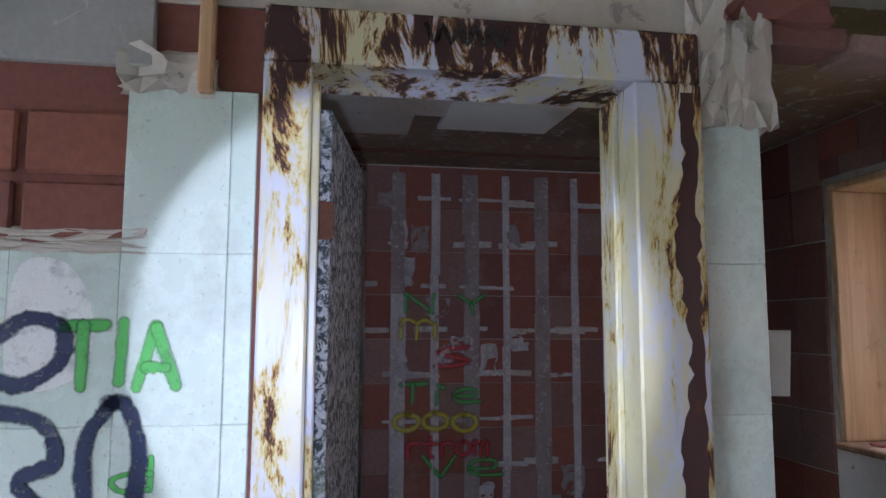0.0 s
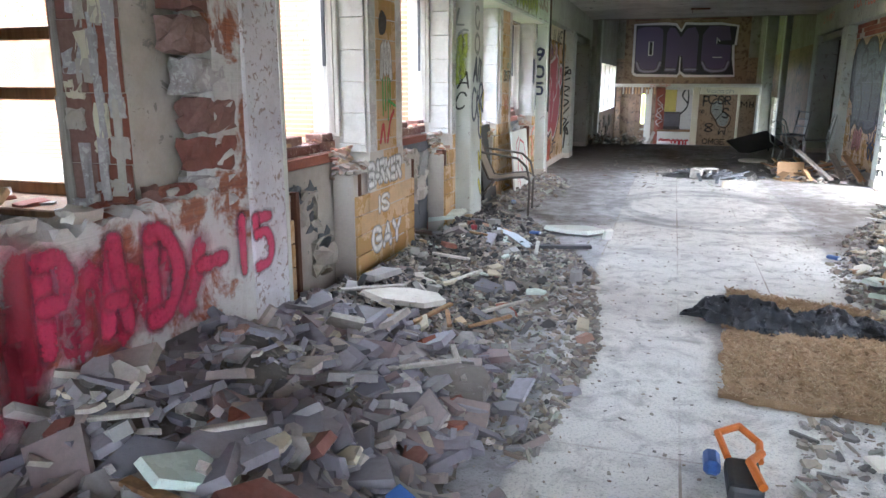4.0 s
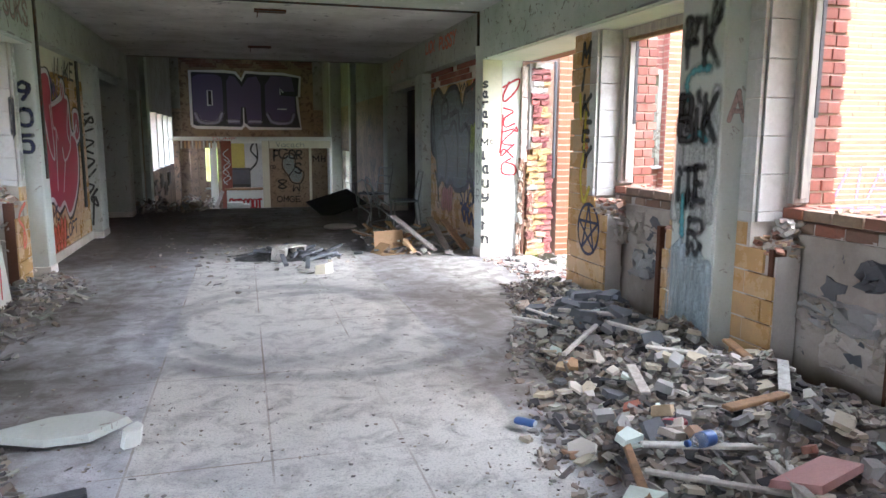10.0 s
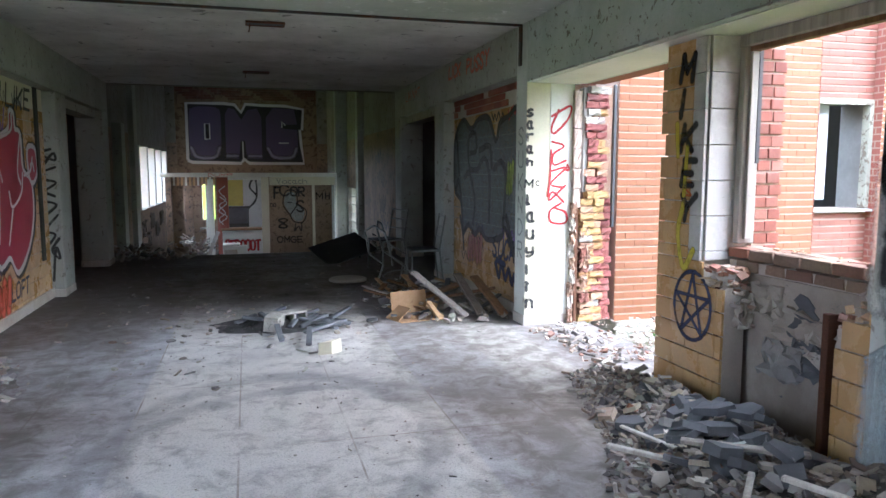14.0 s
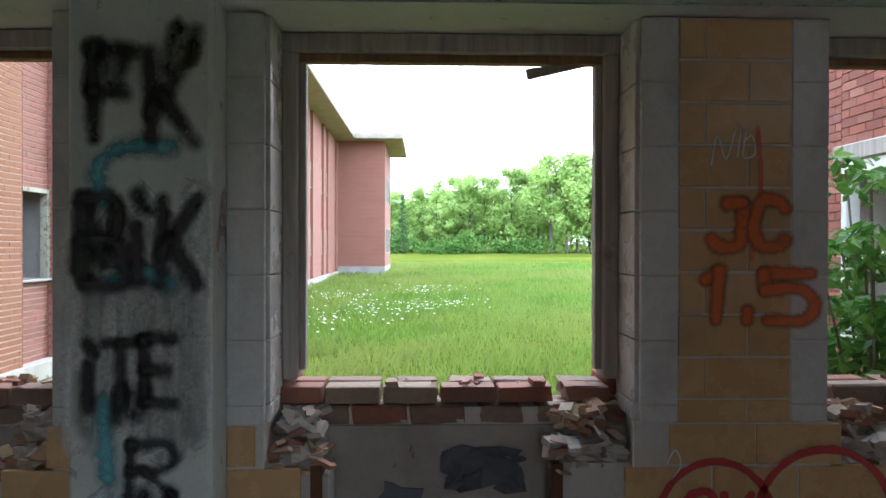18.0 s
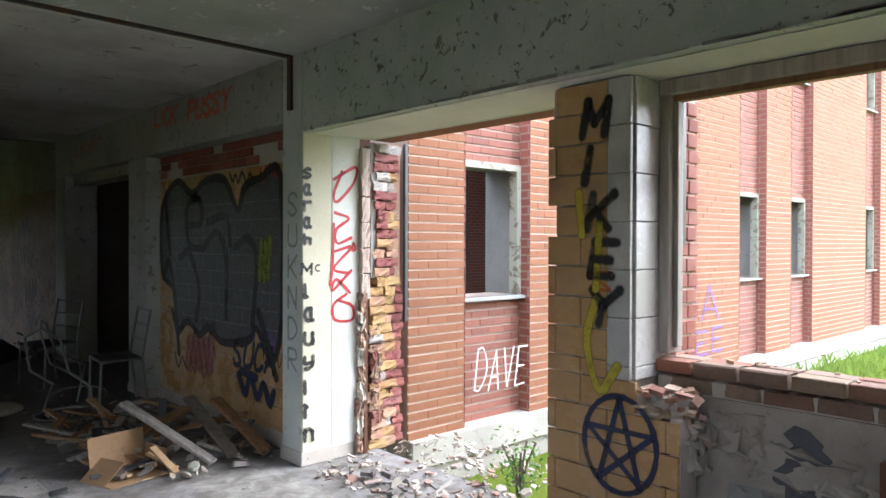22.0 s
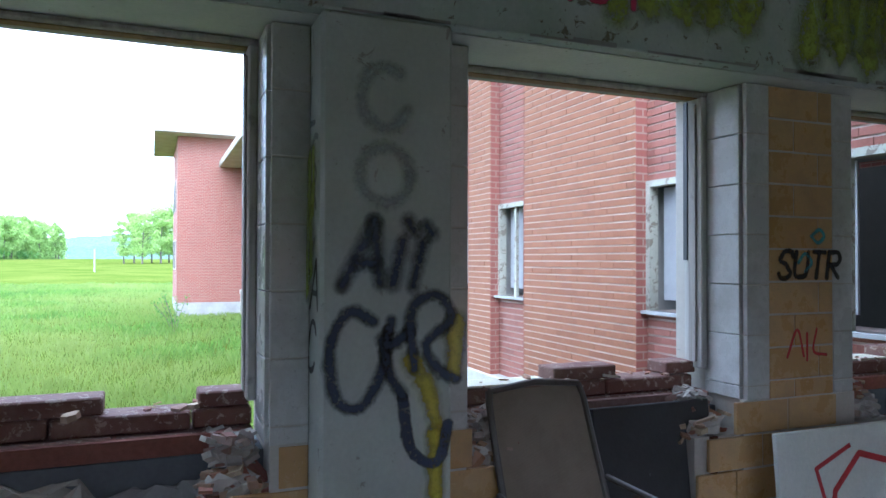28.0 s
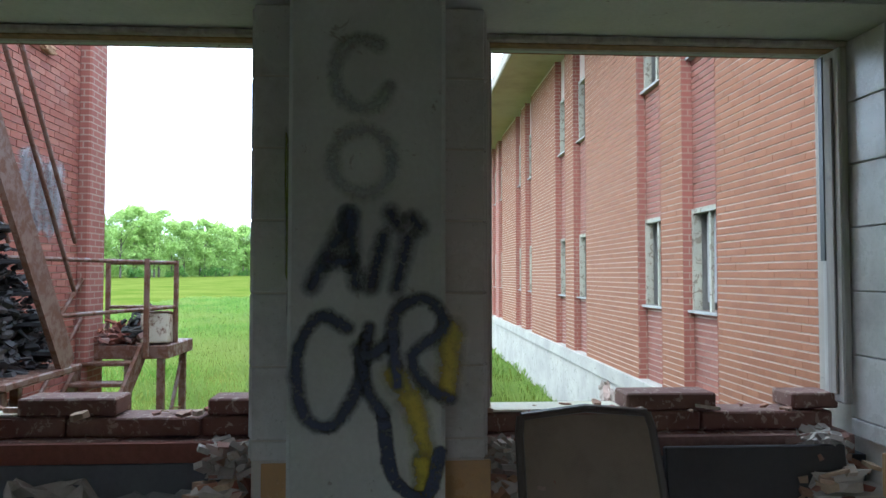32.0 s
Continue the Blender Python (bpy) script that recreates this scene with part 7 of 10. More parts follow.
piece_of("west", X2, 12.50, 0.34, "crimson bubble-letter graffiti piece with pale outlines on tan tile", (
    ("shadow", ribbon([[(p + 0.03, q - 0.01) for p, q in BODY], [(p + 0.02, q - 0.01) for p, q in EYE]], 0.13, 5, True, soft=0.3), BLK),
    ("outline", ribbon([BODY, EYE], 0.075, 5, True, soft=0.2), PALE),
    ("fill", blob([swell(BODY, -0.02), swell(EYE, -0.02)]), CRIMSON),
    ("inner_line", ribbon([[(0.08, 1.53), (0.22, 1.53), (0.34, 1.30), (0.46, 0.97), (0.62, 0.83), (0.67, 0.96), (0.60, 1.44)], [(0.66, 1.44), (1.20, 1.55), (1.27, 1.72)], [(0.66, 1.44), (0.70, 1.2), (0.80, 1.18), (0.87, 1.06)], [(0.80, 1.15), (0.69, 0.48)], [(1.05, 0.95), (1.13, 0.80), (1.44, 0.93), (1.52, 1.14)], [(1.13, 0.77), (0.96, 0.44)], [(1.5, 1.52), (1.36, 1.17), (1.44, 1.02)], [(1.57, 1.11), (1.80, 1.16), (1.9, 1.3)], [(1.82, 1.22), (1.9, 1.24), (1.94, 1.16)]], 0.035, soft=0.3), PALE)))
for txt, u, z, w, h, mat, fat in (("I LIKE", 13.42, 2.12, 1.05, 0.26, BLK, 0.02), ("RTMS-", 12.5, 0.46, 0.85, 0.2, BLU, 0.02), ("LOFT", 13.42, 0.2, 0.62, 0.2, BLU, 0.03)):
    word("west", X2 + 0.002, u, z, txt, w, h, mat, fat, "dark tag beside the crimson piece", 0.2)
tagged(sprayed(None, "graffiti", scrub(0.85, 0.3, 11, 0.10), facing("west", (X2 + 0.002, 12.55), 0.12), SALMON), "salmon spray patch low on the wall", "graffiti")
tagged(sprayed(None, "graffiti", scrub(0.25, 0.14, 4, 0.09), facing("west", (X2 + 0.002, 12.55), 2.2), SALMON), "red spray blot high on the wall", "graffiti")
tagged(sprayed(None, "graffiti", ribbon([[(0.06, 1.55), (-0.06, 1.5), (0.1, 1.42), (0.08, 1.5), (-0.05, 1.3), (0.1, 1.34)], [(-0.06, 1.2), (0.1, 1.16), (-0.02, 1.06), (0.08, 1.0)], [(-0.04, 0.95), (0.09, 0.9), (0.0, 0.8)], [(0.1, 0.78), (-0.04, 0.6), (0.06, 0.55), (0.0, 0.44)], [(0.1, 0.5), (0.02, 0.36), (0.1, 0.26), (0.06, 0.4), (0.03, 0.12), (0.02, 0.0)]], 0.028, 5), facing("colwest", (XL - 0.14, 14.95 - G), 0.2), BLK), "black looping tag running down the far column", "graffiti")
# slate piece on the east wall; the tile joints show through it
X3 = XR + 0.138
HUMPS = [(0.62, 0.08), (0.52, 0.5), (0.24, 0.67), (0.24, 1.3), (0.60, 1.55), (0.95, 1.42), (1.24, 1.52), (1.62, 1.50), (1.86, 1.24), (1.98, 1.42), (2.25, 1.48), (2.56, 1.47), (2.58, 0.4), (2.44, 0.05), (2.19, 0.27), (2.04, 0.16), (1.57, 0.1), (1.32, 0.2), (1.10, 0.12), (0.86, 0.22)]
piece_of("east", X3, 15.12, 0.6, "slate grey bubble-letter graffiti piece with black outlines on tile", (
    ("fill", blob([HUMPS]), SLATEFILL),
    ("joint_line", ribbon([[(0.3, z), (2.52, z)] for z in (0.28, 0.425, 0.57, 0.715, 0.86, 1.005, 1.15, 1.295)] + [[(x + (0.15 if i % 2 else 0), 0.28 + 0.145 * i), (x + (0.15 if i % 2 else 0), 0.425 + 0.145 * i)] for i in range(7) for x in (0.75, 1.05, 1.35, 1.65, 1.95, 2.25)], 0.006, 1, soft=0.5), FAINT),
    ("outline", ribbon([HUMPS + HUMPS[:1], [(0.32, 1.4), (0.44, 0.86)], [(0.84, 1.12), (1.15, 1.15), (1.10, 1.36), (0.84, 1.29), (0.89, 0.95), (1.2, 0.91)], [(0.68, 0.82), (0.89, 0.87), (1.10, 0.55), (1.05, 0.26)], [(1.29, 1.15), (1.65, 1.18), (1.73, 0.95)], [(1.2, 0.91), (1.47, 1.05), (1.65, 0.84), (1.65, 0.32)], [(1.81, 0.92), (2.04, 1.0), (2.19, 0.82), (2.12, 0.3)], [(0.27, 0.62), (0.42, 0.77), (0.56, 0.47)], [(2.22, 0.41), (2.39, 0.13), (2.5, -0.08)], [(0.5, 0.3), (0.62, 0.08), (0.66, -0.1)]], 0.062, 6), BLK)))
tagged(sprayed(None, "graffiti", scrub(0.16, 0.36, 5, 0.07), facing("east", (X3 - 0.0045, 12.88), 1.25), LIME), "lime patch beside the slate piece", "graffiti")
word("east", X3 - 0.003, 13.35, 0.52, "SUCA", 0.7, 0.24, BLU, 0.04, "blue tag under the slate piece", 0.2)
tagged(sprayed(None, "graffiti", ribbon([[(0, 0.16), (0.12, 0.02), (0.2, 0.18), (0.32, 0.02), (0.42, 0.14), (0.52, 0.0), (0.58, 0.1)], [(0.05, 0.2), (0.3, 0.18)]], 0.07), facing("east", (X3 - 0.003, 13.24), 0.30), BLU), "dark blue scrawl low on the wall", "graffiti")
tagged(sprayed(None, "graffiti", scrub(0.5, 0.3, 9, 0.09, 1.0), facing("east", (X3 - 0.0024, 14.25), 0.4), paint("pink_haze", (0.62, 0.25, 0.24), 0.12, seed=47)), "pink spray haze on tile", "graffiti")
for side, txt, x, u in (("west", "G", XL - 1.9 + 0.006, 16.4), ("east", "MG", XR + 1.9 - 0.006, 17.0)):
    word(side, x, u, 1.2, txt, 0.8, 0.7, FAINT, 0.0, "faint pale letters in the dark passage")
# unreadable tags round the big pieces
sr = random.Random(8)


def scrawl(w, h):
    n = sr.randint(5, 9)
    return [[(w * i / n + sr.uniform(-.02, .02), h * (0.15 if i % 2 else 0.85) + sr.uniform(-.2, .2) * h) for i in range(n + 1)]]


for side, x, y0, y1, rows in (("west", X2 + 0.0015, 12.4, 14.4, ((2.12, 0.16), (0.62, 0.2), (0.30, 0.16), (1.9, 0.2), (1.2, 0.3))), ("east", X3 - 0.0015, 12.8, 14.8, ((0.55, 0.2), (0.35, 0.16), (0.75, 0.12), (2.05, 0.12)))):
    for i, (z, h) in enumerate(rows):
        for j in range(2):
            tagged(sprayed(None, "graffiti", ribbon(scrawl(sr.uniform(0.25, 0.5), h), sr.choice((0.012, 0.02, 0.026)), 4), facing(side, (x, sr.uniform(y0, y1)), z), sr.choice((BLK, BLK, BLU, VIOLET, RED))), "small unreadable sprayed tag on tile", "graffiti")
# purple piece on the end wall
LAVENDER = paint("lavender_fill", (0.085, 0.062, 0.14), -0.15, seed=35)
RIM = [(0.0, 0.1), (0.0, 1.92), (1.12, 1.94), (1.5, 1.9), (1.70, 1.66), (1.84, 1.93), (2.4, 1.9), (3.1, 1.9), (3.7, 1.8), (3.66, 1.12), (3.58, 1.12), (3.62, 0.6), (3.70, 0.0), (2.5, 0.0), (1.92, 0.0), (1.74, 0.16), (1.66, 0.0), (0.14, 0.03)]
OH = [(0.07, 0.42), (0.07, 1.6), (0.16, 1.76), (0.32, 1.82), (0.82, 1.82), (0.96, 1.76), (1.05, 1.6), (1.05, 0.42), (0.95, 0.22), (0.80, 0.15), (0.32, 0.15), (0.16, 0.22)]
EM = [(1.19, 0.15), (1.19, 1.6), (1.30, 1.80), (1.48, 1.76), (1.70, 1.42), (1.9, 1.74), (2.2, 1.80), (2.34, 1.5), (2.34, 0.15), (1.86, 0.15), (1.80, 0.74), (1.66, 0.74), (1.60, 0.15)]
GEE = [(2.48, 0.5), (2.48, 1.5), (2.7, 1.82), (3.4, 1.80), (3.5, 1.3), (3.0, 1.28), (3.0, 1.16), (3.5, 1.12), (3.52, 0.4), (3.35, 0.15), (2.7, 0.15)]
e = empty("graffiti_piece", 0.5, 30.15, 1.7, "purple block-letter graffiti piece with white outline", "graffiti")
for nm, me, mat, y in (("outline", ribbon([RIM], 0.09, 1, True, soft=0.15), PALE, 30.172), ("field", blob([RIM], 1), paint("black_purple_fill", (0.02, 0.017, 0.03), -0.15, seed=36), 30.176),
                       ("letter", blob([OH], 2), LAVENDER, 30.168), ("letter", blob([EM], 1), LAVENDER, 30.168), ("letter", blob([GEE], 1), LAVENDER, 30.168),
                       ("highlight", ribbon([[(0.12, 0.5), (0.3, 0.2), (0.84, 0.2), (1.0, 0.5)], [(1.23, 0.24), (1.56, 0.24)], [(1.92, 0.24), (2.3, 0.24)], [(2.53, 0.5), (2.74, 0.21), (3.3, 0.21), (3.46, 0.5)]], 0.10, 5, soft=1.0), paint("lilac_spray", (0.30, 0.27, 0.38), 0.05, seed=49), 30.165),
                       ("glint", ribbon([[(0.55, 0.78), (0.55, 1.28), (0.70, 1.28), (0.70, 0.78), (0.55, 0.78)], [(1.73, 0.05), (1.73, 0.7)], [(3.0, 1.2), (3.0, 1.4), (3.1, 1.26)], [(2.9, 0.68), (3.2, 0.68)]], 0.035, 1, soft=0.2), PALE, 30.162),
                       ("core", blob([[(0.58, 0.8), (0.58, 1.25), (0.68, 1.25), (0.68, 0.8)]], 1), BLK, 30.163)):
    sprayed(e, nm, me, facing("south", (-1.37, y), 1.74), mat)
word("south", -0.15, 24.945, -0.62, "SEDOOOT", 0.92, 0.34, RED, 0.03, "red sprayed letters on the white counter front")
for txt, x, z, w, h in (("F", 1.14, 0.72, 0.2, 0.36), ("C", 1.30, 0.80, 0.28, 0.32), ("OR", 1.6, 0.78, 0.4, 0.3), ("S", 1.75, 0.35, 0.22, 0.34), ("8", 1.25, -0.1, 0.28, 0.3), ("OO", 1.05, 0.5, 0.16, 0.12), ("OMGE", 1.22, -0.5, 0.7, 0.2), ("M", 2.3, 0.7, 0.2, 0.2), ("H", 2.55, 0.7, 0.14, 0.2)):
    word("south", x, 25.745, z, txt, w, h, BLK, 0.03, "black sprayed letters on the brown panel")
tagged(sprayed(None, "graffiti", ribbon([[(0.3, 0.2), (0.12, 0.5), (0.2, 0.85), (0.45, 0.85), (0.5, 0.5), (0.3, 0.2)], [(0.5, 0.5), (0.75, 0.3), (0.65, 0.0), (0.4, 0.02), (0.3, 0.2)], [(0.25, 0.55), (0.35, 0.55)], [(0.45, -0.05), (0.42, -0.25), (0.52, -0.12), (0.6, -0.25), (0.62, -0.02)]], 0.03), facing("south", (1.28, 25.742), 0.08), BLK), "black outline drawing on the brown panel", "graffiti")
tagged(sprayed(None, "graffiti", blob([[(0.3, 0.25), (0.15, 0.5), (0.22, 0.8), (0.43, 0.8), (0.5, 0.5), (0.7, 0.3), (0.62, 0.04), (0.42, 0.05)]]), facing("south", (1.28, 25.746), 0.08), FAINT), "grey fill of an outline drawing", "graffiti")
tagged(sprayed(None, "graffiti", ribbon([[(0.0, 0.0), (0.3, 0.35), (0.28, 0.95), (0.12, 0.7), (0.3, 0.45)]], 0.05), facing("south", (0.4, 26.99), 0.35), BLK), "black curve on the pale panel", "graffiti")
tagged(sprayed(None, "graffiti", ribbon([[(0.1, 0.0), (0.0, 0.15), (0.16, 0.3), (0.02, 0.5), (0.18, 0.66), (0.02, 0.86), (0.16, 1.0)], [(0.02, 0.05), (0.2, 0.2), (0.0, 0.36), (0.2, 0.56), (0.04, 0.72)]], 0.02), facing("south", (-0.27, 24.975), 0.1), WHT), "pale scrawl on the brick pier", "graffiti")
word("south", -0.5, 24.845, 1.345, "DUMP", 0.6, 0.09, SALMON, 0.02, "small red tag on the white ledge")
word("south", 1.2, 24.94, 1.15, "Vocach", 0.8, 0.15, FAINT, 0.01, "faint grey tag under the ledge")
for x, y, side, n in ((FX0 + 0.014, 19.2, "west", 4), (FX0 + 0.014, 21.4, "west", 4), (FX1 - 0.016, 20.0, "east", 4), (FX1 - 0.016, 24.8, "east", 3)):
    for i in range(n):
        tagged(sprayed(None, "graffiti", ribbon(scrawl(0.7, 0.4), 0.03, 4), facing(side, (x, y + 0.25 * i), 0.2 + 0.45 * i), sr.choice((BLK, BLK, BLU))), "unreadable sprayed tag in the end space", "graffiti")
# sprayed low wall: red letters over bare clay
for ch, u, z, w, h in (("P", 2.40, 0.52, 0.17, 0.38), ("A", 2.66, 0.50, 0.18, 0.40), ("D", 2.90, 0.47, 0.24, 0.42), ("-", 3.22, 0.62, 0.24, 0.08), ("1", 3.54, 0.52, 0.07, 0.31), ("5", 3.67, 0.51, 0.19, 0.30)):
    tagged(sprayed(None, "graffiti", letters(ch, w, h, 0.055 if ch != "-" else 0.4, soft=0.7), facing("west", (XL + 0.006, u), z), MAGENTA), "smeared red sprayed letter on the broken wall", "graffiti", "red letters on the low wall")
tagged(sprayed(None, "graffiti", scrub(0.75, 0.42, 11, 0.12, 1.0), facing("west", (XL + 0.005, 1.62), 0.40), CRIMSON), "dark red paint smeared over the broken wall", "graffiti")
tagged(sprayed(None, "graffiti", scrub(0.9, 0.25, 9, 0.10, 1.0), facing("west", (XL + 0.0045, 2.35), 0.52), MAGENTA), "red paint haze on the broken wall", "graffiti")
# tiled wall: green letters and black shapes
XT = -1.67 + 0.002
word("west", XT, -0.07, 1.33, "TIA", 0.26, 0.165, GRN, 0.03, "bright green sprayed letters on mint tile")
tagged(sprayed(None, "graffiti", ribbon([[(0.0, 0.03), (0.06, 0.02), (0.13, 0.07), (0.13, 0.14), (0.06, 0.16), (0.0, 0.12), (-0.06, 0.1)], [(-0.02, -0.03), (0.10, -0.06), (0.13, -0.14), (0.06, -0.18), (0.12, -0.26), (0.02, -0.3)], [(0.24, -0.02), (0.19, -0.1), (0.20, -0.24), (0.27, -0.28), (0.30, -0.14), (0.27, -0.03), (0.23, -0.02)]], 0.032), facing("west", (XT, -0.19), 1.33), BLU), "fat dark sprayed loops on mint tile", "graffiti")
word("west", XT, 0.05, 1.12, "d", 0.09, 0.08, GRN, 0.03, "small green sprayed letter on mint tile")
tagged(sprayed(None, "graffiti", blob([[(0, 0), (0.14, 0.02), (0.16, 0.15), (0.1, 0.26), (0.0, 0.24)]]), facing("west", (XT - 0.0008, -0.16), 1.35), WHT), "pale spray patch on mint tile", "graffiti")
tagged(sprayed(None, "graffiti", ribbon([[(0.02 * i, 0.0 if i % 2 else 0.045) for i in range(11)]], 0.012, 3), facing("west", (-1.642, 0.72), 2.15), BLK), "black unreadable scrawl on the door frame", "graffiti")
# scrawl on the room's back wall
for txt, y, z, mat, fat in (("N Y", 0.98, 1.55, GRN, 0.02), ("m", 0.95, 1.38, YEL, 0.03), ("s", 1.18, 1.20, RED, 0.05), ("Tie", 0.95, 0.96, GRN, 0.03), ("ooo", 0.92, 0.78, YEL, 0.05), ("rtrom", 1.0, 0.62, RED, 0.03), ("ve", 1.1, 0.50, GRN, 0.02)):
    word("west", -4.688, y, z, txt, 0.55 if len(txt) > 1 else 0.25, 0.15, mat, fat, "faded sprayed letters on red blocks", soft=1.0)
# blotchy limewash on the stair block
tagged(sprayed(None, "limewash_patch", scrub(0.75, 0.75, 9, 0.16, 1.0), facing("north", (-6.85, 4.232), 1.95), paint("limewash", (0.40, 0.41, 0.44), 0.14, seed=51)), "pale blue limewash blotch on red brick", "paint patch")
# wings: small marks
word("south", 8.0, 12.062, 0.55, "VIA", 1.3, 0.5, VIOLET, -0.015, "thin violet spray lines on brick")
word("south", 7.9, 12.062, 0.15, "TREE", 1.5, 0.35, VIOLET, -0.01, "thin violet spray lines on brick")
word("south", 4.75, 12.06, 0.25, "DAVE", 0.72, 0.40, WHT, -0.026, "thin white spray lines on brick", 0.2)


# ---------------------------------------------------------------- rubble
from mathutils import noise as mnoise
rr = random.Random(41)


def lerp_at(pts, v):
    """Piecewise-linear value at v."""
    if v <= pts[0][0]:
        return pts[0][1]
    for (a, p), (b, q) in zip(pts, pts[1:]):
        if v <= b:
            return p + (q - p) * (v - a) / (b - a)
    return pts[-1][1]


def fuzz(x, y, s=1.0, o=0.0):
    return mnoise.noise((x * s + o, y * s - o, o * 1.7))


WEST_H = [(1.4, 0.30), (2.4, 0.46), (3.3, 0.42), (3.9, 0.26), (5.0, 0.18), (6.5, 0.15), (7.6, 0.12), (9.5, 0.12), (11.2, 0.09), (12.0, 0.03)]
WEST_E = [(1.4, -0.55), (2.4, -0.38), (3.0, -0.45), (4.5, -0.55), (6.2, -0.85), (7.3, -1.2), (8.3, -1.36), (10.0, -1.3), (11.2, -1.2), (12.0, -1.5)]
WEST_SPREAD = [(1.4, -0.35), (3.0, -0.2), (4.5, -0.05), (6.2, -0.25), (7.3, -0.75), (8.3, -1.2), (11.2, -1.05), (12.0, -1.4)]
EAST_H = [(2.6, 0.06), (4.2, 0.16), (5.0, 0.24), (6.5, 0.30), (8.2, 0.27), (9.3, 0.2), (10.2, 0.07), (10.6, 0.0)]
EAST_E = [(2.6, 1.0), (3.8, 1.3), (4.5, 1.72), (5.5, 1.75), (6.1, 1.7), (7.0, 1.85), (8.2, 2.1), (9.2, 2.6), (10.4, 2.9)]
EAST_SPREAD = [(2.6, 0.75), (3.8, 0.85), (4.5, 1.42), (5.5, 1.5), (6.1, 1.42), (7.0, 1.55), (8.2, 1.9), (9.2, 2.35), (10.4, 2.7)]


def heap_z(side, x, y):
    if side < 0:
        h, e, wall = lerp_at(WEST_H, y), lerp_at(WEST_E, y), -1.66
    else:
        h, e, wall = lerp_at(EAST_H, y), lerp_at(EAST_E, y), 3.01
    f = (x - e) / (wall - e)
    if f <= 0:
        return 0.0
    f = min(1.0, f)
    return max(0.0, h * (f ** 0.85) * (0.86 + 0.42 * fuzz(x, y, 2.6, 3.0)) + 0.03 * fuzz(x, y, 8.0) * min(1, f * 4))


def mound(name, side, y0, y1, label):
    verts, faces, cols, rows = [], [], 26, int((y1 - y0) / 0.07)
    wall = -1.66 if side < 0 else 3.01
    for j in range(rows + 1):
        y = y0 + (y1 - y0) * j / rows
        e = lerp_at(WEST_SPREAD if side < 0 else EAST_SPREAD, y)
        for i in range(cols + 1):
            x = e + (wall - e) * i / cols + (0.05 * fuzz(y, i, 3.0) if 0 < i < cols else 0)
            film = -0.014 + 0.022 * min(1, i / 12) + 0.012 * fuzz(x, y, 3.1, 7.0) + 0.014 * fuzz(x, y, 11.0)
            h = heap_z(side, x, y)
            verts.append((x, y, (max(h, film) if h > 0.006 else film) if 0 < i and 0 < j < rows else -0.02))
    n = cols + 1
    for j in range(rows):
        for i in range(cols):
            faces.append((j * n + i, j * n + i + 1, (j + 1) * n + i + 1, (j + 1) * n + i))
    base = new(name, ptmesh(name, verts, faces, DIRT, True))
    return tagged(base, label, "rubble heap", "rubble heaps along the walls")


HEAP_W = mound("rubble_mound", -1, 1.45, 12.0, "heap of broken grey slate, block and tile against the low wall")
HEAP_E = mound("rubble_mound", 1, 2.6, 10.5, "heap of broken mint tile, plaster and wood along the windows")


def shard(r, size, thick, n=6, aspect=1.0, lo=0.38):
    """An irregular flat chip with a worn upper edge."""
    a0 = r.uniform(0, 6.28)
    out = []
    for i in range(n):
        a = a0 + 6.283 * (i + r.uniform(-0.28, 0.28)) / n
        q = size * r.uniform(lo, 0.56)
        out.append((q * math.cos(a), q * math.sin(a) * aspect))
    low = [(x, y, -thick / 2 + r.uniform(-0.1, 0.1) * thick) for x, y in out]
    top = [(x * 0.93, y * 0.93, thick / 2 + r.uniform(-0.12, 0.12) * thick) for x, y in out]
    faces = [tuple(range(n))[::-1], tuple(range(n, 2 * n))] + [(i, (i + 1) % n, n + (i + 1) % n, n + i) for i in range(n)]
    return low + top, faces


def bar_chip(r, length, width, thick):
    v = [(sx_ * length / 2 * r.uniform(0.85, 1), sy_ * width / 2 * r.uniform(0.8, 1.0), sz_ * thick / 2) for sx_ in (-1, 1) for sy_ in (-1, 1) for sz_ in (-1, 1)]
    return v, [(0, 1, 3, 2), (4, 6, 7, 5), (0, 4, 5, 1), (2, 3, 7, 6), (0, 2, 6, 4), (1, 5, 7, 3)]


def strewn(name, count, place, sizes, material, parent, seed, flat=0.35):
    """Small rubble as one joined part of real chips."""
    r = random.Random(seed)
    verts, faces = [], []
    for _ in range(count):
        s = sizes[0] + (sizes[1] - sizes[0]) * r.random() ** 2.2
        x, y, z = place(r)
        vs, fs = shard(r, s, s * r.uniform(0.10, 0.3), r.choice((4, 5, 6)), r.uniform(0.5, 1.0)) if r.random() < 0.8 else bar_chip(r, s * 1.6, s * 0.3, s * 0.2)
        m = Matrix.Translation((x, y, z + s * 0.09)) @ Euler((r.gauss(0, flat), r.gauss(0, flat), r.uniform(0, 6.28))).to_matrix().to_4x4()
        k0 = len(verts)
        verts += [tuple(m @ Vector(p)) for p in vs]
        faces += [tuple(k0 + i for i in f) for f in fs]
    ob = new(name, ptmesh(name, verts, faces, material))
    if parent:
        ob.parent = parent
    return tagged(ob, kind="stuff") if parent else ob


def in_heap(side, y0, y1, core=0.8):
    wall = -1.66 if side < 0 else 3.01
    E_, S_ = (WEST_E, WEST_SPREAD) if side < 0 else (EAST_E, EAST_SPREAD)

    def f(r):
        y = r.uniform(y0, y1)
        e = lerp_at(E_, y) if r.random() < core else lerp_at(S_, y)
        x = e + (wall - e) * r.random() ** (1.0 if core > 0.5 else 1.5)
        return x, y, heap_z(side, x, y)
    return f


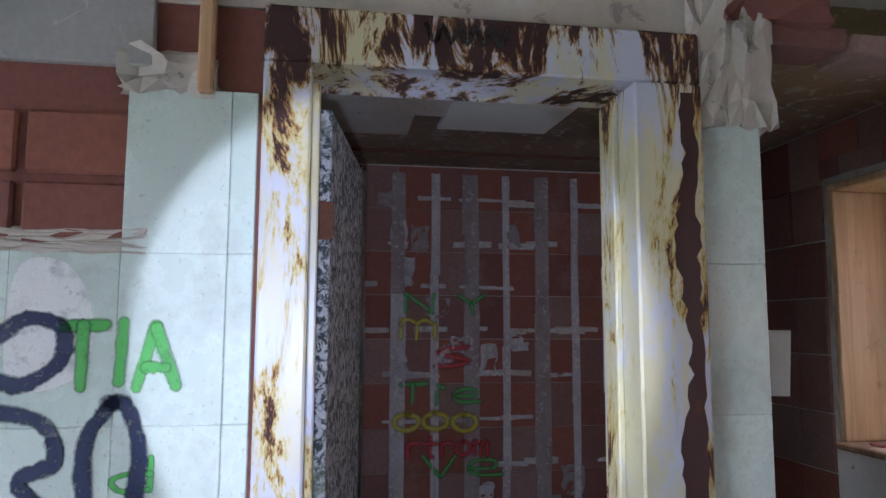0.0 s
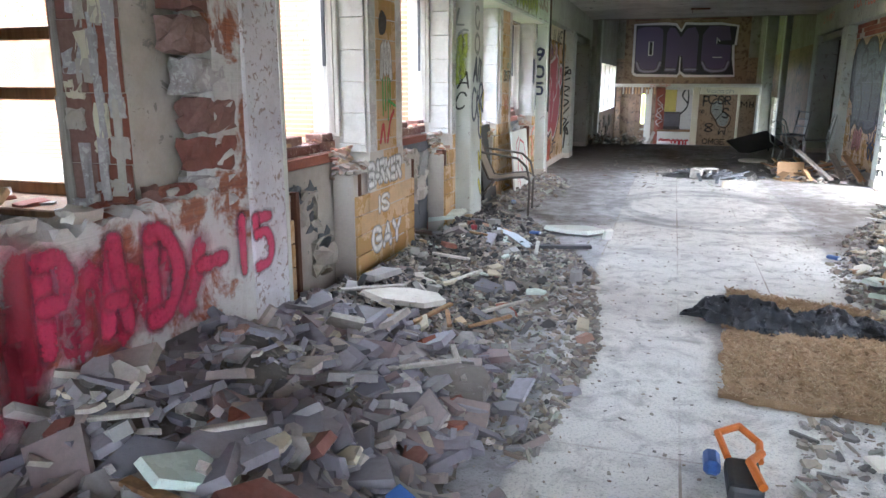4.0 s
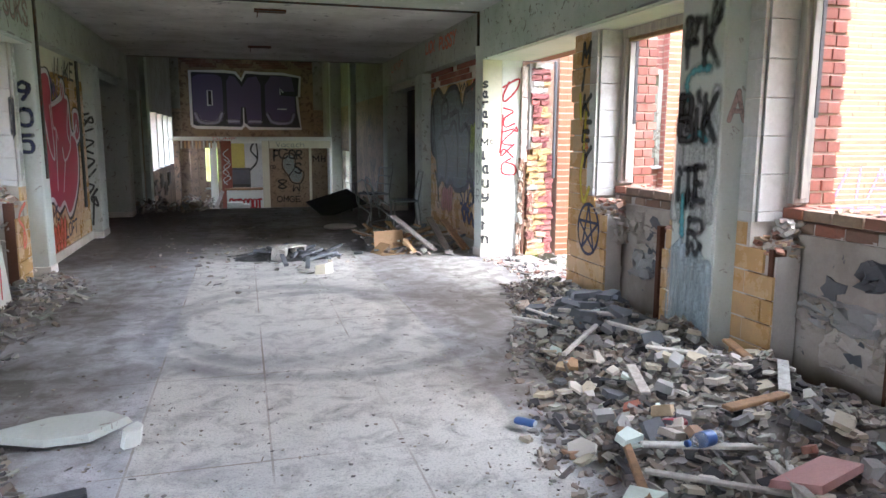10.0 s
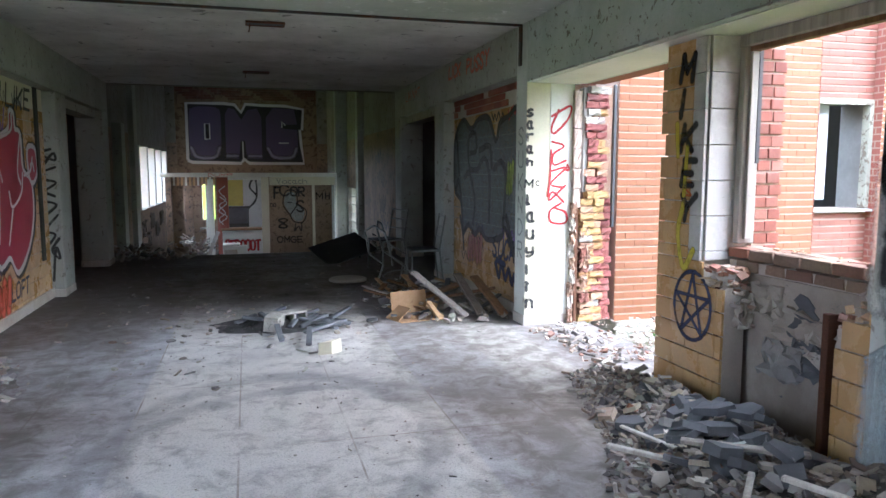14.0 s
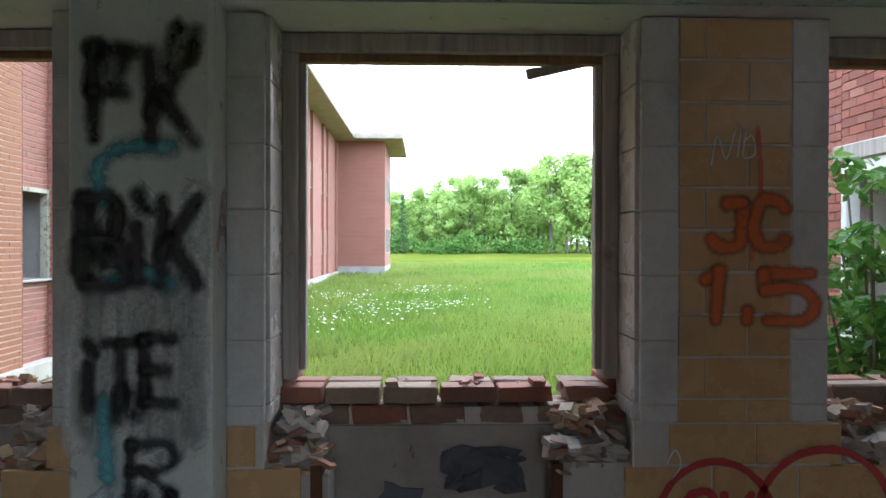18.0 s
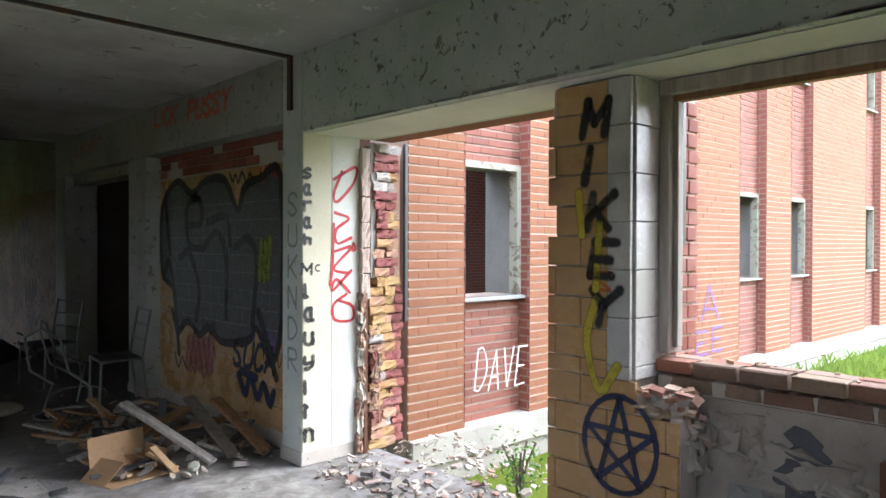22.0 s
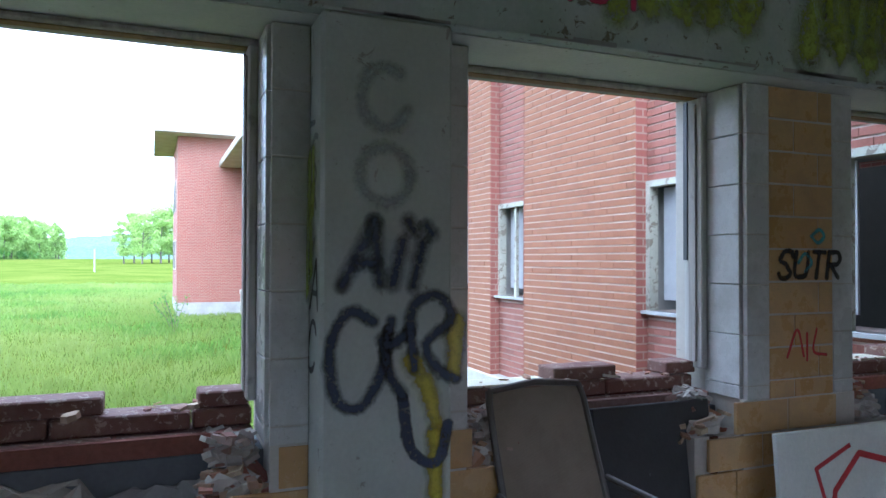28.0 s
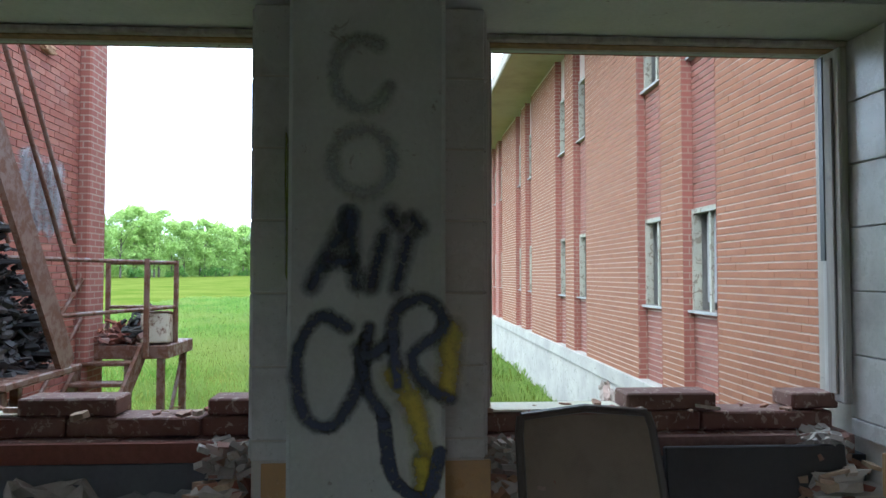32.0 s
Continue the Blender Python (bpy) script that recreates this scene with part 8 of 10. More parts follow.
TARRY = brickish("tarry_scrap", (0.05, 0.05, 0.055), (0.09, 0.085, 0.085), (0.035, 0.033, 0.035), (0.13, 0.11, 0.10), mortar=(0.2, 0.18, 0.16))
SLABMESH = {}
DUSTYCREAM = aged("dusty_cream_chip", (0.52, 0.46, 0.34), (0.42, 0.36, 0.27), (0.30, 0.27, 0.22), chips=0.6)
for tag_, mat_, lo, hi, th in (("slate", SLATE, 0.13, 0.33, 0.085), ("tile", MINTTILE, 0.08, 0.15, 0.12), ("plaster", PLASTER, 0.06, 0.16, 0.18), ("tan", GROUT, 0.07, 0.15, 0.14), ("core", BRICK_MIX, 0.08, 0.14, 0.34), ("stone", CONC, 0.06, 0.16, 0.3), ("clay", CLAY, 0.1, 0.2, 0.18), ("cream", DUSTYCREAM, 0.07, 0.16, 0.16), ("dark", DARKC, 0.08, 0.2, 0.2)):
    SLABMESH[tag_] = []
    for i in range(8):
        s = rr.uniform(lo, hi)
        v, f = shard(rr, s, s * th * rr.uniform(0.7, 1.4), rr.choice((4, 4, 5) if tag_ == "slate" else (4, 4, 5, 6)), rr.uniform(0.55, 1.0), 0.46)
        SLABMESH[tag_].append(ptmesh(tag_ + "_chunk", v, f, mat_))


def chunks(parent, side, count, y0, y1, mix, core, seed, tilt=0.4, near=None):
    r = random.Random(seed)
    place = in_heap(side, y0, y1, core)
    for _ in range(count):
        x, y, z = place(r)
        me = r.choice(SLABMESH[r.choice(mix)])
        m = pose(x, y, z + r.uniform(0.01, 0.05), r.gauss(0, tilt) * 57, r.gauss(0, tilt) * 57, r.uniform(0, 360))
        piece("chunk", me, m, parent)


chunks(HEAP_W, -1, 230, 1.5, 4.1, ["slate"] * 14 + ["stone", "plaster", "clay", "cream"], 0.95, 5, 0.30)
chunks(HEAP_W, -1, 70, 4.0, 7.6, ["slate", "plaster", "stone", "tile", "cream", "stone", "clay", "core"], 0.75, 6, 0.28)
strewn("small_rubble", 2200, in_heap(-1, 1.5, 4.3, 0.85), (0.03, 0.17), SLATE, HEAP_W, 7, 0.45)
strewn("small_rubble", 13000, in_heap(-1, 3.2, 8.0, 0.5), (0.006, 0.085), RUBBLE, HEAP_W, 8, 0.45)
strewn("black_debris", 1500, in_heap(-1, 4.2, 8.2, 0.7), (0.02, 0.13), TARRY, HEAP_W, 81, 0.45)
strewn("small_rubble", 900, in_heap(-1, 8.1, 12.0, 0.8), (0.02, 0.14), RUBBLE, HEAP_W, 9)
chunks(HEAP_E, 1, 290, 4.3, 9.6, ["plaster", "tile", "tan", "tan", "stone", "dark", "tan", "cream", "core", "stone", "plaster", "cream"], 0.85, 15, 0.3)
strewn("small_rubble", 14000, in_heap(1, 4.3, 10.4, 0.6), (0.006, 0.09), RUBBLE, HEAP_E, 16, 0.45)
strewn("black_debris", 700, in_heap(1, 5.0, 9.8, 0.7), (0.02, 0.12), TARRY, HEAP_E, 82, 0.45)
strewn("small_rubble", 5000, in_heap(1, 2.7, 5.4, 0.5), (0.006, 0.08), RUBBLE, HEAP_E, 17)
chunks(HEAP_E, 1, 150, 3.0, 5.6, ["cream", "tan", "tile", "plaster", "tan", "core"], 0.8, 18, 0.22)


def niche_fill(x0, x1):
    def f(r):
        y = r.choice((r.uniform(4.3, 7.5), r.uniform(8.2, 11.9)))
        return r.uniform(x0, x1), y, abs(r.gauss(0, 0.05))
    return f


crumbs = strewn("floor_crumbs", 6000, lambda r: (r.choice((r.uniform(-1.6, 3.0), r.gauss(-0.3, 0.45), r.gauss(1.45, 0.4))), r.choice((r.uniform(1.2, 18.0), r.uniform(1.5, 8.5))), 0.0), (0.003, 0.026), RUBBLE, None, 21, 0.15)
tagged(crumbs, "grey crumbs of plaster and tile scattered over the floor", "debris", "", "stuff")
tagged(strewn("niche_rubble", 260, niche_fill(-2.0, -1.68), (0.03, 0.15), RUBBLE, None, 22), "broken plaster and tile fallen into the wall recesses", "debris", "", "stuff")
tagged(strewn("niche_rubble", 260, niche_fill(3.04, 3.3), (0.03, 0.15), RUBBLE, None, 23), "broken plaster and tile fallen into the wall recesses", "debris", "", "stuff")
tagged(strewn("litter_strip", 260, lambda r: (r.gauss(0.5, 0.7), r.gauss(12.6, 0.9), 0.0), (0.01, 0.09), RUBBLE, None, 24, 0.2), "burnt crumbs and splinters round the fire spot", "debris", "", "stuff")
tagged(strewn("litter_strip", 420, lambda r: (r.uniform(1.9, 3.0), r.uniform(12.3, 14.6), abs(r.gauss(0, 0.05))), (0.02, 0.16), RUBBLE, None, 25, 0.4), "broken plaster and splinters along the east wall", "debris", "", "stuff")
tagged(strewn("litter_strip", 300, lambda r: (r.uniform(-1.6, 2.9), r.uniform(13.0, 18.2), 0.0), (0.01, 0.07), RUBBLE, None, 26, 0.2), "small rubbish on the dark floor", "debris", "", "stuff")
tagged(strewn("end_rubble", 260, lambda r: (r.gauss(-1.0, 0.22), r.gauss(26.0, 0.3), FZ + abs(r.gauss(0.35, 0.22))), (0.08, 0.3), RUBBLE, None, 71, 0.5), "heap of broken plaster behind the cross wall", "rubble heap", "", "stuff")
tagged(strewn("end_litter", 420, lambda r: (r.uniform(FX0 + 0.1, FX1 - 0.1), r.uniform(19.2, 24.6), FZ + abs(r.gauss(0, 0.12))), (0.05, 0.26), RUBBLE, None, 72, 0.5), "broken plaster littering the sunken floor", "debris", "", "stuff")
tagged(strewn("edge_rubble", 300, lambda r: (r.choice((r.uniform(-1.95, -0.5), r.uniform(-1.95, -1.2), r.uniform(2.4, 3.0))), r.uniform(18.3, 18.85), abs(r.gauss(0, 0.09))), (0.05, 0.2), RUBBLE, None, 73, 0.5), "rubble lying along the edge of the dark floor", "debris", "", "stuff")
tagged(strewn("brick_rubble", 520, lambda r: (r.uniform(2.95, 4.4), r.uniform(10.55, 11.95), abs(r.gauss(0.0, 0.02))), (0.01, 0.09), CHIPMIX, None, 27, 0.3), "pale and red brick chips lying in the broken doorway", "debris", "", "stuff")


# ---------------------------------------------------------------- single slabs and pieces
def slab_piece(name, x, y, z, size, thick, aspect, rot, material, label, category, seed, rx=0.0, ry=0.0, n=6):
    r = random.Random(seed)
    v, f = shard(r, size, thick, n + 1 if size > 0.4 else n, aspect, 0.34 if size > 0.4 else 0.38)
    ob = new(name, ptmesh(name, v, f, material))
    ob.matrix_world = pose(x, y, z + thick / 2, rx, ry, rot)
    return tagged(ob, label, category)


slab_piece("plaster_slab", -0.62, 7.60, 0.02, 0.68, 0.035, 0.55, 28, MINT, "large mint-painted plaster slab lying on the floor", "slab", 3, 0, 3)
slab_piece("plaster_lump", -0.26, 7.42, 0.0, 0.13, 0.09, 0.7, 60, WHITEP, "white plaster lump beside the slab", "rubble", 4, 12, 0)
slab_piece("mint_slab", -1.86, 7.42, 0.13, 0.52, 0.03, 0.6, 10, MINTTILE, "mint tile slab leaning on the rubble by the column", "slab", 5, 6, -8, 5)
slab_piece("mint_slab", -1.02, 2.30, 0.30, 0.44, 0.03, 0.5, 52, MINTTILE, "pale mint tile slab on the slate heap", "slab", 6, 14, 20, 4)
slab_piece("mint_slab", -1.3, 1.95, 0.30, 0.34, 0.03, 0.6, 130, MINTTILE, "broken mint tile slab at the foot of the heap", "slab", 61, -10, 18, 5)
slab_piece("brown_slab", -0.78, 2.28, 0.22, 0.34, 0.035, 0.75, 20, CLAY, "brown-painted slab on the slate heap", "slab", 7, 12, 16, 5)
slab_piece("brown_slab", -0.52, 2.42, 0.07, 0.26, 0.025, 0.7, 75, CLAY, "red-brown tile shard at the heap's edge", "slab", 71, 8, 20, 5)
slab_piece("plaster_slab", -1.16, 4.55, 0.17, 0.58, 0.03, 0.55, 20, PLASTER, "broad pale plaster slab lying on rubble", "slab", 8, 5, 6)
slab_piece("foam_slab", -0.62, 3.65, 0.05, 0.5, 0.07, 0.6, 8, DIRT, "grey crumbling slab of insulation", "slab", 9, 4, 6)
slab_piece("pink_slab", 2.35, 6.02, 0.17, 0.39, 0.03, 0.5, -12, paint("dusty_pink_paint", (0.50, 0.27, 0.25), -0.3, 40), "dusty pink painted board piece on the rubble", "slab", 11, 4, -14, 4)
slab_piece("mint_tile", 1.72, 6.22, 0.06, 0.26, 0.03, 0.6, 12, MINTTILE, "mint glazed tile piece at the heap's edge", "tile", 12, 10, 4, 4)
slab_piece("mint_tile", 1.66, 5.86, 0.05, 0.26, 0.03, 0.55, -4, MINTTILE, "mint glazed tile piece at the heap's edge", "tile", 13, -14, 3, 4)
slab_piece("mint_tile", 1.92, 6.68, 0.09, 0.2, 0.03, 0.7, 30, MINTTILE, "mint glazed tile piece on the rubble", "tile", 14, 10, 4, 4)
slab_piece("plaster_slab", 2.1, 4.95, 0.1, 0.5, 0.03, 0.35, -14, PLASTER, "long pale plaster shard on the rubble", "slab", 15, 6, -8)
slab_piece("floor_rock", -0.35, 5.84, 0.0, 0.11, 0.085, 0.9, 30, CONC, "grey stone lying alone on the floor", "rock", 16, 0, 0, 7)
for i in range(26):
    x, y = rr.uniform(2.5, 3.0), rr.uniform(8.2, 9.25)
    slab_piece("dark_slate_block", x, y, heap_z(1, x, y) + rr.uniform(0.0, 0.1), rr.uniform(0.14, 0.26), rr.uniform(0.03, 0.06), 0.75, rr.uniform(0, 360), DARKC, "dark tarred slab piece heaped beside the column", "slab", 230 + i, rr.gauss(0, 16), rr.gauss(0, 16), 5)["group"] = "dark slabs beside the column"
slab_piece("yellow_block", 1.08, 11.48, 0.0, 0.22, 0.1, 0.55, 10, CREAM, "yellowish brick lying on the floor", "brick", 17, 0, 0, 4)


def strip(name, pts, width, thick, material, label, category):
    """A flat bent strip along points."""
    bm = bmesh.new()
    for a, b in zip(pts, pts[1:]):
        a, b = Vector(a), Vector(b)
        d = b - a
        m = Matrix.Translation(a) @ d.to_track_quat("X", "Z").to_matrix().to_4x4()
        bx(bm, 0, d.length, -width / 2, width / 2, 0, thick, m)
    bevel(bm, thick * 0.2)
    return tagged(part(name, bm, material), label, category)


ZINC = aged("zinc_strip", (0.50, 0.55, 0.60), (0.38, 0.42, 0.46), (0.2, 0.2, 0.2), rough=0.45)
strip("metal_strip", [(-1.38, 7.39, 0.05), (-1.1, 7.08, 0.06), (-0.87, 6.80, 0.015)], 0.10, 0.006, ZINC, "bent pale metal strip on the floor", "strip")
strip("dark_strip", [(-0.87, 6.78, 0.012), (-0.35, 6.90, 0.02)], 0.07, 0.03, DARKSTEEL, "dark folded metal strip on the floor", "strip")
for i in range(26):
    y = rr.uniform(4.2, 9.0)
    x = rr.uniform(lerp_at(EAST_E, y), 2.9)
    a = rr.uniform(0, 3.14)
    ln = rr.uniform(0.12, 0.36)
    z = heap_z(1, x, y) + 0.045
    strip("wood_strip", [(x - ln * math.cos(a), y - ln * math.sin(a), z), (x + ln * math.cos(a), y + ln * math.sin(a), z + rr.uniform(-0.02, 0.06))], rr.uniform(0.025, 0.06), rr.uniform(0.012, 0.025), rr.choice((WOODGREY, WOODBROWN, WOODGREY, WOODWHITE)), "splintered wooden batten lying on the rubble", "batten")["group"] = "battens in the rubble"
for i in range(14):
    y = rr.uniform(2.0, 6.8)
    x = rr.uniform(-1.5, lerp_at(WEST_SPREAD, y) - 0.1)
    a = rr.uniform(0, 3.14)
    ln = rr.uniform(0.08, 0.26)
    z = heap_z(-1, x, y) + 0.05
    strip("wood_strip", [(x - ln * math.cos(a), y - ln * math.sin(a), z), (x + ln * math.cos(a), y + ln * math.sin(a), z + 0.02)], rr.uniform(0.02, 0.045), 0.018, rr.choice((WOODGREY, WOODBROWN, WOODWHITE)), "thin wooden lath lying on the rubble", "batten")["group"] = "battens in the rubble"
for i in range(64):
    x, y, a, ln = rr.uniform(1.5, 2.8), rr.uniform(3.0, 5.6), rr.uniform(-0.6, 1.5), rr.uniform(0.06, 0.17)
    z = heap_z(1, x, y) + 0.03
    strip("wood_strip", [(x - ln * math.cos(a), y - ln * math.sin(a), z), (x + ln * math.cos(a), y + ln * math.sin(a), z + 0.05 * rr.random())], rr.uniform(0.03, 0.07), rr.uniform(0.014, 0.03), rr.choice((WOODGREY, WOODWHITE, WOODBROWN, CREAM, GROUT, MINTTILE)), "short broken lath on the rubble by the mattress", "batten")["group"] = "battens in the rubble"


def grid_pad(name, corners, nx, ny, thick, rough, seed, material, ragged=0.03):
    """A pad over four corners with an uneven top and ragged rim."""
    a, b, c, d = [Vector((*p, 0)) for p in corners]
    verts, faces = [], []
    for j in range(ny + 1):
        for i in range(nx + 1):
            u, v = i / nx, j / ny
            p = (a * (1 - u) + b * u) * (1 - v) + (d * (1 - u) + c * u) * v
            edge = i in (0, nx) or j in (0, ny)
            if edge:
                p += Vector((fuzz(p.x * 9, p.y * 9, 1, seed), fuzz(p.y * 9, p.x * 9, 1, seed + 4), 0)) * ragged
            z = thick * (0.75 + 0.25 * fuzz(p.x, p.y, 3, seed)) + rough * fuzz(p.x, p.y, 14, seed)
            verts.append((p.x, p.y, z * (0.8 if edge else 1)))
    n = nx + 1
    for j in range(ny):
        for i in range(nx):
            faces.append((j * n + i, j * n + i + 1, (j + 1) * n + i + 1, (j + 1) * n + i))
    rim = [i for i in range(n)] + [j * n + nx for j in range(1, ny + 1)] + [ny * n + i for i in range(nx - 1, -1, -1)] + [j * n for j in range(ny - 1, 0, -1)]
    k0 = len(verts)
    verts += [(verts[i][0], verts[i][1], 0.0) for i in rim]
    for i in range(len(rim)):
        q = (i + 1) % len(rim)
        faces.append((rim[i], k0 + i, k0 + q, rim[q]))
    return new(name, ptmesh(name, verts, faces, material, True))


k = Nodes("coir_fibre")
f1, f2, f3 = k.noise(120, 4, 0.8, 1.5), k.noise(4, 6, 0.7), k.noise(26, 5, 0.7)
c = k.mix(k.ramp(f2, (0.35, 0), (0.65, 1)), (0.46, 0.32, 0.19), (0.27, 0.175, 0.10))
c = k.mix(k.ramp(f1, (0.4, 0.0), (0.7, 0.6)), c, (0.20, 0.12, 0.06))
c = k.mix(k.ramp(f3, (0.62, 0.0), (0.75, 0.7)), c, (0.12, 0.08, 0.05))
COIR = k.done(c, 1.0, k.mix(0.5, f1, f3), 0.9, 0.012)
PADC = [(0.56, 4.02), (1.34, 3.92), (1.52, 5.62), (0.70, 5.88)]
pad = tagged(grid_pad("fibre_mattress", PADC, 68, 92, 0.045, 0.022, 2.0, COIR, 0.05), "tan coir fibre mattress pad with ragged edges", "mattress")
verts, faces = [], []
for _ in range(9000):
    u_, v_ = rr.random(), rr.random()
    p = [(PADC[0][i] * (1 - u_) + PADC[1][i] * u_) * (1 - v_) + (PADC[3][i] * (1 - u_) + PADC[2][i] * u_) * v_ for i in range(2)]
    a, ln = rr.uniform(0, 6.28), rr.uniform(0.012, 0.045)
    z = 0.045 * (0.75 + 0.25 * fuzz(p[0], p[1], 3, 2.0)) + 0.022 * fuzz(p[0], p[1], 14, 2.0) - 0.002
    dx, dy, wx, wy = ln * math.cos(a), ln * math.sin(a), -0.0011 * math.sin(a), 0.0011 * math.cos(a)
    k0 = len(verts)
    verts += [(p[0] - wx, p[1] - wy, z), (p[0] + wx, p[1] + wy, z), (p[0] + dx + wx, p[1] + dy + wy, z + rr.uniform(0.0, 0.02)), (p[0] + dx - wx, p[1] + dy - wy, z + rr.uniform(0.0, 0.02))]
    faces.append((k0, k0 + 1, k0 + 2, k0 + 3))
ob = new("loose_fibre", ptmesh("loose_fibre", verts, faces, brickish("coir_strand", (0.50, 0.36, 0.22), (0.36, 0.24, 0.14), (0.58, 0.44, 0.29), (0.24, 0.15, 0.08), mortar=(0.45, 0.33, 0.2))))
ob.parent = pad
tagged(ob, kind="stuff")
k = Nodes("black_plastic")
PLASTIC = k.done(k.mix(k.ramp(k.noise(9, 5, 0.7), (0.45, 0), (0.7, 1)), (0.012, 0.013, 0.017), (0.05, 0.055, 0.07)), k.ramp(k.noise(14, 4), (0.3, 0.22), (0.7, 0.45)), k.noise(22, 5, 0.7, 1.0), 0.8, 0.02)
verts, faces, N_, M_ = [], [], 110, 34
for i in range(N_ + 1):
    u = i / N_
    cx_, cy_ = 0.38 + 1.16 * u, 5.17 - 0.16 * u + 0.05 * math.sin(u * 9)
    body, arm = math.exp(-((u - 0.33) / 0.2) ** 2), math.exp(-((u - 0.70) / 0.09) ** 2)
    north = 0.04 + 0.13 * body + 0.15 * arm + 0.05 * fuzz(u * 9, 2, 1, 5)
    south = 0.05 + 0.12 * body + 0.05 * arm + 0.07 * fuzz(u * 8, 5, 1, 9)
    end = min(1.0, 6 * u + 0.15, 7 * (1 - u) + 0.15)
    for j in range(M_ + 1):
        v = j / M_ * 2 - 1
        lift = max(0.0, 1 - abs(v) ** 2.5)
        y_ = cy_ + (north if v > 0 else south) * v * end + 0.03 * fuzz(u * 24, v * 4, 1, 6)
        fold = 1 - abs(fuzz(u * 7, v * 3.2, 1, 8)) * 2.4
        crease = 1 - abs(fuzz(u * 17 + v * 3, v * 6, 1, 3)) * 2.2
        z_ = 0.035 + lift * end * (0.05 + 0.055 * max(0, fold) * (0.6 + body + arm) + 0.035 * max(0, crease))
        verts.append((cx_ + 0.03 * fuzz(u * 12, v * 4), y_, z_ if 0 < j < M_ else 0.03))
for i in range(N_):
    for j in range(M_):
        a = i * (M_ + 1) + j
        faces.append((a, a + M_ + 1, a + M_ + 2, a + 1))
tagged(new("crumpled_bag", ptmesh("crumpled_bag", verts, faces, PLASTIC, True)), "crumpled shiny black plastic bag on the mattress", "bag")

# toy saw near the pad
saw = empty("toy_saw", 0.58, 3.3, 0.0, "broken orange and black toy saw lying on rubble", "toy")
ORANGEP = aged("orange_plastic", (0.62, 0.17, 0.02), (0.5, 0.13, 0.02), (0.3, 0.12, 0.05), rough=0.4, chips=0.75)
BLACKP = aged("black_plastic_dull", (0.03, 0.03, 0.033), (0.05, 0.05, 0.05), (0.1, 0.1, 0.1), rough=0.5)
BLUEP = aged("blue_plastic", (0.05, 0.12, 0.34), (0.06, 0.1, 0.24), (0.2, 0.2, 0.22), rough=0.4, chips=0.75)
part("body", bevel(boxes((-0.06, 0.06, -0.20, 0.02, 0.02, 0.09)), 0.02, 2), BLACKP, saw)
bm = bmesh.new()
tube(bm, [(-0.05, 0.0, 0.09), (-0.08, 0.13, 0.12), (0.0, 0.19, 0.13), (0.07, 0.13, 0.10), (0.06, 0.0, 0.09)], 0.014, 8)
part("handle", bm, ORANGEP, saw, "orange plastic handle")
bm = bmesh.new()
tube(bm, [(0.05, -0.2, 0.1), (0.02, -0.05, 0.11), (0.07, 0.05, 0.10)], 0.016, 8)
part("trim", bm, ORANGEP, saw)
part("blade", bevel(boxes((-0.13, -0.07, -0.02, 0.1, 0.01, 0.07)), 0.015), BLUEP, saw, "blue plastic side piece")


# ---------------------------------------------------------------- bottles, cans
k = Nodes("clear_plastic")
CLEARP = k.done((0.85, 0.9, 0.92), 0.12)
k.b.inputs["Transmission Weight"].default_value = 0.85
k.b.inputs["IOR"].default_value = 1.2


def lathe(bm, prof, n=14):
    """Turn a profile of (radius, height) round z."""
    rings = [[bm.verts.new((r_ * math.cos(6.283 * i / n), r_ * math.sin(6.283 * i / n), z_)) for i in range(n)] for r_, z_ in prof]
    for a, b in zip(rings, rings[1:]):
        for i in range(n):
            bm.faces.new((a[i], a[(i + 1) % n], b[(i + 1) % n], b[i]))
    bm.faces.new(rings[0][::-1])
    bm.faces.new(rings[-1])
    for f_ in bm.faces:
        f_.smooth = True
    return bm


def bottle(x, y, z, rot, capmat, label, tilt=88):
    e = empty("plastic_bottle", x, y, z, label, "bottle", "bottles in the rubble")
    e.matrix_world = pose(x, y, z, tilt, 0, rot)
    part("body", lathe(bmesh.new(), [(0.026, 0), (0.033, 0.012), (0.033, 0.06), (0.030, 0.075), (0.033, 0.09), (0.033, 0.14), (0.016, 0.185), (0.012, 0.2)]), CLEARP, e)
    part("wrapper", lathe(bmesh.new(), [(0.0335, 0.062), (0.0340, 0.066), (0.0340, 0.115), (0.0335, 0.12)]), capmat, e, "printed paper band")
    part("cap", lathe(bmesh.new(), [(0.0135, 0.198), (0.0145, 0.2), (0.0145, 0.214), (0.012, 0.216)]), capmat, e)


REDP = aged("red_print", (0.38, 0.03, 0.04), (0.30, 0.04, 0.05), (0.5, 0.42, 0.42), rough=0.35, chips=0.72)
WHITEPL = aged("white_plastic", (0.75, 0.76, 0.75), (0.66, 0.67, 0.66), (0.5, 0.5, 0.48), rough=0.4)
bottle(-1.36, 7.02, 0.11, -80, REDP, "clear plastic bottle with a red band and cap")
bottle(2.2, 6.42, 0.19, -75, BLUEP, "clear crushed bottle with a blue band")
bottle(2.25, 5.6, 0.16, -60, WHITEPL, "clear empty bottle with a white cap")


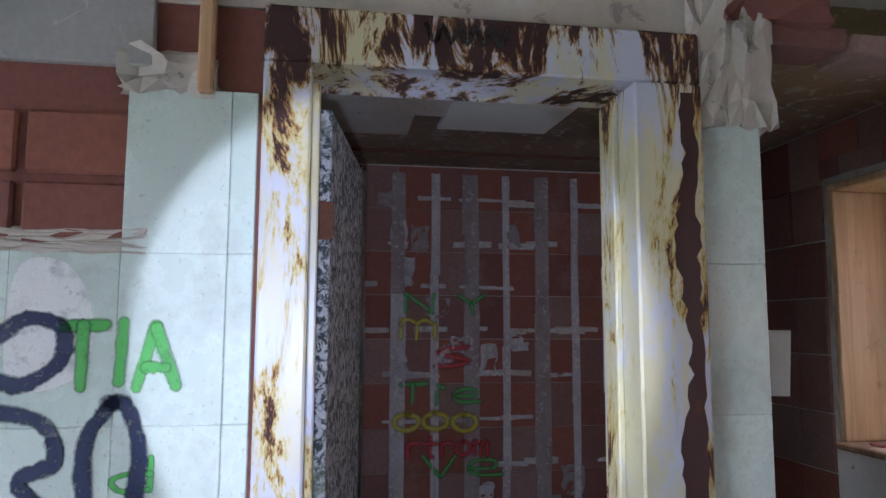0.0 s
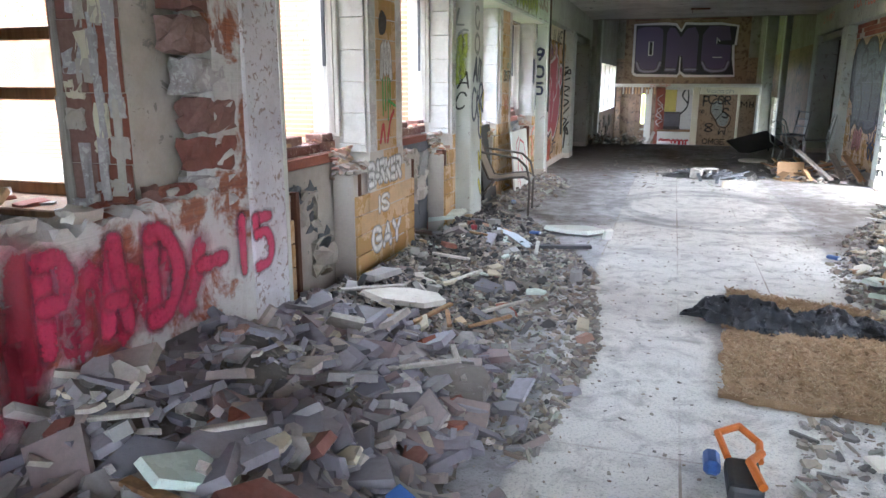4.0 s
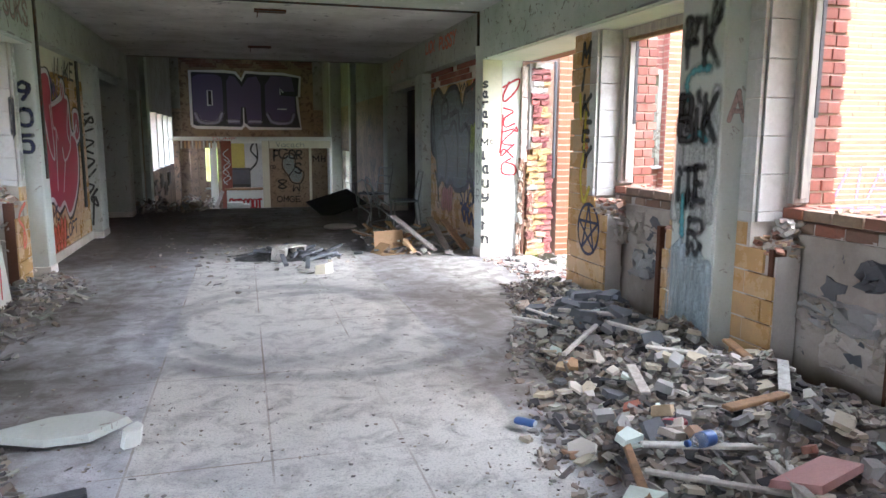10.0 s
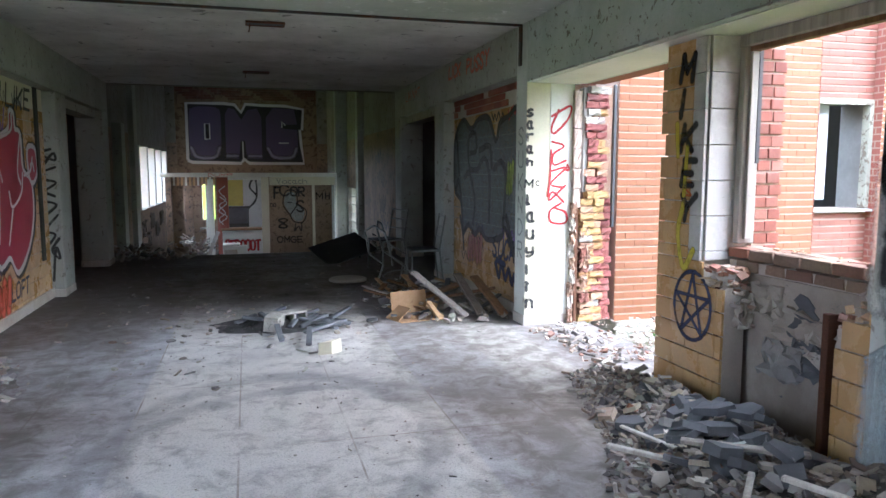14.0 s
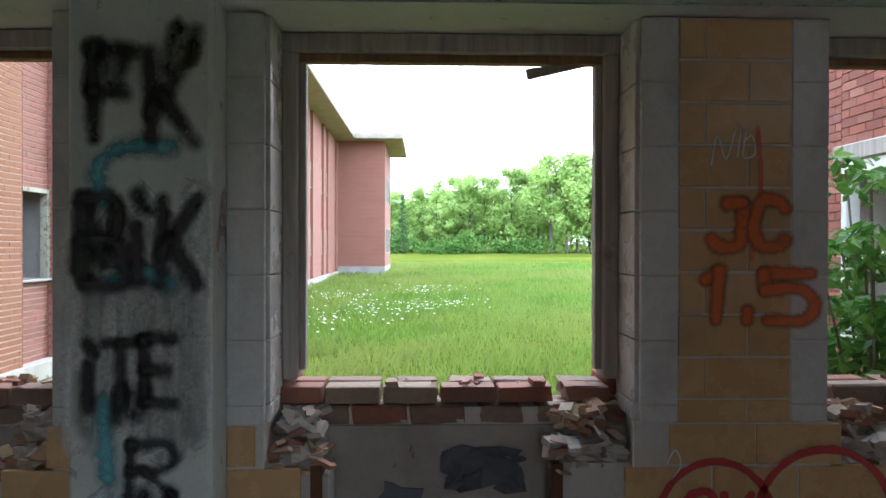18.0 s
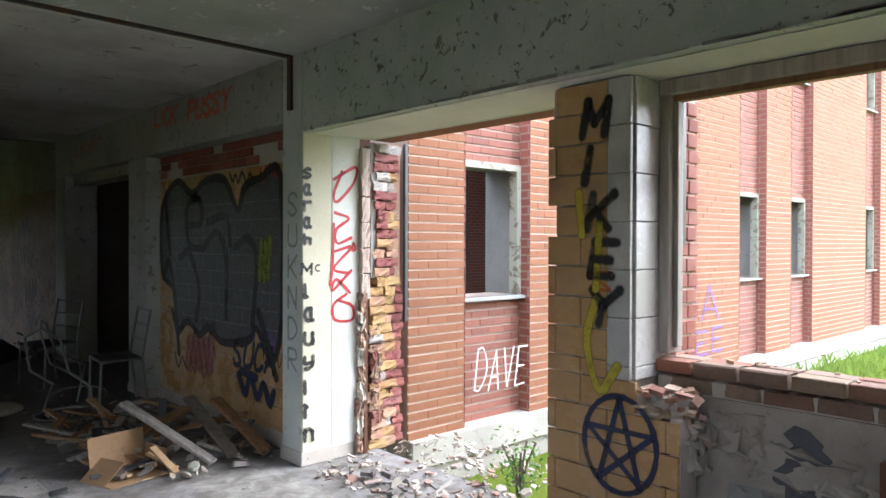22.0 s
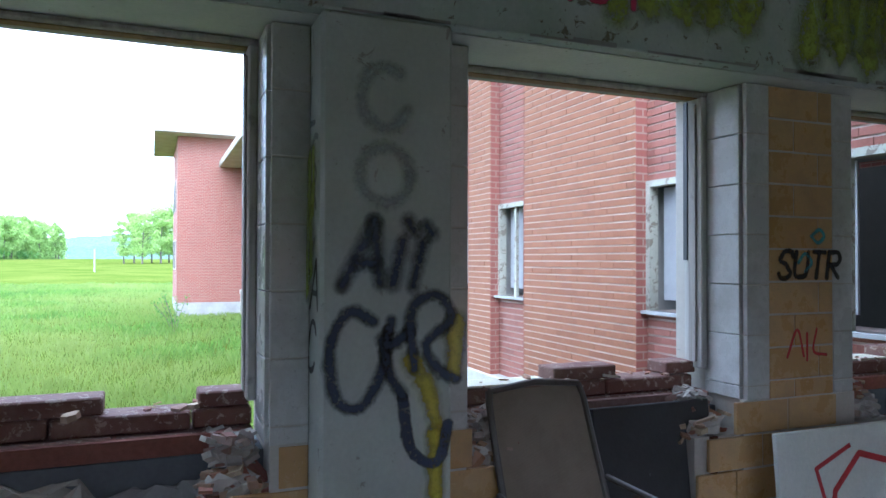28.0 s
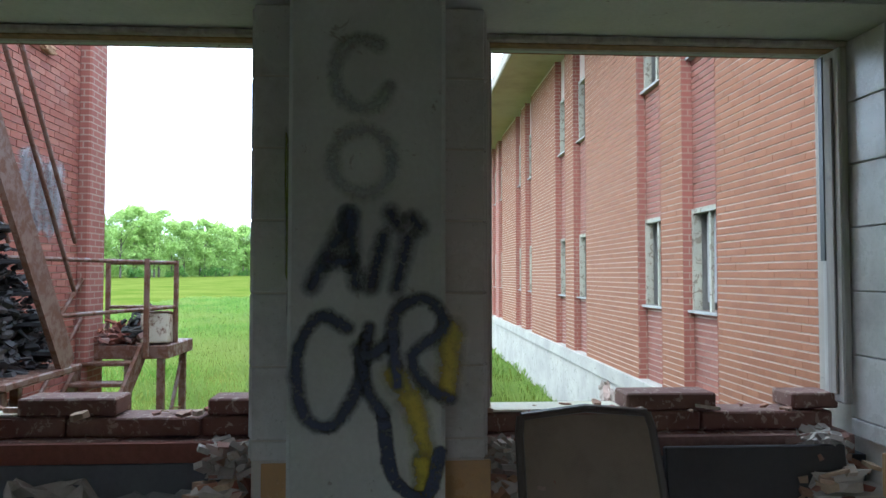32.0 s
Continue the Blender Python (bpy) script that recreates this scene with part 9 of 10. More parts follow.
def can(x, y, z, rot, mat, label, tilt=88):
    e = empty("drink_can", x, y, z, label, "can", "cans on the floor")
    e.matrix_world = pose(x, y, z, tilt, 0, rot) @ Matrix.Diagonal((0.9, 0.55, 0.9, 1))
    part("body", lathe(bmesh.new(), [(0.024, 0), (0.032, 0.008), (0.033, 0.05), (0.031, 0.07), (0.033, 0.11), (0.026, 0.12)]), mat, e)
    part("lid", lathe(bmesh.new(), [(0.026, 0.1195), (0.0265, 0.1215), (0.021, 0.1225)]), ZINC, e)


can(1.56, 7.15, 0.035, 40, BLUEP, "blue drink can lying on the floor")
can(2.12, 6.72, 0.13, 80, REDP, "red drink can in the rubble")
can(-0.98, 7.34, 0.04, 70, BLUEP, "crushed blue can by the column")
can(-1.45, 8.75, 0.1, 15, BLUEP, "blue can under the chair")
can(1.55, 12.5, 0.035, 95, BLACKP, "dark burnt can by the opening")
bm = bmesh.new()
tube(bm, [(1.62, 5.0, 0.02), (1.58, 5.1, 0.03), (1.55, 5.18, 0.02)], 0.006, 6)
tagged(part("yellow_rope", bm, YEL), "short yellow plastic cord on the floor", "rope")
part_card = bevel(boxes((-0.06, 0.06, -0.035, 0.035, 0, 0.012)), 0.003)
card = tagged(part("blue_packet", part_card, BLUEP), "blue and white paper packet on the heap", "packet")
card.matrix_world = pose(-0.48, 2.62, 0.12, 12, 20, -20)


# ---------------------------------------------------------------- patio chairs
k = Nodes("sling_fabric")
wv = k.n.new("ShaderNodeTexWave")
wv.inputs["Scale"].default_value = 180
k.l.new(k.pos, wv.inputs["Vector"])
SLING = k.done(k.mix(k.ramp(k.noise(4, 5, 0.7), (0.4, 0), (0.7, 1)), (0.30, 0.24, 0.18), (0.22, 0.175, 0.13)), 0.8, wv.outputs[1], 0.2, 0.002)


def sheet(bm, rows, thick):
    """A curved sheet: rows of (x, z) swept across y, with thickness."""
    for (x0, z0, w0), (x1, z1, w1) in zip(rows, rows[1:]):
        d = Vector((x1 - x0, 0, z1 - z0)).normalized()
        nrm = Vector((-d.z, 0, d.x)) * thick
        a = [Vector((x0, -w0, z0)), Vector((x0, w0, z0)), Vector((x1, w1, z1)), Vector((x1, -w1, z1))]
        vs = [bm.verts.new(p) for p in a] + [bm.verts.new(p + nrm) for p in a]
        for f_ in ((0, 3, 2, 1), (4, 5, 6, 7), (0, 1, 5, 4), (1, 2, 6, 5), (2, 3, 7, 6), (3, 0, 4, 7)):
            bm.faces.new([vs[i] for i in f_])
    bmesh.ops.remove_doubles(bm, verts=bm.verts[:], dist=0.0005)
    return bm


def patio_chair(x, y, rot):
    e = empty("patio_chair", x, y, 0, "bronze tube patio chair with a brown mesh sling on the rubble", "chair")
    e.matrix_world = pose(x, y, 0.0, 0, 0, rot)
    back = [(-0.15, 0.40, 0.22), (-0.24, 0.60, 0.22), (-0.33, 0.85, 0.215), (-0.38, 1.00, 0.21), (-0.40, 1.05, 0.20)]
    seat = [(0.30, 0.40, 0.22), (0.24, 0.43, 0.22), (0.10, 0.42, 0.22), (-0.06, 0.39, 0.22), (-0.15, 0.40, 0.22)]
    part("backrest", sheet(bmesh.new(), back, 0.012), SLING, e, "brown woven sling back")
    part("seat", sheet(bmesh.new(), seat, 0.012), SLING, e, "brown woven sling seat")
    for s in (-1, 1):
        bm = bmesh.new()
        tube(bm, [(q[0], s * (q[2] + 0.012), q[1]) for q in back], 0.014)
        tube(bm, [(q[0], s * (q[2] + 0.012), q[1]) for q in seat], 0.014)
        part("side_rail", bm, CHAIRSTEEL, e)
        bm = bmesh.new()
        tube(bm, [(0.30, s * 0.27, 0.0), (0.31, s * 0.27, 0.38), (0.27, s * 0.28, 0.55), (0.17, s * 0.28, 0.64), (-0.02, s * 0.28, 0.67), (-0.27, s * 0.25, 0.70)], 0.013)
        part("arm", bm, CHAIRSTEEL, e)
        bm = bmesh.new()
        tube(bm, [(-0.08, s * 0.25, 0.40), (-0.24, s * 0.26, 0.2), (-0.34, s * 0.27, 0.0)], 0.012)
        part("leg", bm, CHAIRSTEEL, e)
    bm = bmesh.new()
    tube(bm, [(-0.40, -0.21, 1.05), (-0.405, 0.0, 1.07), (-0.40, 0.21, 1.05)], 0.014)
    part("top_rail", bm, CHAIRSTEEL, e)
    bm = bmesh.new()
    rod(bm, (0.30, -0.27, 0.37), (0.30, 0.27, 0.37), 0.012)
    rod(bm, (-0.2, -0.26, 0.25), (-0.2, 0.26, 0.25), 0.010)
    part("stretcher", bm, CHAIRSTEEL, e)


patio_chair(-1.53, 8.60, 6)
BOARDRED = boxes((-0.012, 0.012, -0.47, 0.47, 0, 0.82), bev=0.004)
ob = tagged(part("leaning_board", BOARDRED, WHITEP), "pale board with red spray leaning on the pier", "board")
ob.matrix_world = pose(-1.60, 10.0, 0.02, 0, -5, 0)
bm = bmesh.new()
tube(bm, [(0.016, 0.26, 0.12), (0.016, 0.34, 0.36), (0.016, 0.22, 0.64), (0.016, 0.0, 0.70), (0.016, -0.16, 0.56), (0.016, -0.22, 0.3), (0.016, -0.12, 0.1)], 0.014, 6)
tube(bm, [(0.016, -0.06, 0.36), (0.016, 0.05, 0.28), (0.016, 0.1, 0.42), (0.016, 0.0, 0.5), (0.016, -0.06, 0.36)], 0.011, 6)
tube(bm, [(0.016, -0.3, 0.05), (0.016, -0.2, 0.45), (0.016, -0.26, 0.66), (0.016, -0.05, 0.74)], 0.010, 6)
for v_ in bm.verts:
    v_.co.x = 0.0125 + (v_.co.x - 0.016) * 0.05
part("spray_line", bm, RED, ob, "red sprayed figure")
bm = bevel(boxes((-0.015, 0.015, -0.3, 0.3, 0, 0.95)), 0.004)
ob = tagged(part("dark_board", bm, BLACKP), "black tarred board leaning behind the chair", "board")
ob.matrix_world = pose(-1.82, 9.12, 0.0, 0, -7, 0)

# ---------------------------------------------------------------- fire spot and the far floor
SOOTBLOCK = aged("sooty_block", (0.50, 0.48, 0.42), (0.22, 0.20, 0.18), (0.08, 0.08, 0.08), big=5, cover=0.5, chips=0.6)


def cinder(x, y, z, rot, tilt, label):
    bm = bmesh.new()
    for b in ((-0.2, 0.2, -0.1, -0.07, 0, 0.19), (-0.2, 0.2, 0.07, 0.1, 0, 0.19), (-0.2, -0.17, -0.0705, 0.0705, 0, 0.19), (-0.015, 0.015, -0.0705, 0.0705, 0, 0.19), (0.17, 0.2, -0.0705, 0.0705, 0, 0.19)):
        bx(bm, *b)
    bevel(bm, 0.008)
    ob_ = tagged(part("cinder_block", bm, SOOTBLOCK), label, "block")
    ob_.matrix_world = pose(x, y, z, tilt, 0, rot) @ Matrix.Scale(0.72, 4)


cinder(0.80, 12.70, 0.075, 28, 92, "pale hollow cinder block tipped on its side")
cinder(0.60, 12.50, 0.085, 75, 97, "broken hollow cinder block on the ashes")
verts, faces = [(0.75, 12.75, 0.07)], []
for j in range(1, 7):
    for i in range(28):
        a = i / 28 * 6.283
        q = j / 6 * (0.72 + 0.25 * fuzz(math.cos(a) * 2, math.sin(a) * 2, 1.3, 4))
        verts.append((0.75 + q * math.cos(a), 12.75 + q * 0.62 * math.sin(a), max(0.003, 0.07 * (1 - j / 6) + 0.03 * fuzz(q * 9, a * 4, 1)) if j < 6 else -0.002))
faces += [(0, 1 + i, 1 + (i + 1) % 28) for i in range(28)]
for j in range(5):
    for i in range(28):
        p, q = 1 + j * 28 + i, 1 + j * 28 + (i + 1) % 28
        faces.append((p, p + 28, q + 28, q))
ASH = aged("ash", (0.045, 0.043, 0.042), (0.09, 0.085, 0.08), (0.2, 0.19, 0.18), grain=50, big=6, chips=0.62, rough=1.0, bump=0.6)
tagged(new("ash_heap", ptmesh("ash_heap", verts, faces, ASH)), "black heap of ash and burnt rubbish", "ash pile")
ashes = [(0.78 + rr.gauss(0, 0.28), 12.72 + rr.gauss(0, 0.22)) for _ in range(22)]
for i, (x, y) in enumerate(ashes):
    a = rr.uniform(0, 3.14)
    ln = rr.uniform(0.08, 0.26)
    strip("charred_stick", [(x - ln * math.cos(a), y - ln * math.sin(a), 0.015), (x + ln * math.cos(a), y + ln * math.sin(a), 0.03 + rr.random() * 0.06)], 0.05, 0.03, DARKC, "charred black stick of the fire spot", "stick")["group"] = "burnt sticks of the fire spot"
bm = bmesh.new()
for (a, b) in (((0, -0.28, 0), (0, 0.28, 0)),):
    bx(bm, -0.2, 0.2, -0.26, 0.26, 0, 0.012)
bevel(bm, 0.003)
CARD = woody("cardboard", (0.42, 0.27, 0.14), (0.36, 0.22, 0.11), axis=1)
box = empty("cardboard_box", 2.05, 12.62, 0.0, "torn brown cardboard box lying open", "box")
for nm, sz, mt in (("base", (0.40, 0.30), pose(0, 0, 0.0, 0, 0, 12)), ("side_panel", (0.40, 0.26), pose(0.0, 0.17, 0.0, 80, 0, 12)), ("flap", (0.34, 0.24), pose(-0.16, -0.1, 0.01, 0, -38, 20)), ("flap", (0.3, 0.26), pose(0.22, -0.02, 0.0, 0, -75, 10))):
    ob = part(nm, bevel(boxes((-sz[0] / 2, sz[0] / 2, 0 if nm != "base" else -sz[1] / 2, sz[1] if nm != "base" else sz[1] / 2, 0, 0.008)), 0.002), CARD, box)
    ob.matrix_basis = mt
for i, (p, q, w, mt) in enumerate((((2.12, 12.95, 0.42), (2.55, 12.42, 0.03), 0.09, WOODGREY), ((2.62, 13.0, 0.38), (2.72, 12.45, 0.03), 0.10, BARK), ((2.4, 13.3, 0.05), (2.95, 12.7, 0.25), 0.08, WOODBROWN), ((2.78, 12.9, 0.36), (2.95, 12.4, 0.03), 0.11, WOODBROWN), ((2.3, 13.2, 0.1), (2.8, 13.4, 0.2), 0.12, WOODBROWN), ((1.9, 13.1, 0.03), (2.4, 13.5, 0.06), 0.08, WOODGREY))):
    strip("plank", [p, q], w, 0.03, mt, "broken wooden plank in the pile by the wall", "plank")["group"] = "planks in the pile"
for i in range(26):
    x, y = rr.uniform(1.9, 2.95), rr.uniform(12.45, 14.4)
    a, ln, z = rr.uniform(0, 3.14), rr.uniform(0.1, 0.3), rr.uniform(0.02, 0.2)
    strip("splinter", [(x - ln * math.cos(a), y - ln * math.sin(a), 0.02), (x + ln * math.cos(a) * 0.9, y + ln * math.sin(a), z)], rr.uniform(0.03, 0.07), 0.02, rr.choice((WOODBROWN, DARKC, WOODGREY, WOODPINE)), "dark broken board in the pile by the wall", "board")["group"] = "planks in the pile"
# tipped board, chairs and bin at the far end
ob = tagged(part("black_table_top", bevel(boxes((-0.46, 0.46, -0.36, 0.36, 0, 0.03)), 0.006), BLACKP), "tipped black table top on the dark floor", "table top")
ob.matrix_world = pose(1.98, 17.6, 0.18, 20, -14, 20)
bm = bmesh.new()
rod(bm, (1.75, 17.45, 0.0), (1.75, 17.5, 0.14), 0.02)
rod(bm, (2.3, 17.8, 0.0), (2.3, 17.8, 0.36), 0.02)
part("leg", bm, BLACKP, ob)
ob.children[0].matrix_parent_inverse = ob.matrix_world.inverted()


TUBEGREY = metal_rust("grey_tube_steel", (0.20, 0.21, 0.19), 0.3)


def frame_chair(x, y, rot, label):
    e = empty("metal_chair", x, y, 0, label, "chair")
    e.matrix_world = pose(x, y, 0, 0, 0, rot)
    for s in (-0.22, 0.22):
        bm = bmesh.new()
        tube(bm, [(0.2, s, 0), (0.18, s, 0.44), (-0.18, s, 0.46), (-0.26, s, 0.92)], 0.012)
        part("side_frame", bm, TUBEGREY, e)
        bm = bmesh.new()
        tube(bm, [(-0.18, s, 0.46), (-0.24, s, 0.0)], 0.012)
        part("leg", bm, TUBEGREY, e)
    for nm, z, x_ in (("rail", 0.90, -0.255), ("rail", 0.76, -0.235), ("rail", 0.62, -0.21)):
        bm = bmesh.new()
        rod(bm, (x_, -0.22, z), (x_, 0.22, z), 0.011)
        part(nm, bm, TUBEGREY, e)
    part("seat", bevel(boxes((-0.18, 0.2, -0.22, 0.22, 0.44, 0.47)), 0.01), BLACKP, e)


frame_chair(2.5, 16.4, 200, "dark metal chair frame standing in the dim hall")
frame_chair(2.72, 14.9, 175, "thin metal chair standing against the wall")
for x, y, rot, tilt in ((2.25, 14.75, 35, 0), (2.55, 15.5, -20, 10)):
    loop = empty("tube_chair_frame", x, y, 0, "bent tube chair frame with a round base", "chair", "bent tube chairs")
    loop.matrix_world = pose(x, y, 0.012, tilt, 0, rot)
    for nm, pts in (("base_ring", [(0.27 * math.cos(t * 0.5236), 0.27 * math.sin(t * 0.5236), 0.0) for t in range(13)]), ("back_hoop", [(-0.22, -0.2, 0.42), (-0.3, -0.18, 0.72), (-0.32, 0.0, 0.8), (-0.3, 0.18, 0.72), (-0.22, 0.2, 0.42)]),
                    ("leg", [(0.0, -0.26, 0.0), (0.05, -0.2, 0.25), (-0.22, -0.2, 0.42)]), ("leg", [(0.0, 0.26, 0.0), (0.05, 0.2, 0.25), (-0.22, 0.2, 0.42)])):
        bm = bmesh.new()
        tube(bm, pts, 0.011, 7)
        part(nm, bm, TUBEGREY, loop)
bm = lathe(bmesh.new(), [(0.24, 0.0), (0.26, 0.01), (0.26, 0.03), (0.23, 0.045)], 24)
ob = tagged(part("round_seat", bm, PLASTER), "pale round chair seat lying on the dark floor", "seat")
ob.location = (1.75, 15.3, 0.0)
# ---------------------------------------------------------------- sill rubble
def sill_rubble(x0, x1, y0, y1, z, n, seed, label):
    tagged(strewn("sill_rubble", n, lambda r: (r.uniform(x0, x1), r.uniform(y0, y1), z), (0.015, 0.075), BRICK_MIX, None, seed, 0.2), label, "debris", "rubble on the sills", "stuff")


for (xa, xb), rows in (((-2.2, -2.04), ((4.2, 5.45), (6.2, 7.5), (8.2, 9.5), (10.3, 11.6))), ((3.39, 3.56), ((4.3, 5.5), (6.3, 7.5), (8.25, 9.2)))):
    for i, (ya, yb) in enumerate(rows):
        sill_rubble(xa, xb, ya, yb, 1.035, 24, 60 + i + int(xa * 10), "chips of brick and mortar lying on the sill")


# ---------------------------------------------------------------- fire stairs in the yard
STAIRSTEEL = metal_rust("brown_painted_steel", (0.14, 0.08, 0.06), 0.5)
stairs = empty("fire_stairs", -6.4, 4.85, GW, "rusty brown steel fire stairs against the brick block", "stairs")
stairs.location = (0, 0, 0)
part("landing", bevel(boxes((-9.3, -8.3, 4.24, 5.2, 0.50, 0.66)), 0.01), STAIRSTEEL, stairs)
part("platform", bevel(boxes((-6.6, -5.3, 4.24, 4.95, 0.60, 0.66)), 0.01), STAIRSTEEL, stairs)
for y in (5.16,):
    for x, top in ((-8.7, 1.68), (-7.68, 1.68)):
        part("post", boxes((x - 0.025, x + 0.025, y - 0.025, y + 0.025, 0.6, top), bev=0.004), STAIRSTEEL, stairs)
    for z in (1.65, 1.1):
        bm = bmesh.new()
        rod(bm, (-8.72, y, z), (-6.0, 4.5, z), 0.022)
        part("rail", bm, STAIRSTEEL, stairs)
for z in (1.65, 1.1):
    bm = bmesh.new()
    rod(bm, (-8.72, 5.16, z), (-8.72, 4.3, z), 0.022)
    part("rail", bm, STAIRSTEEL, stairs)
part("post", boxes((-8.74, -8.69, 4.3, 4.35, 0.6, 1.68), bev=0.004), STAIRSTEEL, stairs)
# lower flight from the landing down to the grass
for i in range(8):
    x, z = -8.28 + 0.25 * i, 0.45 - 0.2 * i
    part("tread", bevel(boxes((x, x + 0.25, 4.28, 4.86, z, z + 0.04)), 0.006), STAIRSTEEL, stairs)
for y in (4.26, 4.88):
    bm = bmesh.new()
    bx(bm, 0, 2.75, -0.02, 0.02, -0.11, 0.11, Matrix.Translation((-8.4, y, 0.62)) @ Matrix.Rotation(radians(38.7), 4, "Y"))
    part("stringer", bm, STAIRSTEEL, stairs)
for lift in (0.55, 1.0):
    bm = bmesh.new()
    rod(bm, (-8.3, 4.27, 0.6 + lift), (-6.3, 4.27, -1.0 + lift), 0.022)
    part("handrail", bm, STAIRSTEEL, stairs)
# upper flight rising towards the hall
for y in (4.32, 4.92):
    bm = bmesh.new()
    bx(bm, 0, 4.4, -0.025, 0.025, -0.13, 0.13, Matrix.Translation((-6.35, y, 0.66)) @ Matrix.Rotation(radians(-57), 4, "Y"))
    part("stringer", bm, STAIRSTEEL, stairs)
    for off in (0.5, 0.95):
        bm = bmesh.new()
        d = Vector((math.cos(radians(57)), 0, math.sin(radians(57))))
        p0 = Vector((-6.35 - 0.12, y, 0.85 + off))
        rod(bm, p0, p0 + d * 3.9, 0.02)
        part("handrail", bm, STAIRSTEEL, stairs)
for i in range(12):
    d = 0.32 * i + 0.15
    x, z = -6.35 + d * math.cos(radians(57)), 0.66 + d * math.sin(radians(57))
    part("tread", bevel(boxes((x - 0.12, x + 0.14, 4.35, 4.9, z, z + 0.035)), 0.005), DARKSTEEL, stairs)
for x, y in ((-9.2, 4.4), (-9.2, 5.1), (-8.36, 5.1), (-6.5, 4.4), (-5.4, 4.85)):
    part("post", boxes((x - 0.04, x + 0.04, y - 0.04, y + 0.04, GW, 0.58), bev=0.006), STAIRSTEEL, stairs)
bm = bmesh.new()
rod(bm, (-9.2, 5.1, 0.5), (-8.36, 5.1, GW + 0.5), 0.025)
part("brace", bm, STAIRSTEEL, stairs)
tagged(strewn("brick_rubble", 340, lambda r: (r.uniform(-9.2, -8.3), r.uniform(4.25, 4.95), 0.66 + abs(r.gauss(0, 0.1))), (0.05, 0.2), CLAY, None, 51, 0.5), "broken red bricks heaped on the stair landing", "debris", "", "stuff")
tagged(strewn("charred_debris", 1500, lambda r: (lambda u, v: (-6.5 + 1.35 * u, 4.24 + 0.5 * r.random(), 0.64 + (0.35 + 1.5 * u) * v))(r.random(), r.random()), (0.05, 0.2), TARRY, None, 52, 0.4), "black charred debris heaped under the stair flight", "debris", "", "stuff")
yard_box = empty("metal_box", -8.62, 5.02, 0.66, "dented rust-stained metal box on the stair landing", "box")
part("body", bevel(boxes((-0.30, 0.30, -0.20, 0.12, 0, 0.36)), 0.02), metal_rust("rust_stained_cream_steel", (0.40, 0.35, 0.27), 0.42), yard_box)
part("lid", bevel(boxes((-0.31, 0.31, -0.21, 0.13, 0.36, 0.385)), 0.008), STAIRSTEEL, yard_box)
yard_box.rotation_euler = (0, radians(-5), radians(9))
tagged(strewn("black_bag_scraps", 90, lambda r: (r.uniform(-9.0, -8.3), r.uniform(4.62, 4.85), 0.74 + abs(r.gauss(0, 0.13))), (0.08, 0.22), ASH, None, 54, 0.5), "crumpled black plastic heaped behind the metal box", "debris", "", "stuff")


# ---------------------------------------------------------------- grass, shrubs and trees
import numpy as np
ng = np.random.default_rng(9)


def blades(name, n, x0, x1, y0, y1, z, h, near, label, material=BLADE, width=0.006, clump=0.7):
    """A meadow of single bent blades, denser near the x given."""
    u = ng.random(n) ** 1.7
    x = near + (np.where(near < (x0 + x1) / 2, x1, x0) - near) * u
    y = y0 + (y1 - y0) * ng.random(n)
    dist = np.abs(x - near)
    patch = 0.55 + 0.45 * np.sin(x * 1.3 + 2 * np.sin(y * 0.9)) * np.sin(y * 1.7 + x * 0.4)
    hh = h * (0.5 + 0.8 * ng.random(n)) * (1 - clump + clump * patch)
    w = width * (1 + dist * 0.09)
    z = z + np.interp(x, [q[0] for q in RISE], [q[1] for q in RISE]) - (GW if near < 0 else GE)
    a = ng.random(n) * 6.283
    lean = hh * (0.15 + 0.5 * ng.random(n))
    b = ng.random(n) * 6.283
    dx, dy = np.cos(a) * w, np.sin(a) * w
    v = np.zeros((n, 4, 3))
    v[:, 0] = np.stack([x - dx, y - dy, z - 0.02], 1)
    v[:, 1] = np.stack([x + dx, y + dy, z - 0.02], 1)
    v[:, 2] = np.stack([x + dx * 0.7 + np.cos(b) * lean * 0.35, y + dy * 0.7 + np.sin(b) * lean * 0.35, z + hh * 0.6], 1)
    v[:, 3] = np.stack([x + np.cos(b) * lean, y + np.sin(b) * lean, z + hh], 1)
    me = bpy.data.meshes.new(name)
    me.from_pydata(v.reshape(-1, 3).tolist(), [], [f for i in range(0, 4 * n, 4) for f in ((i, i + 1, i + 2), (i, i + 2, i + 3))])
    me.materials.append(material)
    return tagged(new(name, me), label, "grass", "", "stuff")


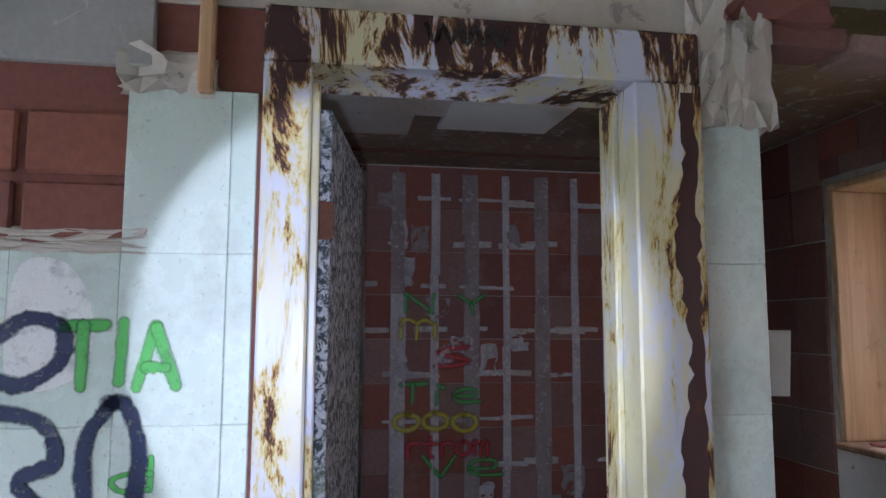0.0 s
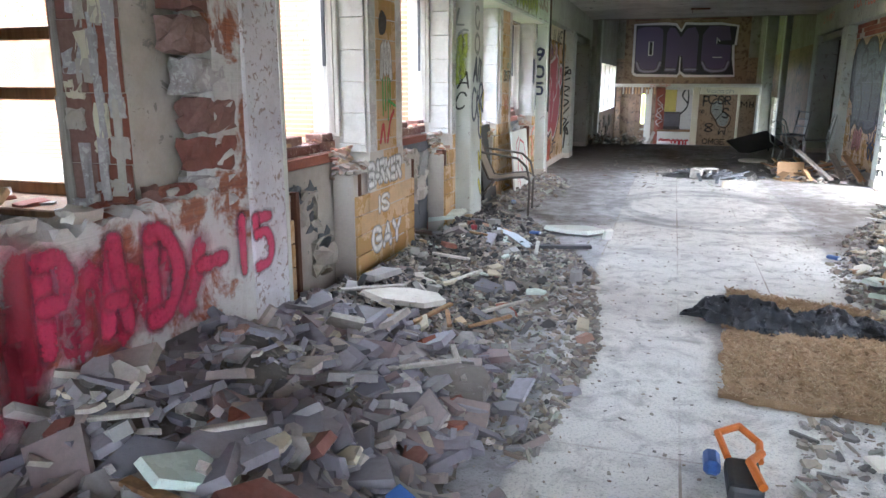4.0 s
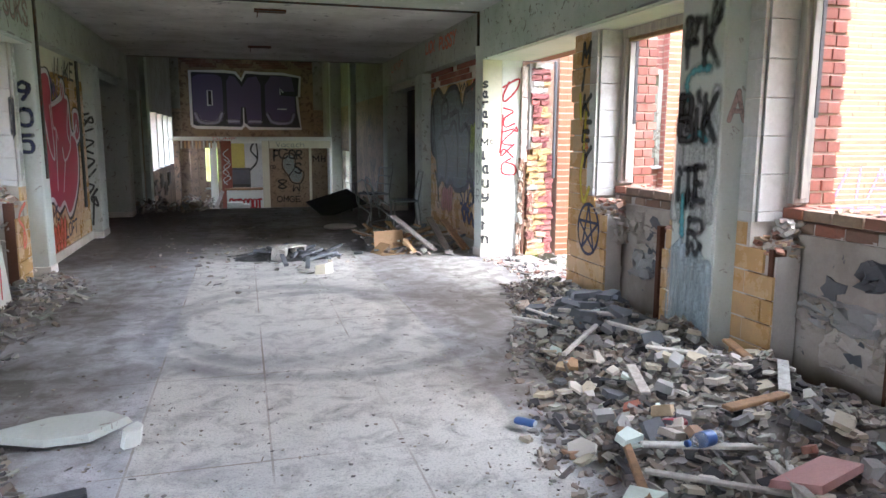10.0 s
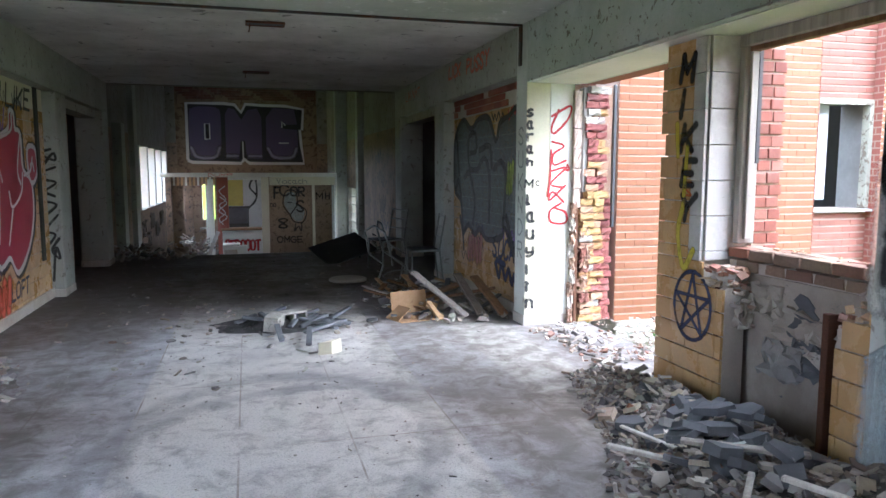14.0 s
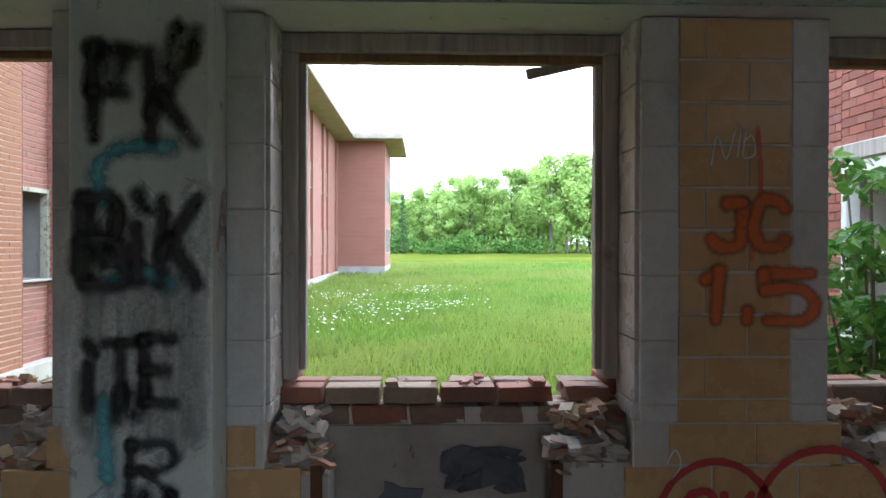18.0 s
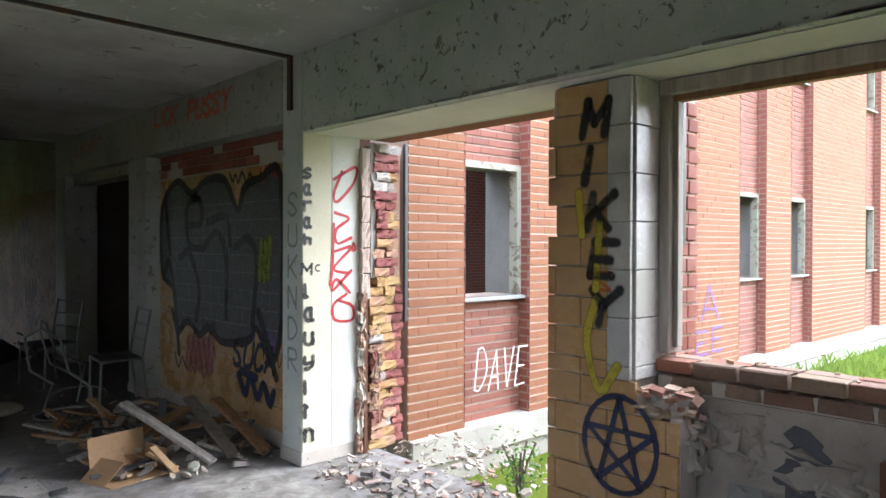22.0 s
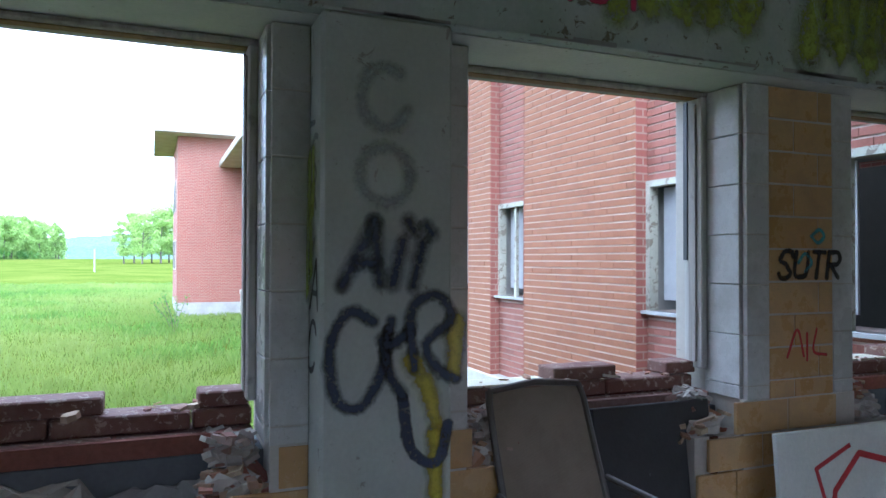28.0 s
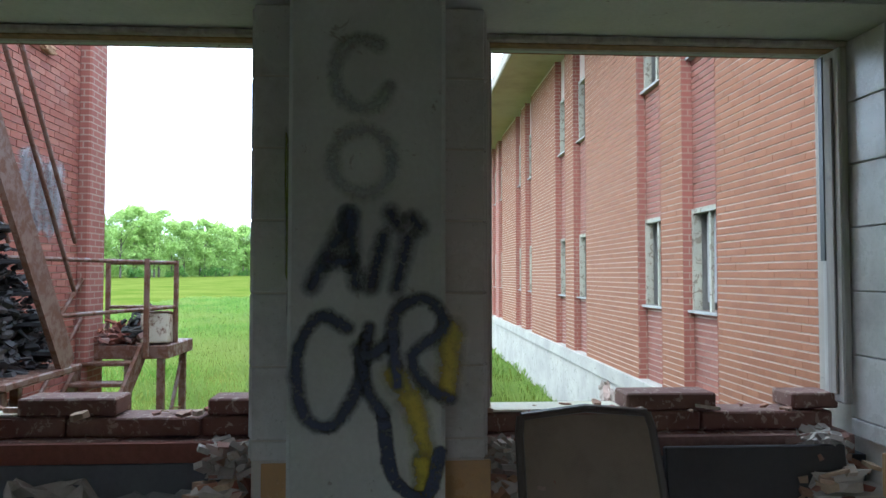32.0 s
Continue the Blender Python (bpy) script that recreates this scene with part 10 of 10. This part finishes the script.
blades("meadow_grass", 110000, 5.0, 60.0, -6.0, 12.0, GE, 0.3, 6.0, "tall green meadow grass beside the east wing")
blades("meadow_grass", 110000, -75.0, -9.5, -14.0, 11.3, GW, 0.34, -10.0, "tall green meadow grass in the west yard")
blades("meadow_grass", 9000, -10.0, -3.0, 6.0, 11.2, GW, 0.45, -4.0, "green grass along the west wing footing")
blades("doorway_grass", 1200, 4.3, 6.0, 9.0, 10.7, GE, 0.3, 4.3, "grass outside the broken doorway")
verts, faces = [], []
for _ in range(420):
    cx, cy = rr.choice(((17, 9.5), (20, 8.0), (24, 9.5), (21, 6.6), (28, 7)))
    x, y, z = rr.gauss(cx, 1.3), rr.gauss(cy, 0.8), GE + rr.uniform(0.25, 0.4)
    s = rr.uniform(0.015, 0.04)
    k0 = len(verts)
    for a in range(5):
        verts.append((x + s * math.cos(a * 1.2566), y + s * math.sin(a * 1.2566), z + rr.uniform(-0.01, 0.01)))
    verts.append((x, y, z + s * 0.6))
    faces += [(k0 + a, k0 + (a + 1) % 5, k0 + 5) for a in range(5)]
tagged(new("wild_flowers", ptmesh("wild_flowers", verts, faces, FLOWER)), "white umbel flowers in the meadow grass", "flowers", "", "stuff")


def leaf_cloud(r, centres, leaves, size, spread, squash=0.8):
    """Leaves as small bent quads round clump centres, facing outwards at random."""
    verts, faces = [], []
    for (cx, cy, cz, cr) in centres:
        for _ in range(leaves):
            d = Vector((r.gauss(0, 1), r.gauss(0, 1), r.gauss(0, 1))).normalized()
            p = Vector((cx, cy, cz)) + Vector((d.x, d.y, d.z * squash)) * cr * r.uniform(0.45, 1.05) * spread
            nrm = (d + Vector((r.gauss(0, 0.6), r.gauss(0, 0.6), r.gauss(0.5, 0.6)))).normalized()
            t1 = nrm.orthogonal().normalized()
            t1 = Matrix.Rotation(r.uniform(0, 6.28), 3, nrm) @ t1
            t2 = nrm.cross(t1)
            s = size * r.uniform(0.6, 1.3)
            k0 = len(verts)
            verts += [tuple(p - t1 * s), tuple(p + t2 * s * 0.55 + nrm * s * 0.15), tuple(p + t1 * s), tuple(p - t2 * s * 0.55 + nrm * s * 0.15)]
            faces.append((k0, k0 + 1, k0 + 2, k0 + 3))
    return verts, faces


def crown_mesh(r, height, radius, leaves, size, conifer=False):
    cs = []
    if conifer:
        for i in range(26):
            f = i / 25
            q = radius * (1 - f) * r.uniform(0.6, 1.0)
            a = i * 2.4
            cs.append((q * 0.6 * math.cos(a), q * 0.6 * math.sin(a), height * (0.12 + 0.86 * f), max(0.25, q * 0.55)))
    else:
        for i in range(30):
            f = r.random()
            wide = radius * math.sin(math.pi * min(0.97, 0.12 + 0.82 * f)) ** 0.7
            a, q = r.uniform(0, 6.28), wide * r.random() ** 0.5
            cs.append((q * math.cos(a), q * math.sin(a), height * (0.2 + 0.74 * f), radius * r.uniform(0.24, 0.42)))
    return leaf_cloud(r, cs, leaves, size, 1.0)


def trunk_mesh(r, height, rad):
    bm = bmesh.new()
    pts = [(0, 0, 0), (r.uniform(-0.1, 0.1), 0, height * 0.3), (r.uniform(-0.2, 0.2), r.uniform(-0.2, 0.2), height * 0.7)]
    for (a, b), (ra, rb) in zip(zip(pts, pts[1:]), ((rad, rad * 0.7), (rad * 0.7, rad * 0.3))):
        a, b = Vector(a), Vector(b)
        bmesh.ops.create_cone(bm, cap_ends=True, segments=7, radius1=ra, radius2=rb, depth=(b - a).length, matrix=Matrix.Translation((a + b) / 2) @ (b - a).to_track_quat("Z", "Y").to_matrix().to_4x4())
    for i in range(6):
        f = r.uniform(0.3, 0.65)
        a = r.uniform(0, 6.28)
        p = Vector((0, 0, height * f))
        q = p + Vector((math.cos(a), math.sin(a), 1.1)) * height * 0.16
        bmesh.ops.create_cone(bm, cap_ends=True, segments=5, radius1=rad * 0.35, radius2=rad * 0.1, depth=(q - p).length, matrix=Matrix.Translation((p + q) / 2) @ (q - p).to_track_quat("Z", "Y").to_matrix().to_4x4())
    return meshof("trunk", bm, BARK)


tr = random.Random(77)
FORMS = []
for i in range(5):
    v, f = crown_mesh(tr, 10.0, tr.uniform(2.4, 3.2), 110, 0.20)
    FORMS.append((ptmesh("crown", v, f, LEAF), trunk_mesh(tr, 10.0, 0.16)))
v, f = crown_mesh(tr, 9.0, 1.9, 80, 0.17, True)
SPRUCE = (ptmesh("crown", v, f, LEAF_FAR), trunk_mesh(tr, 9.0, 0.14))
v, f = leaf_cloud(tr, [(tr.gauss(0, 0.9), tr.gauss(0, 0.9), tr.uniform(0.4, 1.5), tr.uniform(0.5, 0.9)) for _ in range(16)], 70, 0.16, 1.0)
BUSH = (ptmesh("crown", v, f, SHRUB), trunk_mesh(tr, 1.4, 0.05))


def tree(x, y, z, s, form, name="tree", label="leafy green deciduous tree at the edge of the meadow", group="trees round the meadow"):
    e = empty(name, x, y, z, label, "tree" if name == "tree" else "bush", group)
    e.matrix_world = pose(x, y, z - 0.1, 0, 0, tr.uniform(0, 360)) @ Matrix.Diagonal((s * tr.uniform(0.9, 1.15), s * tr.uniform(0.9, 1.15), s, 1))
    for nm, me in zip(("crown", "trunk"), form):
        ob = new(nm, me)
        ob.parent = e


# east wood edge
for i in range(46):
    y = -22 + 1.6 * i + tr.uniform(-0.6, 0.6)
    tree(92 + tr.uniform(-3, 6) - 0.22 * abs(y - 5) * (y < 5), y, gz(92), min(1.35, max(0.72, 0.82 + (11 - y) * 0.017)) * tr.uniform(0.9, 1.08), FORMS[i % 5])
for y, x in ((19, 88), (9.5, 86)):
    tree(x, y, gz(x), 0.8, SPRUCE, label="dark pointed spruce before the wood")
for i in range(12):
    tree(84 + tr.uniform(0, 5), -6 + 3.1 * i + tr.uniform(-1, 1), gz(86), tr.uniform(0.8, 1.4), BUSH, "bush", "low green bush before the wood", "bushes round the meadow")
# west wood edge, running away to the right
for i in range(44):
    f = i / 43
    tree(-168 - 180 * f + tr.uniform(-5, 5), -98 + 68 * f + tr.uniform(-2.5, 2.5), gz(-168 - 180 * f), tr.uniform(2.3, 2.8) * (1 - 0.40 * f), FORMS[(i * 2) % 5])
for i in range(7):
    tree(-190 - tr.uniform(0, 20), 0.5 + 2.2 * i, gz(-195), tr.uniform(1.1, 1.5) + 0.05 * i, FORMS[i % 5])
for i in range(9):
    tree(-160 - 19 * i, -92 + 6.8 * i, gz(-160 - 19 * i), tr.uniform(1.2, 2.2), BUSH, "bush", "low green bush before the wood", "bushes round the meadow")


def woods(name, cs, label, size, leaves, material):
    v, f = leaf_cloud(tr, cs, leaves, size, 1.0)
    tagged(new(name, ptmesh(name, v, f, material)), label, "woods", "", "stuff")


woods("far_woods", [(100 + tr.uniform(0, 8), -40 + 110 * i / 520, gz(104) - 1.0 + tr.uniform(0.2, 1.0) * min(11.5, max(6.0, 7.2 + (51 - 110 * i / 520) * 0.15)), tr.uniform(1.3, 2.2)) for i in range(520)], "dense green wood behind the meadow", 0.5, 90, LEAF)
woods("far_woods", [(-208 - 171 * (i / 420) + tr.uniform(-9, 0), -124 + 84 * (i / 420) + tr.uniform(-4, 4), gz(-208 - 171 * i / 420) + tr.uniform(0.2, 15), tr.uniform(2.4, 3.8)) for i in range(420)], "dense green wood beyond the west field", 0.7, 80, LEAF)
woods("undergrowth", [(90 + tr.uniform(0, 8), -36 + 100 * i / 200, gz(94) + tr.uniform(0.0, 2.2), tr.uniform(1.0, 1.6)) for i in range(200)], "dense green undergrowth at the edge of the wood", 0.25, 60, LEAF)
woods("undergrowth", [(-182 - 171 * (i / 240) + tr.uniform(-4, 4), -101 + 72 * (i / 240) + tr.uniform(-3, 3), gz(-182 - 171 * i / 240) + tr.uniform(0.2, 4), tr.uniform(1.6, 2.6)) for i in range(240)], "dense green undergrowth beyond the west field", 0.4, 60, LEAF)
# wooded ridge far off
verts, faces, NX = [], [], 90
for i in range(NX + 1):
    y = -260 + 520 * i / NX
    top = 15 + 4 * math.sin(y * 0.018 + 1) + 2.0 * fuzz(y, 0, 0.09) + 1.0 * fuzz(y, 3, 0.4)
    verts += [(-430, y, 1.2), (-460, y, 1.5 + top * 0.45), (-560, y, 1.5 + top), (-680, y, 0.5)]
for i in range(NX):
    for j in range(3):
        a = i * 4 + j
        faces.append((a, a + 4, a + 5, a + 1))
k = Nodes("ridge_woods")
c = k.mix(k.ramp(k.noise(0.35, 6, 0.75), (0.35, 0), (0.65, 1)), (0.13, 0.20, 0.13), (0.08, 0.14, 0.09))
RIDGE = k.done(c, 0.95, k.noise(0.5, 5, 0.7), 1.0, 2.0)
tagged(new("backdrop_ridge", ptmesh("backdrop_ridge", verts, faces, RIDGE)), "low wooded ridge on the horizon", "ridge", "", "structure")


def bushy(name, x, y, z, n, spread, height, leaves, size, label, seed, material=SHRUB):
    r = random.Random(seed)
    e = empty(name, x, y, z, label, "shrub")
    bm = bmesh.new()
    cs = []
    for i in range(n):
        a, q = r.uniform(0, 6.28), spread * r.random() ** 0.6
        top = (q * math.cos(a), q * math.sin(a), height * r.uniform(0.5, 1.0))
        mid = (top[0] * 0.4, top[1] * 0.4, top[2] * 0.5)
        tube(bm, [(top[0] * 0.1, top[1] * 0.1, -0.05), mid, top], 0.008, 5)
        for t_ in (0.35, 0.6, 0.8, 1.0):
            cs.append((top[0] * t_, top[1] * t_, top[2] * t_, 0.16))
    part("stems", bm, BARK, e)
    v_, f_ = leaf_cloud(r, cs, leaves, size, 1.0)
    ob_ = new("foliage", ptmesh("foliage", v_, f_, material))
    ob_.parent = e


bushy("shrub", 4.95, 4.25, GE, 30, 0.7, 2.5, 30, 0.055, "leafy green shrub before the white window", 3)
bushy("shrub", 6.1, 4.3, GE, 18, 0.6, 1.7, 24, 0.05, "leafy green shrub by the brick wall", 4)
bushy("weeds", 3.85, 10.75, -0.02, 7, 0.14, 0.3, 6, 0.02, "green weeds growing in the broken doorway", 5)
bushy("shrub", -29.0, 8.0, GW, 9, 0.9, 1.6, 8, 0.05, "bare thin shrub at the wing's corner", 6)
bm = bmesh.new()
rod(bm, (-120, -1, gz(-120) - 0.1), (-120, -1, gz(-120) + 3.5), 0.1)
tagged(part("field_pole", bm, WOODGREY), "lone wooden pole standing in the field", "pole")
